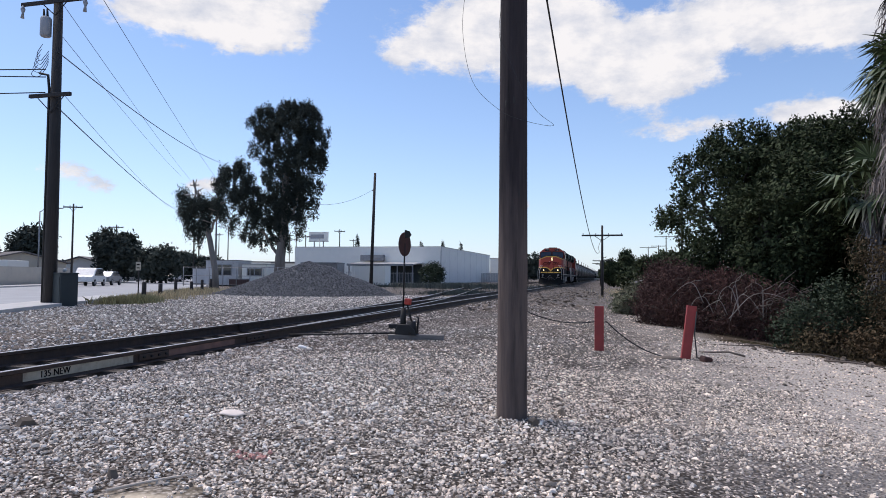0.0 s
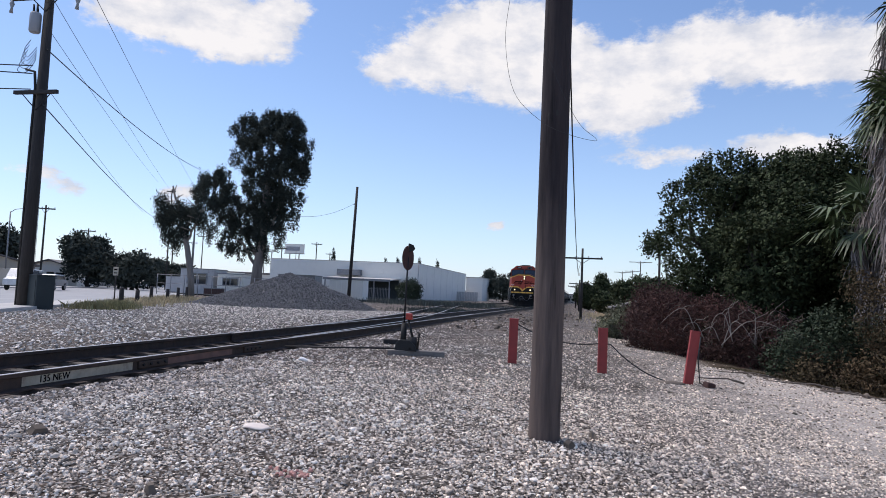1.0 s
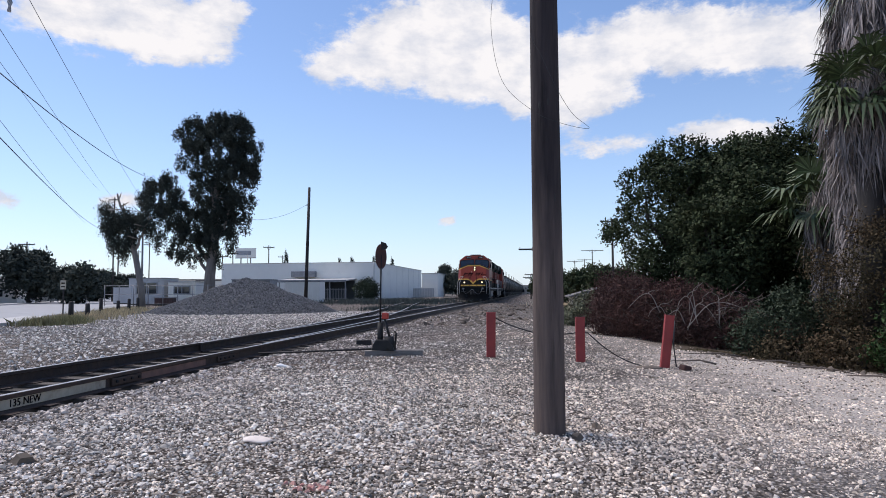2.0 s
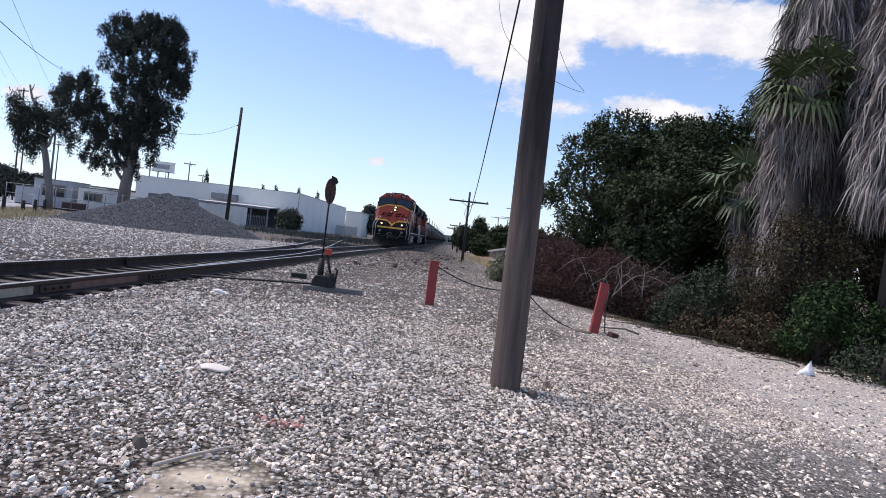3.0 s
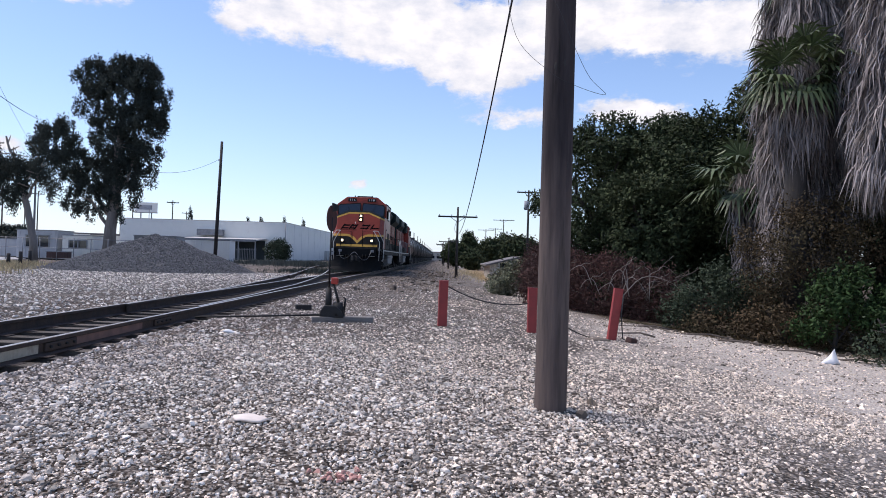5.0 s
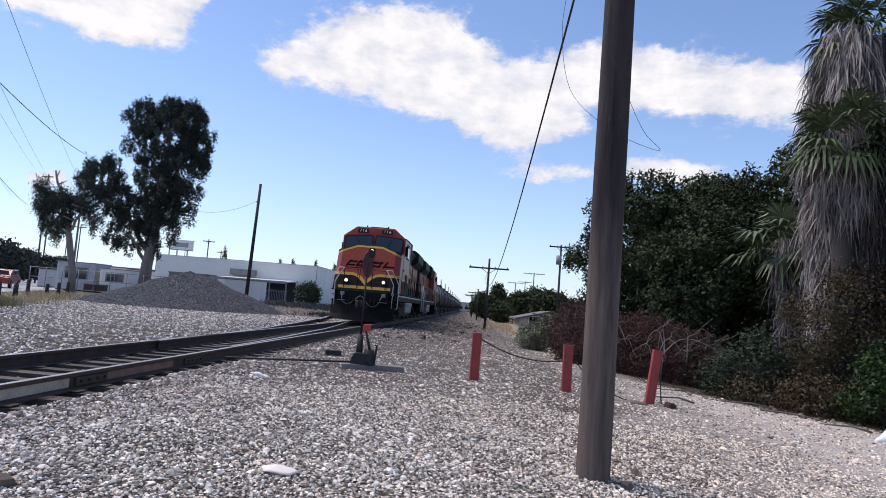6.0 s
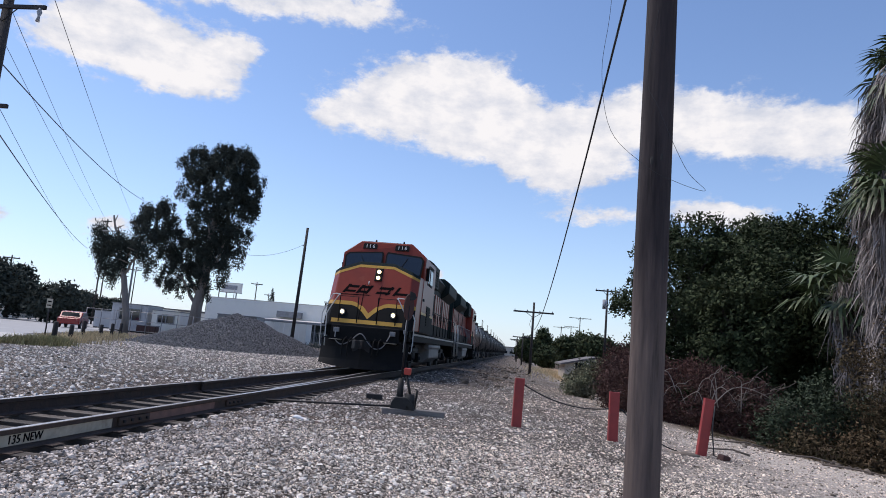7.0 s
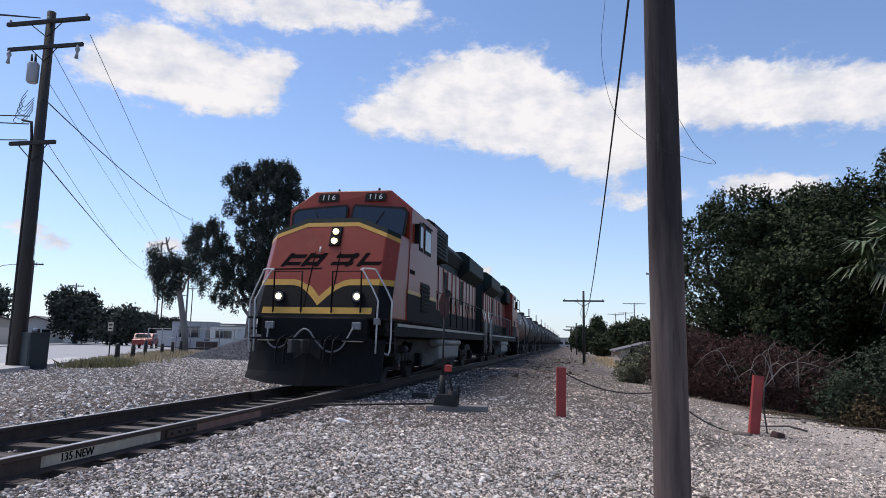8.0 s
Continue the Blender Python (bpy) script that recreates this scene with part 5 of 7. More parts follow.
    part("fuel_tank", Shape().prism(tank, 6.9, 10.6), SILVER, L, "grey fuel tank", 0.05)
    part("rear_pilot", Shape().box(-1.4, 1.4, 17.55, 17.75, 0.5, 1.5), BLACK, L)
    part("rear_coupler", Shape().box(-0.14, 0.14, 17.7, 18.5, 0.74, 1.02), STEEL, L, "", 0.02)
    W += truck(L, 3.9) + truck(L, 13.8)
    return L, W


loco1, wheels1 = locomotive("locomotive", "orange and black diesel locomotive with lit headlights hauling the train", ORANGE, True, TRAIN)
loco2, wheels2 = locomotive("locomotive", "faded red diesel locomotive coupled behind, its cab trailing", RED2, False, TRAIN + 36.4)
loco2.matrix_basis = pose(CX, TRAIN + 36.9, TOP, 0, 0, 180)


def tank_car(label, paint):
    T = thing("tank_car", label, "tank car", (CX, 53, TOP), 0, "freight train")
    prof = [(0.0, 0.02), (0.05, 0.7), (0.2, 1.15), (0.45, 1.42), (0.8, 1.5), (14.0, 1.5), (14.35, 1.42), (14.6, 1.15), (14.75, 0.7), (14.8, 0.02)]
    part("shell", Shape().tube([(0, y, 2.45) for y, r in prof], [r for y, r in prof], 32), paint, T, "", 0)
    for y in (2.4, 5.0, 7.4, 9.8, 12.4):
        part("band", Shape().tube([(0, y - 0.05, 2.45), (0, y + 0.05, 2.45)], 1.512, 32), paint, T)
    part("underframe", Shape().box(-0.35, 0.35, -0.5, 15.3, 0.85, 1.15), STEEL, T)
    for y in (1.2, 12.7):
        part("saddle", Shape().box(-1.1, 1.1, y, y + 0.8, 0.9, 1.5), STEEL, T)
    dome = part("dome", Shape().tube([(0, 7.4, 3.8), (0, 7.4, 4.3)], 0.42, 16), paint, T)
    part("dome_lid", Shape().tube([(0, 7.4, 4.3), (0, 7.4, 4.42)], [0.46, 0.3], 16), STEEL, dome)
    part("platform", Shape().box(-0.95, 0.95, 6.3, 8.5, 3.95, 3.99), STEEL, T)
    for s in (-1, 1):
        part("platform_rail", Shape().tube([(s * 0.95, 6.3, 4.0), (s * 0.95, 6.3, 4.75), (s * 0.95, 8.5, 4.75), (s * 0.95, 8.5, 4.0)], 0.03, 6), STEEL, T)
        lad = part("ladder", Shape().tube([(s * 1.56, 7.1, 1.1), (s * 1.6, 7.1, 2.6), (s * 1.0, 7.1, 4.0)], 0.025, 6).tube([(s * 1.56, 7.6, 1.1), (s * 1.6, 7.6, 2.6), (s * 1.0, 7.6, 4.0)], 0.025, 6), STEEL, T)
        for k in range(6):
            part("rung", Shape().tube([(s * 1.58, 7.1, 1.2 + 0.28 * k), (s * 1.58, 7.6, 1.2 + 0.28 * k)], 0.018, 5), STEEL, lad)
        for y in (-0.3, 15.0):
            part("end_rail", Shape().tube([(s * 1.3, y, 0.9), (s * 1.3, y, 2.1), (s * 0.2, y, 2.1)], 0.025, 6), STEEL, T)
    for yc in (2.0, 12.8):
        for s in (-1, 1):
            part("side_frame", Shape().prism([(yc - 1.25, 0.35), (yc - 1.25, 0.65), (yc - 0.4, 0.85), (yc + 0.4, 0.85), (yc + 1.25, 0.65), (yc + 1.25, 0.35), (yc + 0.4, 0.3), (yc - 0.4, 0.3)], *sorted((s * 0.95, s * 1.08)), "x"), STEEL, T, "", 0.02)
            for dy in (-0.88, 0.88):
                part("wheel", Shape().tube([(s * 0.7, yc + dy, 0.45), (s * 0.84, yc + dy, 0.45)], 0.45, 20), STEEL, T)
    for y in (-0.75, 15.55):
        part("coupler", Shape().box(-0.13, 0.13, y - 0.35, y + 0.35, 0.75, 1.0), STEEL, T)
    for s in (-1, 1):
        for k, w in enumerate((1.5, 1.1, 0.8)):
            part("reporting_mark", Shape().box(*sorted((s * 1.49, s * 1.515)), 1.6, 1.6 + w, 2.75 - 0.22 * k, 2.87 - 0.22 * k), LETTER if k < 2 else RUSTPLATE, T, "small painted bars of writing")
    return T


CAR0, PITCH = TRAIN + 37.9, 16.1
cars = [tank_car("maroon-black tank car with small white marks", MAROON)]
cars[0].matrix_basis = pose(CX, CAR0, TOP)
second = tank_car("dark grey railway tank car with roof platform", TANKMAT)
second.matrix_basis = pose(CX, CAR0 + PITCH, TOP)
cars.append(second)
for k in range(2, 15):
    cars.append(copy_thing(second, pose(CX, CAR0 + PITCH * k, TOP)))

# ---- gravel pile ----


def gravel_pile():
    cx, cy, rx, ry, h = -18.6, 39.5, 5.7, 4.4, 2.12
    rng = np.random.default_rng(21)

    def height(x, y):
        r = np.hypot((x - cx) / rx, (y - cy) / ry)
        lump = 0.10 * np.sin(x * 1.7) * np.sin(y * 1.9 + 1) + 0.06 * np.sin(x * 3.7 + 2)
        side = 1.05 * np.clip(1 - np.hypot((x - cx + 3.9) / 3.3, (y - cy - 1.2) / 3.0), 0, 1)
        return np.maximum(np.maximum(0, h * (1 - np.clip(r, 0, 1)) * (1 + 0.25 * r) + lump * (r < 0.9) * (1 - r)), side) - 0.06
    n = 46
    gx, gy = np.meshgrid(np.linspace(cx - rx * 1.35, cx + rx * 1.05, n), np.linspace(cy - ry * 1.05, cy + ry * 1.05, n))
    z = height(gx, gy) + ground_z(gx, gy)
    i = np.arange(n - 1)[:, None] * n + np.arange(n - 1)[None]
    f = np.stack([i, i + 1, i + 1 + n, i + n], -1).reshape(-1, 4)
    T = thing("gravel_pile", "conical heap of dark grey crushed stone on the yard", "gravel pile")
    part("stone_mound", array_mesh("stone_mound", np.stack([gx.ravel(), gy.ravel(), z.ravel()], 1), f, PILEBASE, True), PILEBASE, T)
    m = 26000
    a, r = rng.uniform(0, 6.283, m), np.sqrt(rng.uniform(0, 1.15, m))
    x, y = cx - 0.6 + rx * 1.12 * r * np.cos(a), cy + ry * r * np.sin(a)
    p = np.stack([x, y, height(x, y) + ground_z(x, y) + 0.03], 1)
    v, f = stones(rng, p, rng.uniform(0.035, 0.10, m), 0.8)
    tagged(part("loose_stone", array_mesh("loose_stone", v, f, DARKSTONE), DARKSTONE, T), kind="stuff")


gravel_pile()

# ---- power poles and wires ----


def crossarm(parent, z, half, w=0.11, m=None, pins=4, material=CREO):
    arm = part("crossarm", Shape().box(-half, half, -w / 2 - 0.16, -0.16 + w / 2, z - 0.07, z + 0.07, m), material, parent, "", 0.01)
    for k in range(pins):
        x = -half * 0.93 + 2 * half * 0.93 * k / max(1, pins - 1)
        part("insulator", Shape().tube([(x, -0.16, z + 0.06), (x, -0.16, z + 0.14), (x, -0.16, z + 0.2)], [0.02, 0.05, 0.03], 8, True, m), GREYBOX, arm)
    return arm


def street_pole():
    x, y = -20.75, 21.5
    P = thing("power_pole", "tall dark wooden power pole with double crossarms and grey transformer", "power pole", (x, y, gz(x, y)), 0)
    part("shaft", Shape().tube([(0, 0, -0.3), (0.0, 0, 6), (-0.02, 0, 13.2)], [0.235, 0.2, 0.15], 16), CREO, P)
    crossarm(P, 12.75, 1.75, 0.13, None, 3)
    crossarm(P, 11.75, 1.6, 0.1, None, 0)
    for s in (-1, 1):
        part("brace", Shape().tube([(s * 0.75, -0.2, 12.72), (0, -0.16, 12.15)], 0.02, 5), STEEL, P)
        part("brace", Shape().tube([(s * 0.65, -0.2, 11.75), (0, -0.16, 11.2)], 0.02, 5), STEEL, P)
    for q in (-1.5, 1.42):
        part("hanging_insulator", Shape().tube([(q, -0.2, 11.7), (q, -0.2, 11.55), (q, -0.2, 11.4), (q - 0.02, -0.2, 11.2)], [0.03, 0.09, 0.04, 0.07], 8), GREYBOX, P)
    tr = part("transformer", Shape().tube([(-0.33, -0.25, 10.35), (-0.33, -0.25, 10.4), (-0.33, -0.25, 11.05), (-0.33, -0.25, 11.12)], [0.16, 0.2, 0.2, 0.16], 16), GREYBOX, P, "grey cylindrical transformer can")
    for q in (-0.42, -0.26):
        part("bushing", Shape().tube([(q, -0.25, 11.1), (q - 0.03, -0.25, 11.45)], [0.05, 0.03], 8), STEEL, tr)
    part("crossarm", Shape().box(-0.95, 0.95, -0.34, -0.22, 7.98, 8.12), CREO, P, "short lower crossarm", 0.01)
    for s in (-1, 1):
        part("brace", Shape().tube([(s * 0.6, -0.25, 7.98), (0, -0.22, 7.4)], 0.02, 5), STEEL, P)
    part("conduit", Shape().tube([(-0.24, -0.1, 0), (-0.22, -0.1, 8.3), (-0.3, -0.1, 8.9), (-0.7, -0.1, 9.0)], 0.05, 8), STEEL, P)
    for k in range(5):
        part("drop_loop", Shape().tube(smooth_path([(-0.5 - 0.05 * k, -0.2, 10.1 - 0.2 * k), (-0.75 - 0.06 * k, -0.2, 9.75 - 0.2 * k), (-0.6, -0.2, 9.45 - 0.15 * k), (-0.4 + 0.03 * k, -0.2, 9.6 - 0.1 * k), (-0.2, -0.2, 9.8 - 0.1 * k)], 5), 0.012, 5), CABLE, P, "looped black service wire")
    part("guard_wire", Shape().tube([(0.35, -0.1, 7.9), (0.4, -0.1, 4.0), (0.45, -0.1, 0.1)], 0.008, 5), CABLE, P)
    box = thing("utility_cabinet", "dark green steel utility cabinet beside the power pole", "cabinet", (x + 0.62, y + 0.1, gz(x, y)), -25)
    part("body", Shape().box(-0.36, 0.36, -0.32, 0.32, 0, 1.22), DARKBOX, box, "", 0.02)
    part("lid", Shape().box(-0.38, 0.38, -0.34, 0.34, 1.22, 1.27), DARKBOX, box, "", 0.01)
    part("door_panel", Shape().box(-0.3, 0.3, -0.335, -0.32, 0.1, 1.12), DARKBOX, box)
    part("lamp", Shape().sphere((-0.1, 0.0, 1.36), 0.075, 10, 6), GRAB, box)
    return x, y


PX, PY = street_pole()
FARP = Vector((-63.7, 92.4, 0))


def far_pole(x, y, h, arms, r=0.13, name="telegraph_pole", label="distant dark wooden telegraph pole with crossarm", half=1.3, group="", rz=0.0):
    P = thing(name, label, "pole", (x, y, gz(x, y)), rz, group)
    part("shaft", Shape().tube([(0, 0, -0.3), (0, 0, h)], [r, r * 0.7], 10), CREO, P)
    for z in arms:
        crossarm(P, z, half, 0.12, None, 4)
        for s in (-1, 1):
            part("brace", Shape().tube([(s * half * 0.4, -0.12, z), (0, -0.1, z - 0.5)], 0.025, 5), STEEL, P)
    return P


far_pole(FARP.x, FARP.y, 15.7, (15.3, 10.9), 0.12, half=0.8, label="distant wooden power pole behind the eucalyptus trees")


def wire(a, b, drop, r=0.014):
    tagged(part("overhead_wire", Shape().tube(sag(a, b, drop, 16), r, 4), CABLE), "thin dark overhead wire strung from the power pole", "wire", "wires of the power pole")


for start, end, drop, r in (((-18.86, 21.3, 11.98), (-59.4, 92.0, 15.7), 0.3, 0.012), ((-20.55, 21.3, 11.72), (-63.7, 92.0, 15.3), 0.3, 0.011), ((-20.54, 21.3, 9.64), (-39.6, 62.0, 12.8), 0.5, 0.022),
                            ((-20.6, 21.3, 10.5), (-66.0, 92.0, 16.6), 0.3, 0.010), ((-20.48, 21.3, 7.5), (-65.9, 92.0, 10.9), 0.5, 0.022), ((-20.2, 21.25, 8.0), (-68.2, 92.0, 11.8), 0.3, 0.010)):
    wire(start, end, drop, r)
for z0, z1, x1 in ((9.0, 8.6, -42), (8.1, 7.6, -44), (8.7, 8.9, -40), (12.8, 12.6, -40), (12.8, 12.5, -43)):
    wire((PX - 0.3, PY - 0.2, z0), (x1, PY - 14, z1), 0.7, 0.022)

lp = thing("wooden_mast", "plain dark wooden pole leaning slightly behind the gravel heap", "pole", (-24.45, 67, gz(-24.45, 67)))
part("shaft", Shape().tube([(-0.2, 0, -0.3), (0.12, 0, 12.15)], [0.19, 0.13], 12), CREO, lp)
part("insulator", Shape().tube([(-0.2, 0, 10.3), (-0.0, 0, 10.3)], 0.05, 6), GREYBOX, lp)
wire((-24.5, 67, 10.3), (-31.5, 63, 8.9), 1.0, 0.016)

TEL = [(TELX, TELY, 6.4, (5.5,), 1.8), (-1.3, 108, 4.9, (4.3,), 1.6), (-2.2, 138, 5.0, (4.4,), 1.6), (-2.6, 180, 5.5, (5.0,), 1.5)]
for x, y, h, arms, half in TEL:
    far_pole(x, y, h, arms, 0.13, "telegraph_pole", "dark wooden telegraph pole with one crossarm beside the track", half, "poles beside the track")
for x, y, h, half in ((7.25, 75, 10.0, 1.3), (12.75, 170, 12.5, 2.7), (10.1, 200, 11.2, 2.3), (12.9, 200, 11.6, 2.0)):
    P = far_pole(x, y, h, (h - 0.25,), 0.15, "power_pole", "distant power pole with crossarm behind the shrubs", half, "poles behind the shrubs")
    if y == 75:
        part("transformer", Shape().tube([(-0.25, -0.2, h - 2.2), (-0.25, -0.2, h - 1.2)], 0.25, 12), GREYBOX, P)
for x, y, h in ((-58, 62, 9), (-68, 100, 10), (-75, 120, 11), (-64, 128, 9), (-60, 150, 10), (-82, 160, 12), (-57, 118, 9), (-90, 140, 11), (-71, 84, 8.5), (-50, 118, 10)):
    far_pole(x, y, h, (h - 0.4,), 0.12, "street_pole", "thin distant pole along the street", 1.0, "poles along the street", 25)


def street_lamp(x, y, h, rz, label="grey steel street lamp with curved arm"):
    S = thing("street_lamp", label, "street lamp", (x, y, gz(x, y)), rz, "street lamps")
    part("shaft", Shape().tube([(0, 0, -0.2), (0, 0, h)], [0.09, 0.06], 10), METAL, S)
    part("arm", Shape().tube([(0, 0, h - 0.1), (0.5, 0, h + 0.25), (1.6, 0, h + 0.4), (2.2, 0, h + 0.38)], 0.035, 6), METAL, S)
    part("head", Shape().sphere((2.4, 0, h + 0.34), (0.32, 0.14, 0.07), 10, 6), METAL, S)


street_lamp(-32.5, 50.5, 7.6, 200, "grey steel pole beside the smaller eucalyptus")
street_lamp(-46, 88, 8.0, 180)
street_lamp(-60.5, 60, 8.0, 10)
street_lamp(-55, 120, 8.5, 180)

# ---- kerb-side posts and weeds ----
for x, y, h in ((-22.3, 30.0, 0.72), (-27.3, 38.1, 0.9), (-26.9, 39.2, 0.75), (-28.0, 42.0, 0.85), (-29.6, 45.5, 0.9), (-20.9, 27.0, 0.85)):
    B = thing("bollard", "short dark weathered timber bollard by the street", "bollard", (x, y, gz(x, y)), 0, "bollards by the street")
    part("shaft", Shape().tube([(0, 0, -0.1), (0, 0, h), (0, 0, h + 0.03)], [0.11, 0.1, 0.06], 10), CREO, B)
x, y = -22.9, 29.1
S = thing("sign_post", "small white sign on a thin dark post by the street", "sign", (x, y, gz(x, y)))
part("shaft", Shape().tube([(0, 0, -0.1), (0, 0, 1.95)], 0.03, 8), CREO, S)
part("plate", Shape().box(-0.14, 0.14, -0.05, -0.03, 1.42, 1.84), WHITE, S, "white sign plate")
for z0, z1 in ((1.68, 1.74), (1.52, 1.57)):
    part("writing_bar", Shape().box(-0.09, 0.09, -0.056, -0.05, z0, z1), LOGO, S, "unreadable dark writing")


def grass_patch(name, label, spots, n, h, material, seed):
    rng = np.random.default_rng(seed)
    c = np.array(spots, float)
    k = rng.integers(0, len(c), n)
    x = c[k, 0] + rng.normal(0, 1, n) * c[k, 2]
    y = c[k, 1] + rng.normal(0, 1, n) * c[k, 3]
    z = ground_z(x, y) - 0.02
    hh = h * rng.uniform(0.4, 1.2, n) * c[k, 4]
    lean = rng.normal(0, 0.3, (n, 2)) * hh[:, None]
    w = rng.uniform(0.008, 0.02, n) * (1 + h)
    a = rng.uniform(0, 6.28, n)
    p = np.stack([x, y, z], 1)
    d = np.stack([np.cos(a) * w, np.sin(a) * w, 0 * a], 1)
    mid = p + np.stack([lean[:, 0] * 0.35, lean[:, 1] * 0.35, hh * 0.6], 1)
    tip = p + np.stack([lean[:, 0], lean[:, 1], hh], 1)
    v = np.stack([p - d, p + d, mid + d * 0.6, tip, mid - d * 0.6], 1).reshape(-1, 3)
    f = np.arange(5 * n).reshape(-1, 5)
    tagged(part(name, array_mesh(name, v, f, material), material), label, "grass", kind="stuff")


gp = [(-19.7, 23.9), (-19.5, 24.6), (-20.1, 25.6)]
grass_patch("weeds", "low green-brown weeds growing along the street edge", [(x, y, 0.35, 0.45, 1) for x, y in gp], 3500, 0.34, GREENGRASS, 1)
gd = [(-22.0, 29.0), (-23.5, 32.0), (-25.0, 35.5), (-26.5, 38.5), (-28.5, 42.0), (-30.0, 45.0)]
grass_patch("dry_grass", "tall dry straw-coloured grass at the edge of the yard", [(x, y, 0.8, 0.6, 1) for x, y in gd], 3000, 0.34, DRYGRASS, 2)
grass_patch("far_weeds", "dark low weeds between the heap and the shed", [(-20, 72, 4, 2, 1), (-14, 66, 3, 3, 1), (-17, 80, 5, 3, 1), (-10.5, 47, 1.2, 3, .5)], 7000, 0.55, FAR, 3)
grass_patch("verge_grass", "sparse yellow-green grass under the far trees", [(2.5, 80, 1.5, 12, 1), (4, 60, 1.2, 8, 0.8)], 6000, 0.35, DRYGRASS, 4)

# ---- buildings ----


def white_building():
    B = thing("warehouse", "long low white stucco warehouse with flat parapet roof", "building", (0, 0, 0))
    x0, x1, y0, y1, h = -55.2, -28.0, 110.0, 156.0, 6.12
    t = 0.3
    part("wall", Shape().box(x0, x1, y0, y0 + t, -0.6, h), STUCCO, B, "front wall")
    part("wall", Shape().box(x1 - t, x1, y0 + t, y1, -0.6, h), STUCCO, B, "side wall")
    part("wall", Shape().box(x0, x0 + t, y0 + t, y1, -0.6, h), STUCCO, B)
    part("wall", Shape().box(x0 + t, x1 - t, y1 - t, y1, -0.6, h), STUCCO, B)
    part("roof", Shape().box(x0 + t, x1 - t, y0 + t, y1 - t, h - 0.6, h - 0.4), ROOF, B)
    part("coping", Shape().box(x0 - 0.05, x1 + 0.05, y0 - 0.05, y0 + t + 0.05, h, h + 0.08), CONCRETE, B)
    part("coping", Shape().box(x1 - t - 0.05, x1 + 0.05, y0 + t + 0.05, y1, h, h + 0.08), CONCRETE, B)
    part("downpipe", Shape().tube([(x1 - 0.05, y0 - 0.08, -0.2), (x1 - 0.05, y0 - 0.08, h)], 0.07, 8), METAL, B)
    for k in range(7):
        part("wall_joint", Shape().box(x1, x1 + 0.01, y0 + 6 + 6 * k, y0 + 6.08 + 6 * k, -0.4, h), CONCRETE, B)
    part("roof_unit", Shape().box(-42.2, -38.0, y0 - 1.2, y0 - 0.2, 3.7, 4.7), METAL, B, "grey ventilation unit", 0.05)
    S = thing("lean_to_shed", "low carport shed with pale roof edge and dark open bays", "shed", (-1.0, 0, 0))
    part("roof", Shape().prism([(103.5, 2.9), (109.9, 3.3), (109.9, 3.45), (103.5, 3.1)], -41.5, -30, "x"), CONCRETE, S)
    part("rear_wall", Shape().box(-41.3, -30.2, 109.2, 109.4, -0.3, 3.1), DARKBOX, S, "dark back wall")
    for x in (-41.2, -38.4, -35.6, -32.8, -30.2):
        part("post", Shape().box(x - 0.08, x + 0.08, 103.7, 103.86, -0.3, 2.95), METAL, S)
    part("fascia", Shape().box(-41.5, -30, 103.44, 103.5, 2.75, 3.12), METAL, S)
    F = thing("iron_fence", "grey vertical-bar steel fence before the shed", "fence", (-1.0, 0, 0))
    for k in range(46):
        x = -40.5 + 0.25 * k
        part("bar", Shape().box(x - 0.02, x + 0.02, 101.0, 101.04, -0.3, 1.75), METAL, F)
    part("rail", Shape().box(-40.6, -29.1, 101.04, 101.08, 1.5, 1.56), METAL, F)
    part("rail", Shape().box(-40.6, -29.1, 101.04, 101.08, 0.1, 0.16), METAL, F)
    C = thing("rear_building", "small pale stucco building beyond the warehouse", "building", (0, 0, 0))
    part("wall", Shape().box(-28.6, -24.6, 160, 172, -0.6, 5.5), STUCCO, C)
    part("roof", Shape().box(-28.8, -24.4, 159.8, 172.2, 5.5, 5.65), CONCRETE, C)
    W = thing("board_fence", "grey weathered fence beside the warehouse", "fence", (0, 0, 0))
    for k in range(13):
        x = -27.6 + 0.36 * k
        part("board", Shape().box(x - 0.16, x + 0.16, 144, 144.05, -0.8, 1.9), CONCRETE, W)
    D = thing("billboard", "white advertising billboard on a steel post behind the warehouse", "billboard", (-69.1, 150, -0.2))
    part("panel", Shape().box(-2.5, 2.5, -0.15, 0.15, 9.6, 11.7), STUCCO, D, "white sign panel", 0.03)
    part("panel_frame", Shape().box(-2.6, 2.6, -0.1, 0.1, 9.45, 9.6).box(-2.6, 2.6, -0.1, 0.1, 11.7, 11.8), METAL, D)
    part("graphic", Shape().box(-2.1, 1.4, -0.17, -0.15, 10.2, 11.2), GREYBOX, D, "unreadable blue-grey print")
    for x in (-1.2, 1.2):
        part("post", Shape().tube([(x, 0.1, 0), (x, 0.1, 9.6)], 0.15, 8), METAL, D)


white_building()


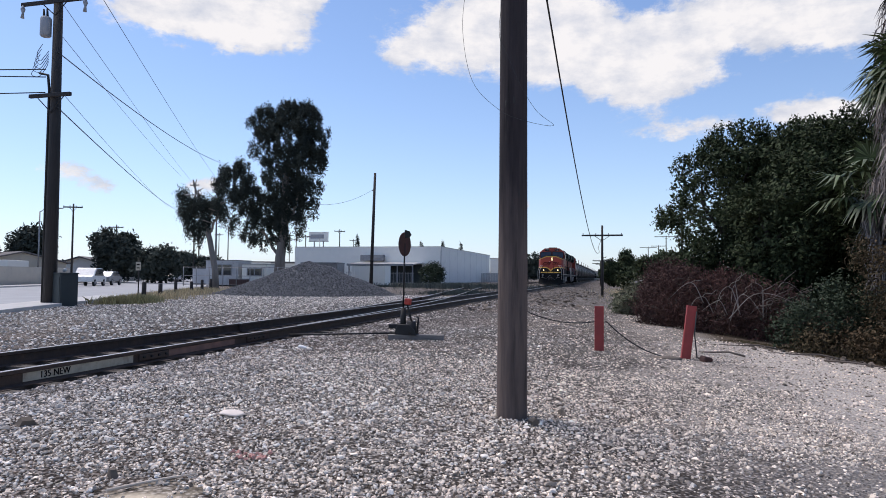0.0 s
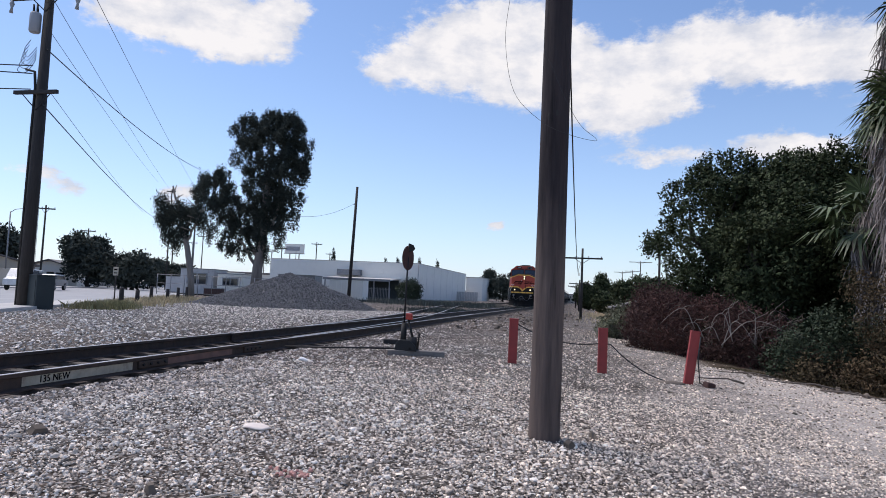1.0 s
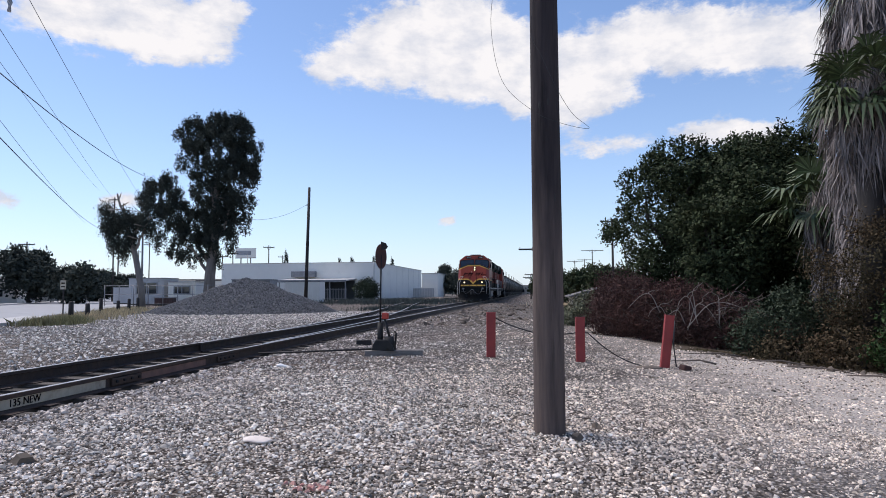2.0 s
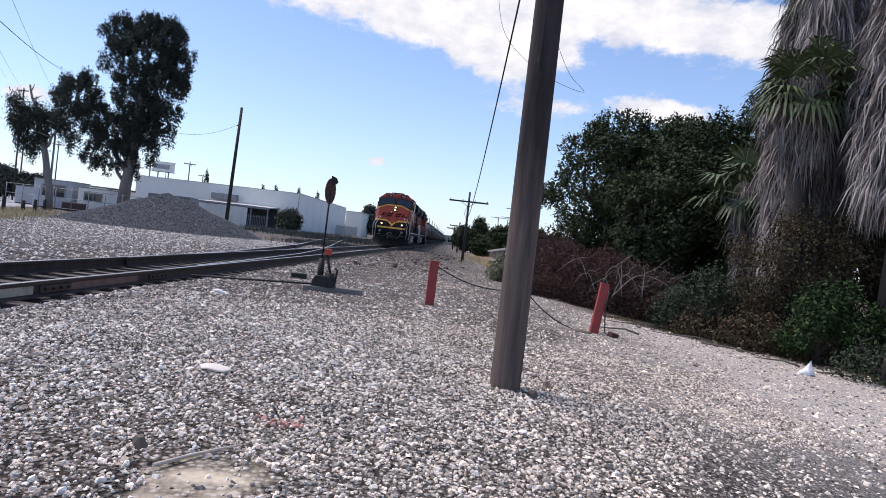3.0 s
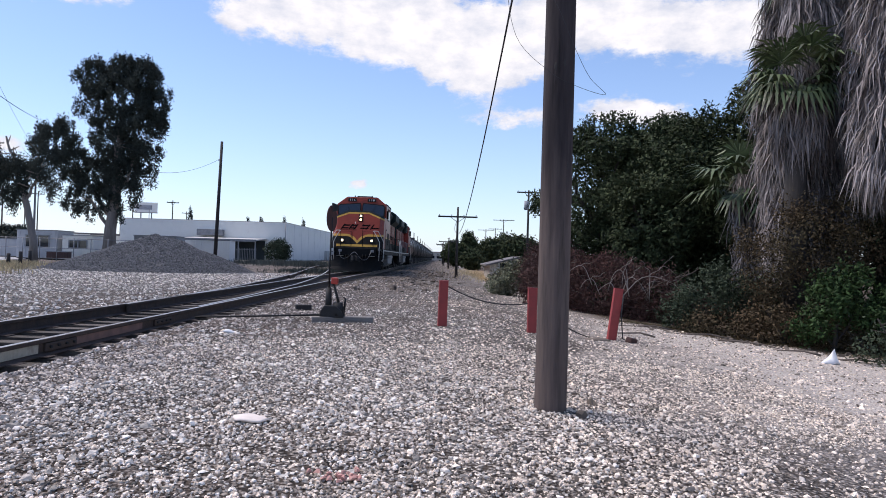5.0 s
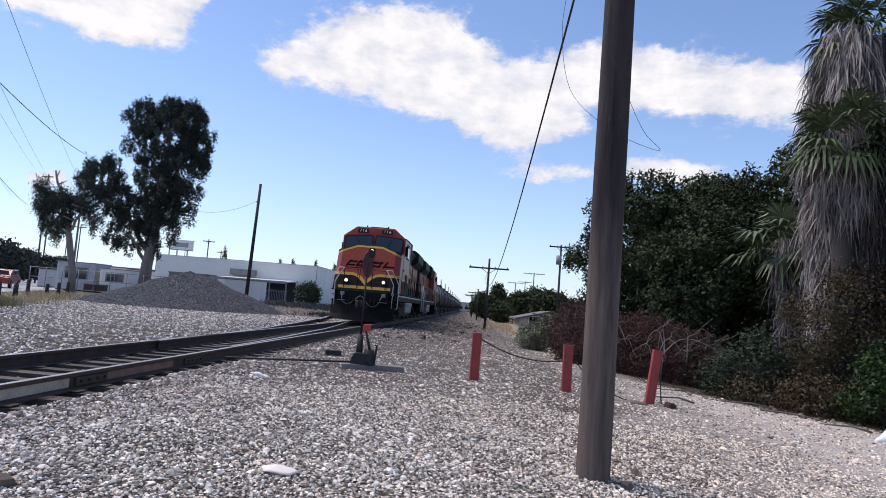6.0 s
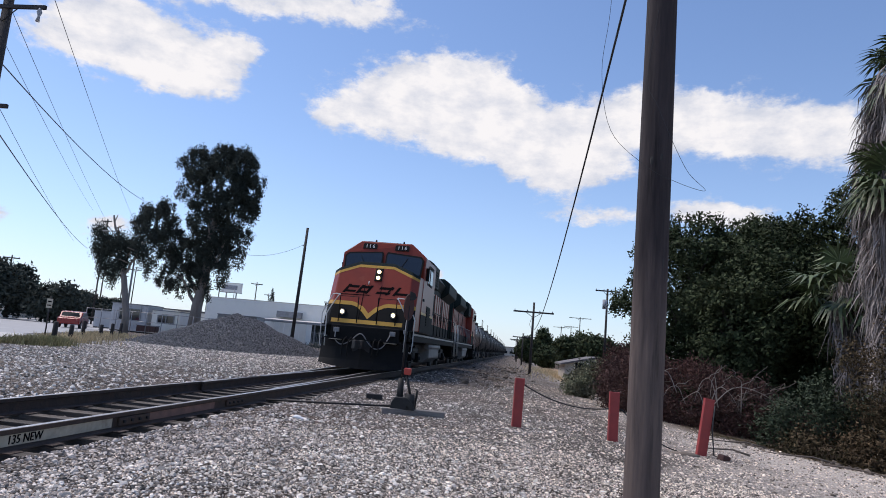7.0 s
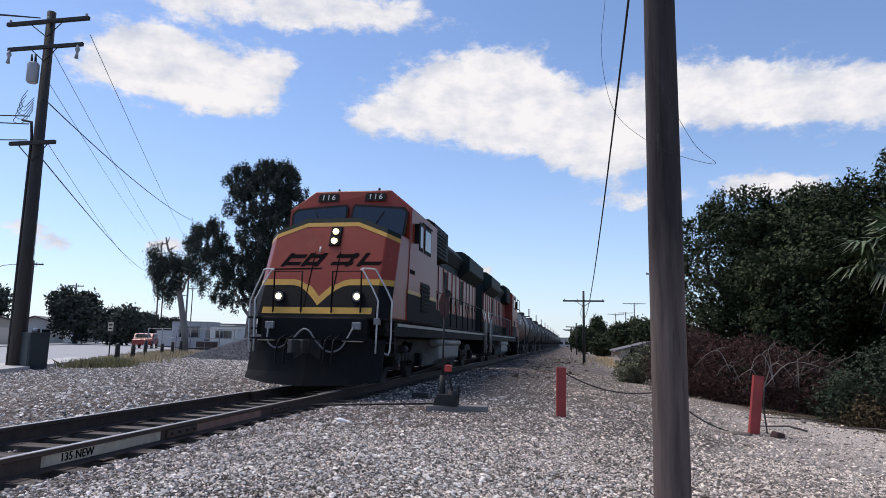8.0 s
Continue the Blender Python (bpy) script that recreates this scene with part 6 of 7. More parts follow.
def house(x, y, w, d, h, rise, rz, wall, label):
    H = thing("house", label, "house", (x, y, gz(x, y) - 0.1), rz, "houses along the street")
    part("wall", Shape().prism([(-w / 2, 0), (w / 2, 0), (w / 2, h), (0, h + rise), (-w / 2, h)], -d / 2, d / 2), wall, H)
    for s in (-1, 1):
        r = Shape().prism([(0, h + rise + 0.02), (s * (w / 2 + 0.4), h - rise * 0.8 / w + 0.02), (s * (w / 2 + 0.4), h - rise * 0.8 / w + 0.16), (0, h + rise + 0.18)], -d / 2 - 0.4, d / 2 + 0.4)
        part("roof", r, ROOF, H)
    for xx in (-w * 0.25, w * 0.2):
        wn = part("window", Shape().box(xx - 0.6, xx + 0.6, -d / 2 - 0.03, -d / 2, 0.95, 2.05), STUCCO, H, "white window frame")
        part("pane", Shape().box(xx - 0.5, xx + 0.5, -d / 2 - 0.04, -d / 2 - 0.03, 1.05, 1.95), GLASS, wn)
    part("door", Shape().box(-0.2, 0.7, -d / 2 - 0.03, -d / 2, 0, 2.0), DARKBARK, H)


house(-68.5, 63, 9, 12, 2.5, 1.1, 65, STUCCO2, "beige bungalow with grey shingle roof across the street")
house(-71, 79, 7, 8, 2.4, 1.1, 25, STUCCO, "small white gabled garage across the street")
house(-80, 92, 9, 10, 2.6, 1.2, 65, STUCCO2, "beige house with grey roof among the trees")
house(5.0, 66, 5.5, 9, 1.7, 0.7, 0, STUCCO2, "low brown-roofed shed behind the shrubs")
ribbon("garden_wall", [street(26, 18.0), street(53, 18.0), street(53, 18.2), street(26, 18.2)], -0.3, 1.7, STUCCO2, "beige block garden wall across the street", "wall")
wl = thing("white_box_trailer", "plain white box trailer parked by the street", "trailer", (-60.5, 56, 0), 25)
part("body", Shape().box(-1.2, 1.2, -2.5, 2.5, 0.5, 2.4), STUCCO, wl, "", 0.05)
for s in (-1, 1):
    part("tyre", Shape().tube([(s * 1.0, 0, 0.25), (s * 1.2, 0, 0.25)], 0.35, 14), TYRE, wl)


def container(x, y, w, d, h, rz, material, label):
    C = thing("equipment_box", label, "container", (x, y, gz(x, y)), rz, "boxes in the yard")
    part("body", Shape().box(-w / 2, w / 2, -d / 2, d / 2, 0.15, h), material, C, "", 0.03)
    part("roof", Shape().box(-w / 2 - 0.05, w / 2 + 0.05, -d / 2 - 0.05, d / 2 + 0.05, h, h + 0.08), METAL, C)
    for k in range(7):
        xx = -w / 2 + w * (k + 0.5) / 7
        part("rib", Shape().box(xx - 0.05, xx + 0.05, -d / 2 - 0.03, -d / 2, 0.2, h - 0.05), material, C)
    part("skid", Shape().box(-w / 2, w / 2, -d / 2 + 0.1, d / 2 - 0.1, -0.1, 0.15), STEEL, C)
    return C


for x, y, w, d, h, rz, m, label in ((-40.9, 66, 3.8, 3.0, 2.75, 3, PALEBOX, "pale grey site cabin with dark window behind the eucalyptus trees"), (-37.1, 66, 2.9, 2.6, 2.35, 3, STUCCO, "white site cabin with dark window in the yard"),
                                 (-31.5, 70, 4.2, 2.6, 2.6, 5, METAL, "pale metal equipment box in the yard"), (-27.2, 74, 4.0, 2.4, 2.4, 4, STUCCO, "white storage box behind the gravel heap"), (-46.5, 72, 4.5, 2.6, 1.9, 10, PALEBOX, "pale grey storage container at the yard fence")):
    box = container(x, y, w, d, h, rz, m, label)
    if "window" in label:
        frame_part = part("window", Shape().box(-w * 0.3, w * 0.32, -d / 2 - 0.05, -d / 2 - 0.03, 1.15, h - 0.4), METAL, box, "grey window frame")
        for q in (-0.26, 0.03):
            part("pane", Shape().box(w * q, w * (q + 0.25), -d / 2 - 0.06, -d / 2 - 0.05, 1.22, h - 0.47), GLASS, frame_part)
container(-37.8, 63, 1.9, 0.8, 0.75, 5, MAROON, "low maroon steel box by the yard fence")
CF = thing("chain_link_fence", "grey pipe-rail yard fence behind the eucalyptus trees", "fence", (0, 0, 0))
for k in range(12):
    x = -42 + 1.5 * k
    part("post", Shape().tube([(x, 59.5, -0.3), (x, 59.5, 1.9)], 0.04, 6), METAL, CF)
for z in (0.1, 1.0, 1.85):
    part("rail", Shape().tube([(-42, 59.5, z), (-25.5, 59.5, z)], 0.025, 6), METAL, CF)


def car(name, label, s, off, paint, tall=1.45, rz=25.0):
    x, y = street(s, off)
    C = thing(name, label, "car", (x, y, -0.085), rz, "cars on the street")
    side = [(-2.2, 0.35), (-2.2, 0.85), (-1.5, 0.98), (-0.9, tall - 0.05), (0.9, tall), (1.7, 1.0), (2.2, 0.92), (2.25, 0.4)]
    part("body", Shape().prism(side, -0.88, 0.88, "x"), CARPAINT[paint], C, "", 0.08)
    for sx2 in (-1, 1):
        part("side_window", Shape().prism([(-1.3, 0.98), (-0.85, tall - 0.12), (0.85, tall - 0.08), (1.45, 1.0)], *sorted((sx2 * 0.88, sx2 * 0.89)), "x"), GLASS, C)
        part("tail_light", Shape().box(*sorted((sx2 * 0.6, sx2 * 0.85)), -2.215, -2.2, 0.65, 0.8), REDPOST, C)
        for yy in (-1.35, 1.4):
            w = part("wheel", Shape().tube([(sx2 * 0.72, yy, 0.33), (sx2 * 0.9, yy, 0.33)], 0.33, 16), TYRE, C)
            part("rim", Shape().tube([(sx2 * 0.9, yy, 0.33), (sx2 * 0.91, yy, 0.33)], 0.2, 12), METAL, w)
    part("rear_window", Shape().prism([(-0.75, 1.02), (0.75, 1.02), (0.65, tall - 0.12), (-0.65, tall - 0.12)], -1.52, -1.50, "y"), GLASS, C)
    return C


CARS = [(car("sport_utility_car", "white sport utility car driving along the street", 41.5, 12.3, "white", 1.75, 205.0), 12.3, 205.0, ((0, 41.5), (2, 24.5), (5, -1), (8, -26))),
        (car("sedan_car", "dark silver sedan following along the street", 47.0, 12.3, "silver", 1.45, 205.0), 12.3, 205.0, ((0, 47.0), (2, 30.5), (5, 6), (8, -18))),
        (car("sedan_car", "white sedan driving down the street", 80.0, 12.3, "white", 1.45, 205.0), 12.3, 205.0, ((0, 80.0), (2, 71), (5, 40), (8, 2))),
        (car("hatchback_car", "dark red hatchback driving away down the street", 45.0, 4.5, "red", 1.5, 25.0), 4.5, 25.0, ((0, -55.0), (3, -8), (5.8, 34), (6.5, 38.3), (8, 45)))]

DIST = [(-62, 128, 12, 9, 3.6), (-80, 150, 16, 10, 4.2), (-98, 150, 12, 10, 3.4), (-58, 170, 18, 9, 4.6), (-110, 120, 14, 8, 3.5), (-48, 180, 12, 9, 3.8), (-4, 330, 10, 8, 4.0), (4, 360, 12, 9, 5.0)]
for x, y, w, d, h in DIST:
    D = thing("distant_building", "pale flat-roofed building far down the street", "building", (x, y, gz(x, y)), 20 if x < -40 else 0, "distant buildings")
    part("wall", Shape().box(-w / 2, w / 2, -d / 2, d / 2, -0.3, h), STUCCO if w > 11 else STUCCO2, D)
    part("roof", Shape().box(-w / 2 - 0.2, w / 2 + 0.2, -d / 2 - 0.2, d / 2 + 0.2, h, h + 0.25), ROOF, D)
    for k in range(4):
        xx = -w / 2 + w * (k + 0.5) / 4
        part("window", Shape().box(xx - 0.7, xx + 0.7, -d / 2 - 0.04, -d / 2, 1.0, 2.2), GLASS, D)

# ---- trees ----


def limb(sh, a, b, r0, r1, rnd, n=6, wob=0.12):
    a, b = Vector(a), Vector(b)
    L = (b - a).length
    pts = [a.lerp(b, k / n) + Vector((rnd.uniform(-1, 1), rnd.uniform(-1, 1), rnd.uniform(-0.5, 0.5))) * wob * L * 0.3 * (0 < k < n) for k in range(n + 1)]
    sh.tube(pts, [r0 + (r1 - r0) * k / n for k in range(n + 1)], 9)
    return pts


def tufted(rnd, lobes, n):
    """Small leaf tufts sitting on the outside of the larger crown lobes."""
    out = []
    for x, y, z, a, b, c in lobes:
        if a < 0.9:
            continue
        for _ in range(n):
            t, e = rnd.uniform(0, 6.28), rnd.uniform(-1.2, 1.5)
            k = rnd.uniform(0.22, 0.38) * min(a, 1.8)
            out.append((x + a * 0.92 * math.cos(t) * math.cos(e), y + b * 0.92 * math.sin(t) * math.cos(e), z + c * 0.92 * math.sin(e), k, k, k * 0.8))
    return out


def tree(label, at, trunk, limbs, lobes, clumps, per, size, leaf, bark, seed, droop=0.3, spread=0.45, blade=(1.0, 0.42), name="tree", group="", tufts=0):
    """trunk: points with radii; limbs: (from, to, r0, r1); lobes: crown ellipsoids, all from the foot."""
    T = thing(name, label, "tree", (at[0], at[1], gz(at[0], at[1]) if len(at) < 3 else at[2]), 0, group)
    rnd = random.Random(seed)
    part("trunk", Shape().tube([p for p, r in trunk], [r for p, r in trunk], 14), bark, T)
    for a, b, r0, r1 in limbs:
        sh = Shape()
        pts = limb(sh, a, b, r0, r1, rnd)
        for k in (2, 3, 4, 5):
            q = pts[k] + Vector((rnd.uniform(-1, 1), rnd.uniform(-1, 1), rnd.uniform(0.1, 1))).normalized() * (b[2] - a[2]) * 0.35
            limb(sh, pts[k], q, r1 * 1.2, r1 * 0.4, rnd, 4)
        part("limb", sh, bark, T)
    rng = np.random.default_rng(seed)
    if tufts:
        lobes = [(l[0], l[1], l[2], l[3] * 0.86, l[4] * 0.86, l[5] * 0.86) for l in lobes] + tufted(rnd, lobes, tufts)
    c, way = lobes_clumps(rng, lobes, clumps, True)
    v, f = leaf_cloud(rng, c, spread, per, size, droop, blade, way)
    part("crown", array_mesh("crown", v, f, leaf), leaf, T)
    return T


tree("tall dark eucalyptus with drooping crown and pale trunk", (-32.7, 62), [((0.0, 0, -0.3), 0.62), ((0.1, 0, 3), 0.5), ((0.5, 0, 6), 0.42), ((0.6, 0, 10), 0.3), ((0.9, 0, 15), 0.12)],
     [((0.2, 0, 4), (-3.6, 0.3, 9), 0.25, 0.08), ((0.4, 0, 6), (3.2, 0, 11), 0.22, 0.08), ((0.6, 0, 9), (-0.8, 0.5, 14), 0.2, 0.06), ((0.1, 0, 3), (-1.8, -0.5, 6), 0.2, 0.06)],
     [(1.12 * a, b, 1.065 * c, 1.1 * d, e, 1.06 * f) for a, b, c, d, e, f in
      [(0.5, 0, 14.1, 3.2, 2.8, 3.0), (2.4, 0, 11.8, 2.4, 2.2, 2.4), (-1.3, 0, 15.8, 1.6, 1.6, 1.6), (0.9, 0, 16.3, 1.5, 1.5, 1.2), (2.5, 0, 15.8, 1.6, 1.6, 1.5), (3.4, 0, 13.4, 1.3, 1.3, 1.5), (0.4, 0, 10.0, 2.5, 2.2, 2.0), (-4.7, 0, 10.2, 2.0, 1.8, 1.5), (-3.4, 0, 8.3, 1.9, 1.6, 1.5),
      (-1.0, 0, 7.4, 1.7, 1.5, 1.6), (1.2, 0, 7.6, 1.2, 1.1, 1.4), (2.6, 0, 8.6, 1.0, 1.0, 1.5), (-2.7, 0, 5.5, 1.1, 1.0, 1.5), (-0.4, 0, 5.2, 0.9, 0.9, 1.4), (2.0, 0, 5.9, 0.8, 0.8, 1.5), (3.3, 0, 7.4, 0.6, 0.6, 1.0), (-4.6, 0, 6.0, 0.6, 0.6, 1.3), (0.9, 0, 4.2, 0.5, 0.5, 1.0), (0.4, -0.6, 6.4, 1.0, 0.8, 1.5), (3.7, 0, 9.4, 0.8, 0.8, 0.6), (-1.6, 0, 4.3, 0.5, 0.5, 0.9)]
     + [(0.6 + 3.1 * math.cos(a) * q, 0.4 * math.sin(a * 5), 13.8 + 3.4 * math.sin(a) * q, 0.8, 0.8, 0.7) for a, q in ((0.2, 1.1), (0.7, 1.08), (1.2, 1.0), (1.7, 1.04), (2.2, 1.1), (2.8, 1.02), (-0.3, 1.12), (3.3, 1.05), (-0.7, 1.1))] + [(-5.6, 0, 11.0, 0.8, 0.7, 0.6), (-6.2, 0, 9.6, 0.7, 0.6, 0.8), (-4.2, 0, 11.6, 0.9, 0.7, 0.5)]],
     2600, 34, 0.24, EUCA, BARK, 31, 1.0, (0.13, 0.13, 0.26), (1.0, 0.4), "eucalyptus_tree", "eucalyptus trees", 11)
tree("smaller eucalyptus with leaning bare trunk and ragged tufts", (-32.3, 50), [((0.2, 0, -0.3), 0.3), ((0.1, 0, 1.6), 0.26), ((-0.5, 0, 4.3), 0.22), ((-1.3, 0, 6.6), 0.14)],
     [((-0.6, 0, 4.6), (0.9, 0, 7.4), 0.12, 0.05), ((-1.1, 0, 6.2), (-2.2, 0, 9.3), 0.14, 0.06), ((-1.2, 0, 6.0), (-3.0, 0, 6.4), 0.1, 0.04), ((-0.9, 0, 5.4), (0.6, 0.2, 8.6), 0.1, 0.03), ((-1.2, 0, 6.4), (-3.2, 0, 8.4), 0.1, 0.03)],
     [(-2.7, 0, 6.7, 0.8, 0.8, 0.7), (-1.4, 0, 7.0, 0.9, 0.8, 0.55), (0.2, 0, 6.9, 0.6, 0.6, 0.6), (-2.3, 0, 5.5, 0.45, 0.5, 0.9), (-0.9, 0, 5.7, 0.5, 0.5, 0.9), (0.9, 0, 6.3, 0.4, 0.4, 0.6), (-1.6, 0, 4.7, 0.35, 0.35, 0.7), (-3.2, 0, 7.9, 0.5, 0.5, 0.35), (0.6, 0, 8.2, 0.4, 0.4, 0.3)],
     420, 30, 0.21, EUCA, BARK, 32, 1.3, (0.17, 0.17, 0.34), (1.0, 0.32), "eucalyptus_tree", "eucalyptus trees")
FARTREES = [(-63, 75, 3.3, 7.2), (-56.4, 75, 3.4, 4.6), (-68, 95, 3.0, 5.6), (-64.5, 97, 2.6, 4.4), (-71, 98, 3.2, 5.0), (-68, 66, 2.6, 6.4), (-70, 60, 4.0, 4.6), (-80, 66, 5.0, 5.5),
            (-21, 172, 4.5, 6.6), (-17, 176, 4.0, 5.4), (-26, 178, 2.2, 8.8), (-13, 182, 3.5, 4.6),
            (0.4, 132, 2.4, 5.0), (3.2, 132, 1.8, 6.9), (5.8, 104, 2.6, 5.2), (8.6, 96, 3.0, 5.4), (2.6, 112, 1.9, 3.6), (0.2, 150, 3.0, 4.6), (12, 120, 5, 7)]
for k, (x, y, r, h) in enumerate(FARTREES):
    rnd = random.Random(100 + k)
    lb = [(rnd.uniform(-0.5, 0.5) * r, rnd.uniform(-0.4, 0.4) * r, h * rnd.uniform(0.35, 0.82), r * rnd.uniform(0.45, 0.75), r * rnd.uniform(0.45, 0.75), h * rnd.uniform(0.18, 0.3)) for _ in range(6)] + [(0, 0, h * 0.45, r * 0.85, r * 0.85, h * 0.38)]
    tree("distant dark green rounded tree", (x, y), [((0, 0, -0.3), 0.25), ((0.1, 0, h * 0.5), 0.15), ((0, 0, h * 0.8), 0.05)], [((0, 0, h * 0.3), (r * 0.5, 0, h * 0.7), 0.1, 0.04)], lb, 420, 18, 0.5, FICUS if x > -5 else FARLEAF, DARKBARK, 200 + k, 0.2, (0.35, 0.35, 0.3), (1, 0.5), "tree", "distant trees")
for k, (x, y, z0, h) in enumerate(((-63.0, 160, 0, 11.9), (-49.2, 160, 0, 9.4), (-46.0, 160, 0, 10.0), (-40.5, 160, 0, 10.1), (-35.9, 160, 0, 9.6))):
    tree("slim dark cypress behind the warehouse roof", (x, y), [((0, 0, -0.3), 0.15), ((0, 0, h * 0.9), 0.04)], [], [(0, 0, h * 0.55, 0.6, 0.6, h * 0.45)], 160, 14, 0.3, EUCA, DARKBARK, 300 + k, -0.6, (0.12, 0.12, 0.3), (1, 0.4), "cypress_tree", "cypress trees")
tree("round dark shrub before the warehouse wall", (-25.0, 93), [((0, 0, -0.2), 0.15), ((0.1, 0, 1.4), 0.08)], [], [(0, 0, 1.5, 1.9, 1.7, 1.4), (0.3, 0, 2.3, 1.1, 1.0, 0.9)], 240, 18, 0.28, SHRUB, DARKBARK, 41, 0, 0.22, (1, 0.4), "shrub")


def treeline():
    rng = np.random.default_rng(77)
    n = 2600
    a = rng.uniform(-1.4, 1.2, n)
    d = rng.uniform(300, 520, n)
    c = np.stack([d * np.sin(a), d * np.cos(a), rng.uniform(-1, 1, n) ** 2 * 5.0 * (0.6 + 0.4 * np.sin(a * 23))], 1)
    keep = ~((np.abs(c[:, 0] - CX) < 14))
    v, f = leaf_cloud(rng, c[keep], (2.2, 2.2, 0.9), 10, 2.2, 0, (1, 0.7))
    tagged(part("far_woods", array_mesh("far_woods", v, f, FAR), FAR), "hazy low line of distant trees on the horizon", "woods", kind="stuff")


treeline()
# dark trees beside the yard
BIG = [((5.4, 30.5), 2.85, 7.6, 51), ((7.6, 28.8), 3.0, 8.3, 52), ((10.4, 27.0), 3.2, 9.1, 53), ((6.2, 25.6), 2.2, 5.6, 54), ((13.5, 24.5), 3.6, 9.2, 55), ((9.6, 23.2), 2.2, 5.6, 57), ((8.6, 34), 3.5, 8.0, 58), ((17, 20), 4.0, 8.5, 59)]
for (x, y), r, h, seed in BIG:
    h *= {51: 1.04, 52: 0.93, 54: 1.05}.get(seed, 0.97)
    rnd = random.Random(seed)
    lb = [(0, 0, h * 0.55, r * 1.0, r * 0.95, h * 0.42), (0, 0, h * 0.25, r * 1.0, r * 0.9, h * 0.28), (0, 0, h * 0.5, r * 0.7, r * 0.7, h * 0.36)]
    for _ in range(34):
        a, e, q = rnd.uniform(0, 6.28), rnd.uniform(-0.2, 1.5), rnd.uniform(0.92, 1.1)
        k = rnd.uniform(0.16, 0.30)
        lb.append((math.cos(a) * math.cos(e) * r * q, math.sin(a) * math.cos(e) * r * q, h * (0.55 + 0.42 * math.sin(e) * q), r * k, r * k, r * k * 0.75))
    for _ in range(11):
        a, q = rnd.uniform(0, 6.28), rnd.uniform(0.35, 0.85)
        lb.append((math.cos(a) * r * q, math.sin(a) * r * q, h * rnd.uniform(0.25, 0.92), r * rnd.uniform(0.22, 0.42), r * rnd.uniform(0.22, 0.42), h * rnd.uniform(0.08, 0.14)))
    tree("dense dark green broadleaf tree at the yard edge", (x, y), [((0, 0, -0.3), 0.25), ((0.1, 0.1, h * 0.4), 0.17), ((0, 0, h * 0.75), 0.06)],
         [((0, 0, h * 0.25), (r * 0.6, -r * 0.3, h * 0.75), 0.12, 0.05), ((0, 0, h * 0.2), (-r * 0.6, -r * 0.2, h * 0.7), 0.12, 0.05), ((0, 0, h * 0.3), (0, -r * 0.5, h * 0.8), 0.1, 0.04)],
         lb, 2300, 21, 0.145, FICUS, DARKBARK, seed, 0.25, 0.11, (1, 0.55), "broadleaf_tree", "trees at the yard edge")


def fan_leaf(sh, base, direction, length, width, rnd, droop):
    """One fan palm leaf: a stalk and a spread of pointed blades."""
    base, d = Vector(base), Vector(direction).normalized()
    side = d.cross(Vector((0, 0, 1)))
    side = side.normalized() if side.length > 0.05 else Vector((1, 0, 0))
    hub = base + d * length * 0.5 - Vector((0, 0, droop * length * 0.12))
    v, f = [], []
    v += [base + side * 0.015, base - side * 0.015, hub - side * 0.01, hub + side * 0.01]
    f.append((0, 1, 2, 3))
    n = 17
    nrm = side.cross(d)
    for k in range(n):
        a = radians(-115 + 230 * k / (n - 1))
        dd = (d * math.cos(a) + side * math.sin(a)).normalized()
        L = length * 0.55 * (0.75 + 0.25 * math.cos(a)) * rnd.uniform(0.85, 1.1)
        w = nrm.cross(dd).normalized() * width * 0.5
        fold = nrm * rnd.uniform(-0.03, 0.03)
        mid, tip = hub + dd * L * 0.55 + fold, hub + dd * L - Vector((0, 0, droop * L * rnd.uniform(0.25, 0.6)))
        o = len(v)
        v += [hub, mid + w, tip, mid - w]
        f.append((o, o + 1, o + 2, o + 3))
    sh.add(v, f)


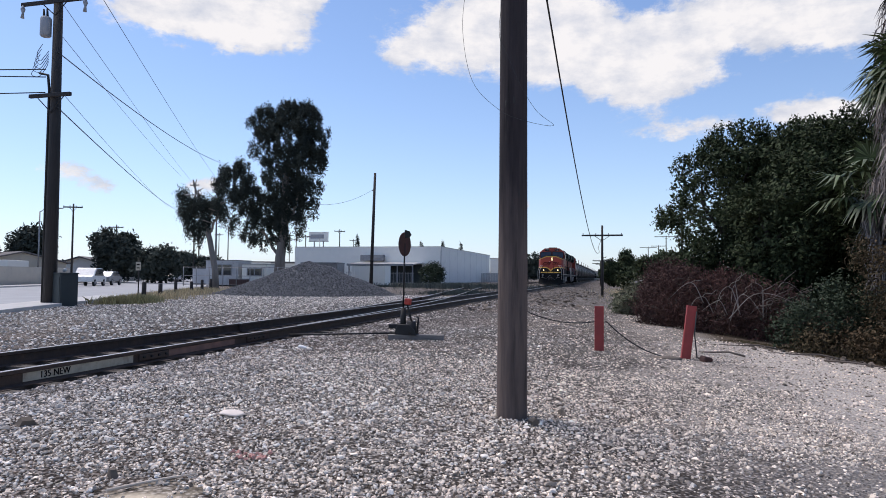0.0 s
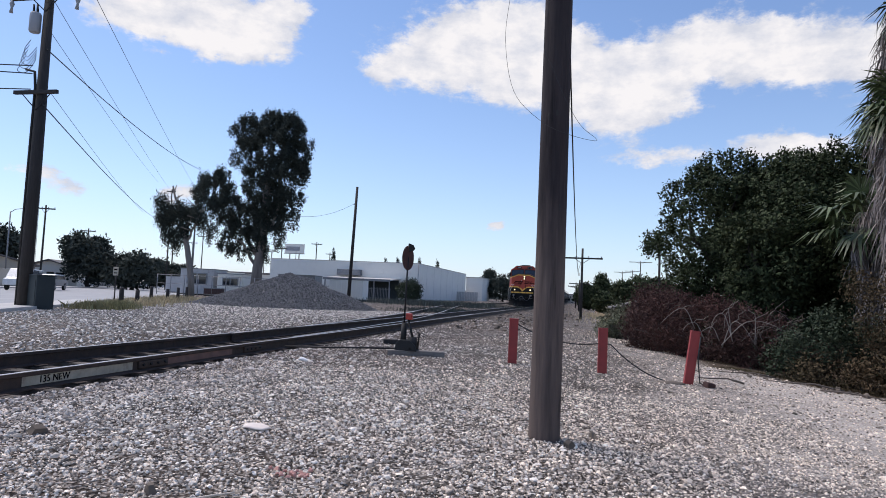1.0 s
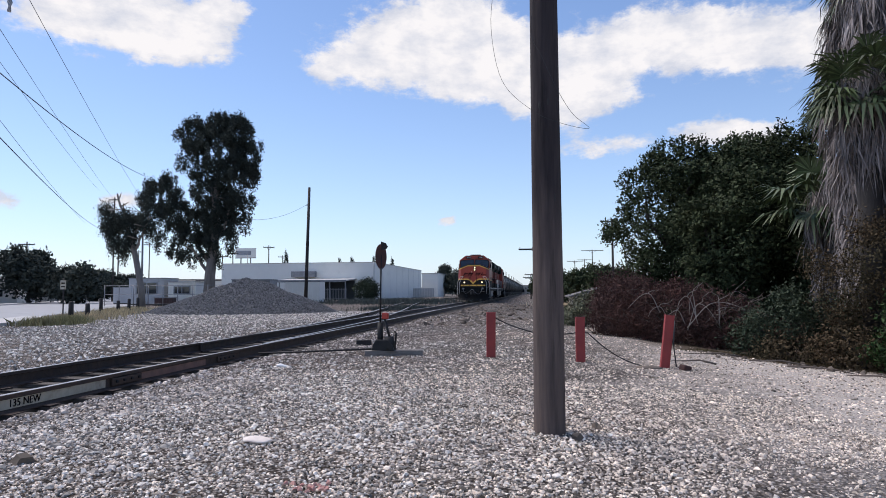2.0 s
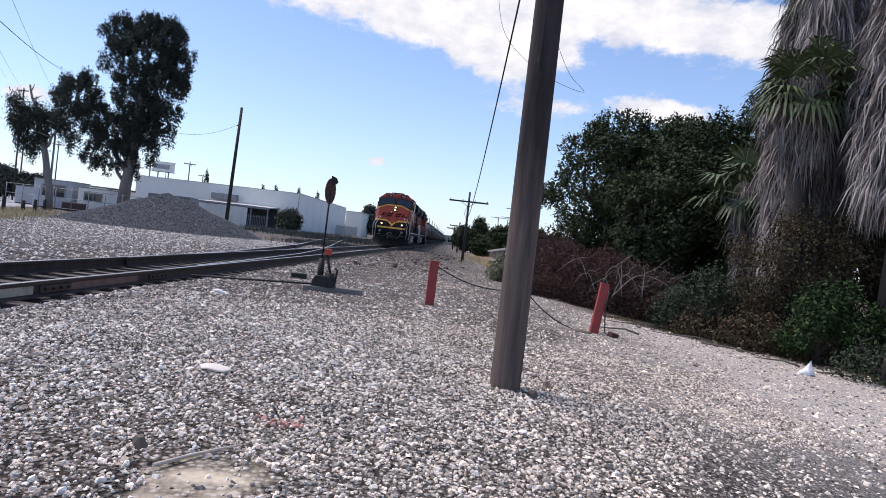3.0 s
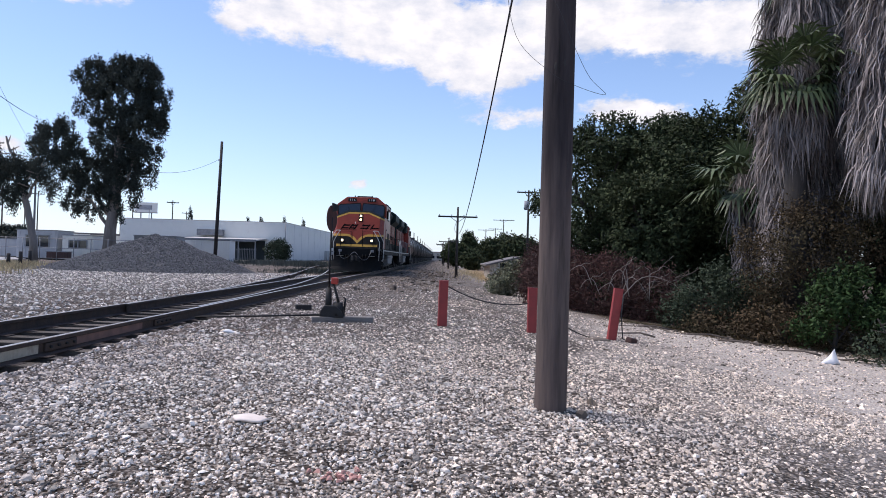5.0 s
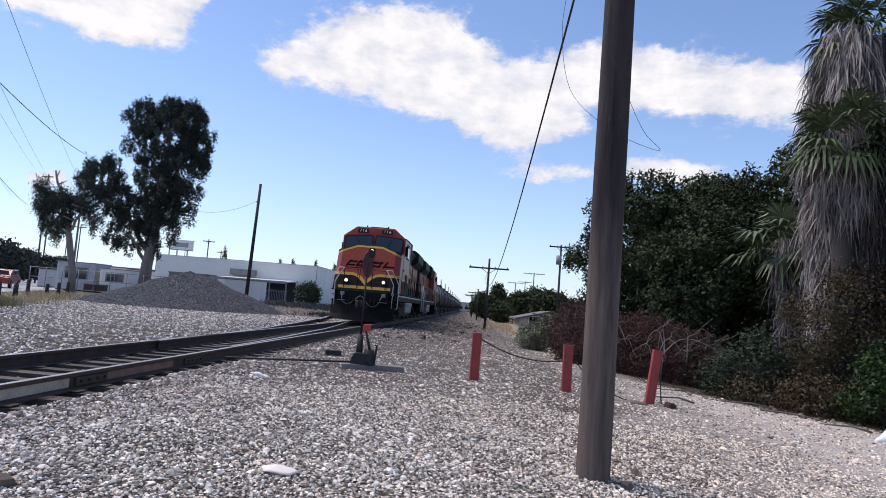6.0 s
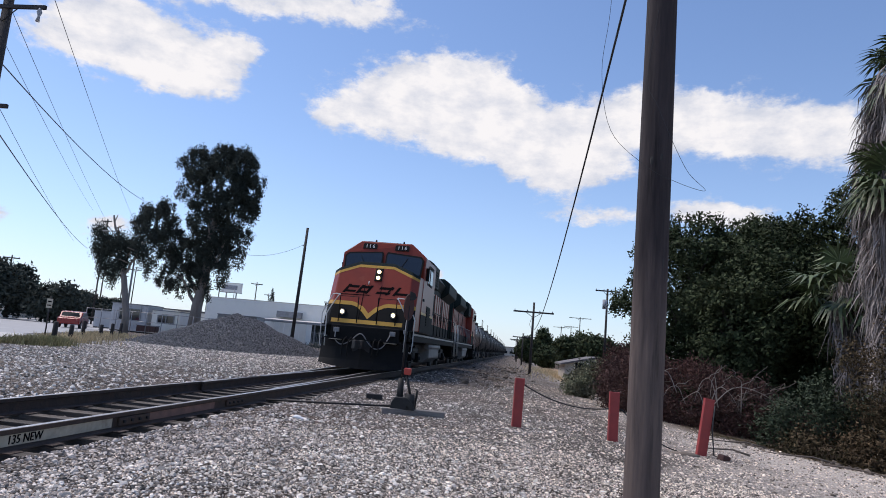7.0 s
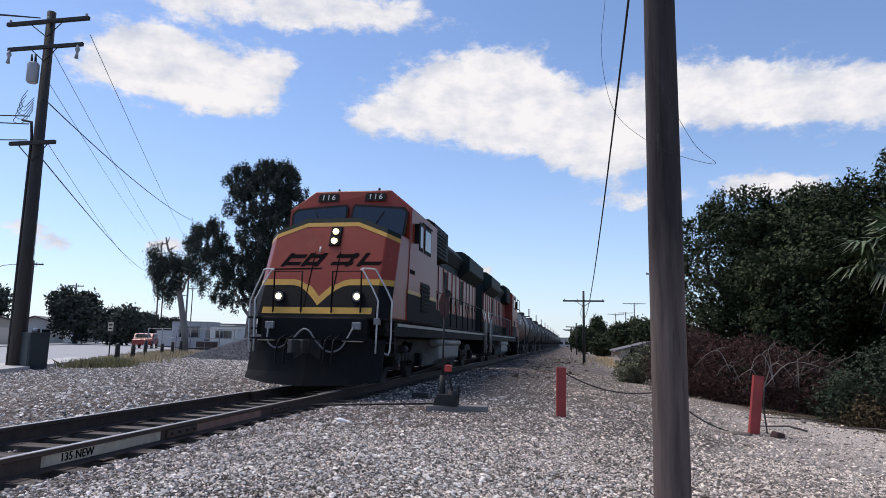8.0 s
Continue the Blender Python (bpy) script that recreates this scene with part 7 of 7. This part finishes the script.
def palm(label, at, h, skirt_lo, skirt_r, fronds, seed, lean=(0, 0), skirt=True, green_z=None, size=1.5, dead=1500):
    T = thing("fan_palm", label, "palm tree", (at[0], at[1], gz(at[0], at[1])), 0, "fan palms")
    rnd = random.Random(seed)
    rng = np.random.default_rng(seed)
    part("trunk", Shape().tube([(0, 0, -0.3), (lean[0] * 0.4, lean[1] * 0.4, h * 0.4), (lean[0], lean[1], h)], [0.34, 0.27, 0.22], 14), DARKBARK, T)
    if skirt:
        n = dead
        z = rng.uniform(skirt_lo + 0.5, h, n)
        a = rng.uniform(0, 6.283, n)
        t = z / h
        cx, cy = lean[0] * t, lean[1] * t
        r = skirt_r * rng.uniform(0.25, 1.0, n) ** 0.6 * (0.8 + 0.25 * np.sin(a * 3 + z * 0.8))
        tops = np.stack([cx + np.cos(a) * r * 0.75, cy + np.sin(a) * r * 0.75, z], 1)
        vs = []
        for j in range(6):
            L = rng.uniform(0.7, 1.5, n)
            spread_ = rng.normal(0, 0.16, (n, 2))
            tip = tops + np.stack([np.cos(a) * 0.25 * r + spread_[:, 0], np.sin(a) * 0.25 * r + spread_[:, 1], -L], 1)
            mid = (tops + tip) / 2 + np.stack([np.cos(a) * 0.12, np.sin(a) * 0.12, 0 * a], 1) + rng.normal(0, 0.03, (n, 3))
            w = rng.uniform(0.008, 0.024, n)
            da = a + rng.normal(0, 0.7, n)
            d = np.stack([-np.sin(da) * w, np.cos(da) * w, 0 * w], 1)
            vs.append(np.stack([tops, mid + d, tip, mid - d], 1))
        v = np.concatenate(vs).reshape(-1, 3)
        part("dead_frond_skirt", array_mesh("dead_frond_skirt", v, np.arange(len(v)).reshape(-1, 4), SKIRT), SKIRT, T, "shaggy grey skirt of dead fronds")
    gz0 = green_z or h
    for k in range(fronds):
        sh = Shape()
        a, e = rnd.uniform(0, 6.283), rnd.uniform(-0.7, 1.1)
        d = Vector((math.cos(a) * math.cos(e), math.sin(a) * math.cos(e), math.sin(e)))
        t = gz0 / h
        fan_leaf(sh, (lean[0] * t, lean[1] * t, gz0 + rnd.uniform(-0.3, 0.3)), d, size * rnd.uniform(0.8, 1.15), 0.055 * size, rnd, 0.8 if e > -0.2 else 1.3)
        part("frond", sh, FROND, T)
    return T


palm("tall fan palm with thick shaggy skirt of dead fronds", (8.0, 19.6), 10.5, 1.9, 1.35, 26, 61, (0.1, 0.0), dead=2900)
palm("tall fan palm with long grey dead frond skirt", (8.75, 16.4), 10.5, 3.8, 1.45, 26, 62, (0.35, 0.2), dead=2900)
palm("fan palm with green crown before the shaggy palms", (7.25, 18.2), 7.6, 4.9, 0.6, 46, 63, (-0.15, 0.0), True, 6.9, 1.6, 260)
palm("young green fan palm between the trees", (7.75, 22.0), 5.0, 1.6, 0.55, 36, 64, (-0.2, 0), True, 4.6, 1.9, 70)


def shrub(label, x, y, lobes, clumps, per, size, leaf, seed, spread=0.2):
    return tree(label, (x, y), [((0, 0, -0.2), 0.06), ((0.05, 0, 0.6), 0.04)], [((0, 0, 0.1), (0.5, -0.1, 1.0), 0.03, 0.012), ((0, 0, 0.1), (-0.5, 0.1, 0.9), 0.03, 0.012)], lobes, clumps, per, size, leaf, DARKBARK, seed, 0.1, spread, (1, 0.5), "shrub", "shrubs at the yard edge")


shrub("dark grey-green shrub at the gravel edge", 5.1, 18.6, [(0, 0, 0.8, 0.9, 0.7, 0.6), (-0.8, 0.1, 0.45, 0.5, 0.5, 0.4), (0.6, -0.1, 1.25, 0.55, 0.5, 0.4), (1.3, 0.3, 0.6, 0.7, 0.6, 0.55), (0.2, 0.2, 1.5, 0.35, 0.35, 0.3), (-0.4, -0.2, 1.05, 0.35, 0.3, 0.25), (1.6, 0.2, 1.2, 0.4, 0.4, 0.35)], 360, 20, 0.09, SHRUB, 71, 0.12)
shrub("bright green leafy shrub at the gravel edge", 6.9, 15.9, [(0, 0, 1.1, 0.6, 0.5, 0.5), (0.75, 0, 0.75, 0.5, 0.5, 0.4), (-0.5, 0, 0.55, 0.4, 0.4, 0.35), (0.35, 0, 1.65, 0.35, 0.35, 0.3), (-0.3, 0.1, 1.45, 0.3, 0.3, 0.25), (1.25, 0.1, 1.15, 0.4, 0.4, 0.3), (1.6, 0, 0.5, 0.4, 0.4, 0.3)], 250, 20, 0.105, LIME, 72, 0.11)
shrub("tangled brown and green bush below the palms", 7.4, 17.6, [(0, 0, 2.5, 1.1, 0.8, 0.9), (-1.2, 0, 1.8, 0.6, 0.6, 0.9), (1.4, 0, 2.5, 1.0, 0.9, 0.9), (0, 0.4, 1.0, 1.4, 0.8, 0.8), (-0.6, 0, 3.3, 0.4, 0.4, 0.35), (0.6, 0, 3.5, 0.5, 0.4, 0.35), (2.2, 0, 3.2, 0.5, 0.4, 0.4), (-1.7, 0, 2.4, 0.3, 0.3, 0.4)], 700, 22, 0.08, BROWNLEAF, 73, 0.14)
shrub("low brown weedy bush at the foot of the palms", 6.3, 16.9, [(0, 0, 0.4, 1.2, 0.6, 0.5), (1.4, -0.6, 0.35, 1.2, 0.6, 0.45), (-1.2, 0.9, 0.3, 0.9, 0.5, 0.4)], 420, 18, 0.085, BROWNLEAF, 74, 0.13)
shrub("low dark weedy bush spilling onto the gravel", 7.0, 13.7, [(0, 0, 0.3, 0.9, 0.5, 0.4), (1.1, -0.3, 0.5, 0.9, 0.6, 0.6), (2.0, -0.6, 0.9, 0.9, 0.7, 0.9)], 380, 18, 0.08, SHRUB, 78, 0.13)
shrub("dark shrub beneath the broadleaf trees", 9.6, 14.6, [(0, 0, 1.0, 1.4, 1.0, 1.1), (1.6, 0, 1.6, 1.5, 1.2, 1.4), (1.0, 0, 3.0, 1.6, 1.3, 1.4)], 520, 20, 0.13, FICUS, 75, 0.18)
shrub("grey-green flowering shrub beside the soil bank", 0.95, 30.0, [(0, 0, 0.6, 0.55, 0.6, 0.55), (-0.4, -0.2, 0.35, 0.4, 0.4, 0.35), (0.3, 0.3, 1.05, 0.45, 0.5, 0.45), (-0.2, 1.6, 0.5, 0.5, 0.6, 0.5)], 260, 20, 0.13, PALELEAF, 76, 0.16)
shrub("leafy shrub growing by the pole line", 2.9, 36, [(0, 0, 1.0, 1.0, 1.0, 0.9), (1, 0, 1.6, 1.0, 1.0, 0.9)], 420, 20, 0.17, FICUS, 77, 0.2)


def brush_pile():
    T = thing("brush_pile", "heap of dead reddish-brown brush with bare grey branches", "brush pile", (3.2, 22.6, gz(3.2, 22.6)))
    rng = np.random.default_rng(81)
    lobes = [(-1.2, 1.5, 0.9, 1.1, 1.4, 1.2), (0.2, 0.2, 0.8, 1.3, 1.4, 1.1), (1.2, -1.2, 0.6, 1.1, 1.2, 0.9), (2.2, -2.4, 0.35, 0.8, 0.8, 0.55), (-0.7, 3.4, 0.9, 1.2, 1.6, 1.2), (-1.1, 4.5, 1.2, 0.9, 1.3, 1.15)]
    c = lobes_clumps(rng, lobes, 1050)
    c[:, 2] = np.abs(c[:, 2])
    v, f = leaf_cloud(rng, c, (0.17, 0.17, 0.14), 40, 0.13, 0.2, (1.0, 0.26))
    tagged(part("dead_brush", array_mesh("dead_brush", v, f, DEADRED), DEADRED, T, "dense dead reddish twigs"), kind="stuff")
    rnd = random.Random(82)
    for k in range(64):
        l = lobes[rnd.randrange(len(lobes))]
        a = Vector((l[0] + rnd.uniform(-0.6, 0.6), l[1] - rnd.uniform(0.2, 1.0), rnd.uniform(0.1, l[2] + l[5] * 0.5)))
        b = a + Vector((rnd.uniform(-1.2, 1.2), rnd.uniform(-0.5, 0.3), rnd.uniform(-0.1, 0.7)))
        sh = Shape()
        pts = limb(sh, a, b, rnd.uniform(0.010, 0.024), 0.005, rnd, 6, 0.5)
        limb(sh, pts[3], pts[3] + Vector((rnd.uniform(-0.5, 0.5), -0.1, rnd.uniform(0, 0.5))), 0.01, 0.004, rnd, 3, 0.3)
        part("branch", sh, TWIG, T, "bare grey branch")
    for k in range(11):
        a = Vector((rnd.uniform(-0.6, 2.2), rnd.uniform(-2.6, -0.6), rnd.uniform(0.5, 1.0)))
        reach, rise = Vector((rnd.uniform(-1.6, 1.9), rnd.uniform(-0.5, 0.2), 0)), rnd.uniform(0.25, 0.75)
        pts = smooth_path([a, a + reach * 0.35 + Vector((0, 0, rise)), a + reach * 0.75 + Vector((0, 0, rise * 0.9)), a + reach * 1.15 + Vector((rnd.uniform(-0.1, 0.2), 0, rise * rnd.uniform(0.1, 0.5)))], 4)
        sh = Shape().tube(pts, [0.013 - 0.010 * i / len(pts) for i in range(len(pts))], 6)
        limb(sh, pts[5], pts[5] + Vector((rnd.uniform(-0.3, 0.6), -0.1, rnd.uniform(0.1, 0.45))), 0.009, 0.003, rnd, 4, 0.4)
        part("branch", sh, BAREWOOD, T, "arching bare pale grey branch")


brush_pile()


def edge_debris():
    rnd = random.Random(91)
    for k, (x, y, L, a) in enumerate(((4.3, 16.9, 1.6, 170), (5.0, 15.9, 1.3, -32), (3.3, 17.9, 1.4, 185), (6.4, 14.0, 0.9, -20), (2.3, 15.4, 0.9, 178), (5.6, 15.0, 0.9, 150), (-2.61, 4.0, 0.54, 60))):
        z = gz(x, y) + 0.015
        dx, dy = math.cos(radians(a)) * L / 2, math.sin(radians(a)) * L / 2
        sh = Shape().tube([(x - dx, y - dy, gz(x - dx, y - dy) + 0.02), (x - dx * 0.3, y - dy * 0.3 + 0.03, z + (0.05 if k < 6 else 0.006)), (x + dx * 0.4, y + dy * 0.4 + 0.05 * (k < 6), z + (0.03 if k < 6 else 0.006)), (x + dx, y + dy, gz(x + dx, y + dy) + 0.015)], [0.022, 0.019, 0.016, 0.008] if k < 6 else [0.011, 0.009, 0.008, 0.005], 7)
        tagged(part("dead_branch" if k < 6 else "stick", sh, TWIG if k < 6 else BLEACHED), "pale dead branch lying on the gravel" if k < 6 else "bleached stick on the sandy gravel", "branch")
    rng = np.random.default_rng(92)
    n = 60
    t = rng.uniform(0, 1, n)
    x = 3.2 + 4.2 * t + rng.normal(0, 0.25, n)
    y = 18.4 - 4.2 * t + rng.normal(0, 0.35, n)
    v, f = stones(rng, np.stack([x, y, ground_z(x, y) + 0.03], 1), rng.uniform(0.04, 0.15, n), 0.6)
    tagged(part("edge_rocks", array_mesh("edge_rocks", v, f, BROWNSTONE), BROWNSTONE), "row of rough rocks along the planted edge", "rocks", kind="stuff")
    for x, y, s in ((-1.27, 5.23, 0.05), (-2.95, 4.05, 0.05), (-4.6, 5.0, 0.08), (-0.4, 7.3, 0.07), (-0.62, 6.7, 0.06)):
        v, f = stones(np.random.default_rng(int(100 * (x + 20))), np.array([[x, y, gz(x, y) + s * 0.3]]), np.array([s * 1.6]), 0.8)
        tagged(part("loose_rock", array_mesh("loose_rock", v, f, BROWNSTONE), BROWNSTONE), "dark loose rock on pale gravel", "rock", "loose rocks")


edge_debris()


def leaf_litter():
    """Fallen brown leaves and bits of bark, thickest under the shrubs."""
    rng = np.random.default_rng(95)
    n = 5000
    t = rng.uniform(0, 1, n)
    off = rng.exponential(0.6, n) - 1.3
    x = 2.6 + 5.6 * t - off * 0.7
    y = 19.2 - 5.8 * t - off * 0.7
    s = rng.uniform(0.02, 0.07, n)
    v, f = stones(rng, np.stack([x, y, ground_z(x, y) + 0.008], 1), s, 0.16)
    tagged(part("leaf_litter", array_mesh("leaf_litter", v, f, BROWNLEAF), BROWNLEAF), "fallen brown leaves and bark along the planted edge", "leaf litter", kind="stuff")
    n = 1100
    x, y = rng.uniform(-1.5, 5.0, n), rng.uniform(4.0, 17.0, n)
    v, f = stones(rng, np.stack([x, y, surface_z(x, y) + 0.012], 1), rng.uniform(0.012, 0.04, n), 0.5)
    tagged(part("dark_pebbles", array_mesh("dark_pebbles", v, f, BROWNSTONE), BROWNSTONE), "dark pebbles scattered on the pale gravel", "pebbles", kind="stuff")


leaf_litter()


def track_debris():
    """Dark scraps of old ties and weeds lying beside the far line."""
    rng = np.random.default_rng(97)
    n = 420
    y = rng.uniform(24, 75, n)
    x = -4.2 + 0.035 * (y - 24) + rng.normal(0, 0.9, n) + 0.8 * np.sin(y * 0.8)
    v, f = stones(rng, np.stack([x, y, ground_z(x, y) + 0.03], 1), rng.uniform(0.06, 0.34, n), 0.3)
    tagged(part("track_debris", array_mesh("track_debris", v, f, BROWNSTONE), BROWNSTONE), "dark scraps and clods strewn beside the railway", "debris", kind="stuff")


track_debris()


def crumpled(name, label, x, y, sx, sy, h, seed, material=PLASTIC, taper=0.0):
    sh = Shape().sphere((0, 0, 0), (sx, sy, h), 14, 9)
    sh.v = [(p[0] * (1 + 0.8 * noise.noise((p[0] * 9 + seed, p[1] * 9, p[2] * 9))), p[1] * (1 + 0.8 * noise.noise((p[0] * 8, p[1] * 8 + seed, p[2] * 8))), max(-0.01, p[2] + h * 0.45 + h * 0.9 * noise.noise((p[0] * 10, p[1] * 10, seed)))) for p in sh.v]
    if taper:
        sh.v = [(p[0] * (1 - taper * max(0.0, p[2]) / h) + 0.25 * p[2], p[1] * (1 - taper * max(0.0, p[2]) / h), p[2]) for p in sh.v]
    ob = part(name, sh, material)
    ob.matrix_basis = pose(x, y, gz(x, y) + 0.01, 0, 0, 12)
    tagged(ob, label, "litter")


crumpled("plastic_bag", "crumpled white plastic bag at the foot of the bushes", 5.45, 13.5, 0.19, 0.12, 0.17, 5, PLASTIC, 0.6)
crumpled("paper_litter", "flat torn white foam scrap lying on gravel", -3.22, 5.85, 0.105, 0.13, 0.02, 8, FOAM)
crumpled("paper_scrap", "small white paper scrap beside the rail", -5.0, 10.9, 0.09, 0.05, 0.03, 9)
rk = np.random.default_rng(6)
v, f = stones(rk, np.stack([rk.normal(-2.39, 0.07, 26), rk.normal(4.74, 0.06, 26), np.full(26, gz(-2.39, 4.74) + 0.012)], 1), rk.uniform(0.02, 0.045, 26), 0.6)
tagged(part("painted_stones", array_mesh("painted_stones", v, f, PINKSTONE), PINKSTONE), "patch of stones sprayed with faded pink paint", "stones", kind="stuff")

# ---- motion of the train ----
SPEED = 8.95


def motions():
    for ob, turn in [(loco1, 0), (loco2, 180)] + [(c, 0) for c in cars]:
        x, y, z = ob.matrix_basis.translation
        walk(ob, [(t, pose(line_x(y + SPEED * (8.0 - t)), y + SPEED * (8.0 - t), z, 0, 0, turn + math.degrees(TURN))) for t in (0, 2, 4, 6, 8)])
    for ob, off, rz, rows in CARS:
        walk(ob, [(t, pose(*street(along, off), -0.085, 0, 0, rz)) for t, along in rows])
    for sets, way in ((wheels1, 1), (wheels2, -1)):
        for w in sets:
            x, y, z = w.matrix_basis.translation
            walk(w, [(k / 15, pose(x, y, z, way * math.degrees(SPEED / 0.5) * k / 15)) for k in range(121)])


motions()
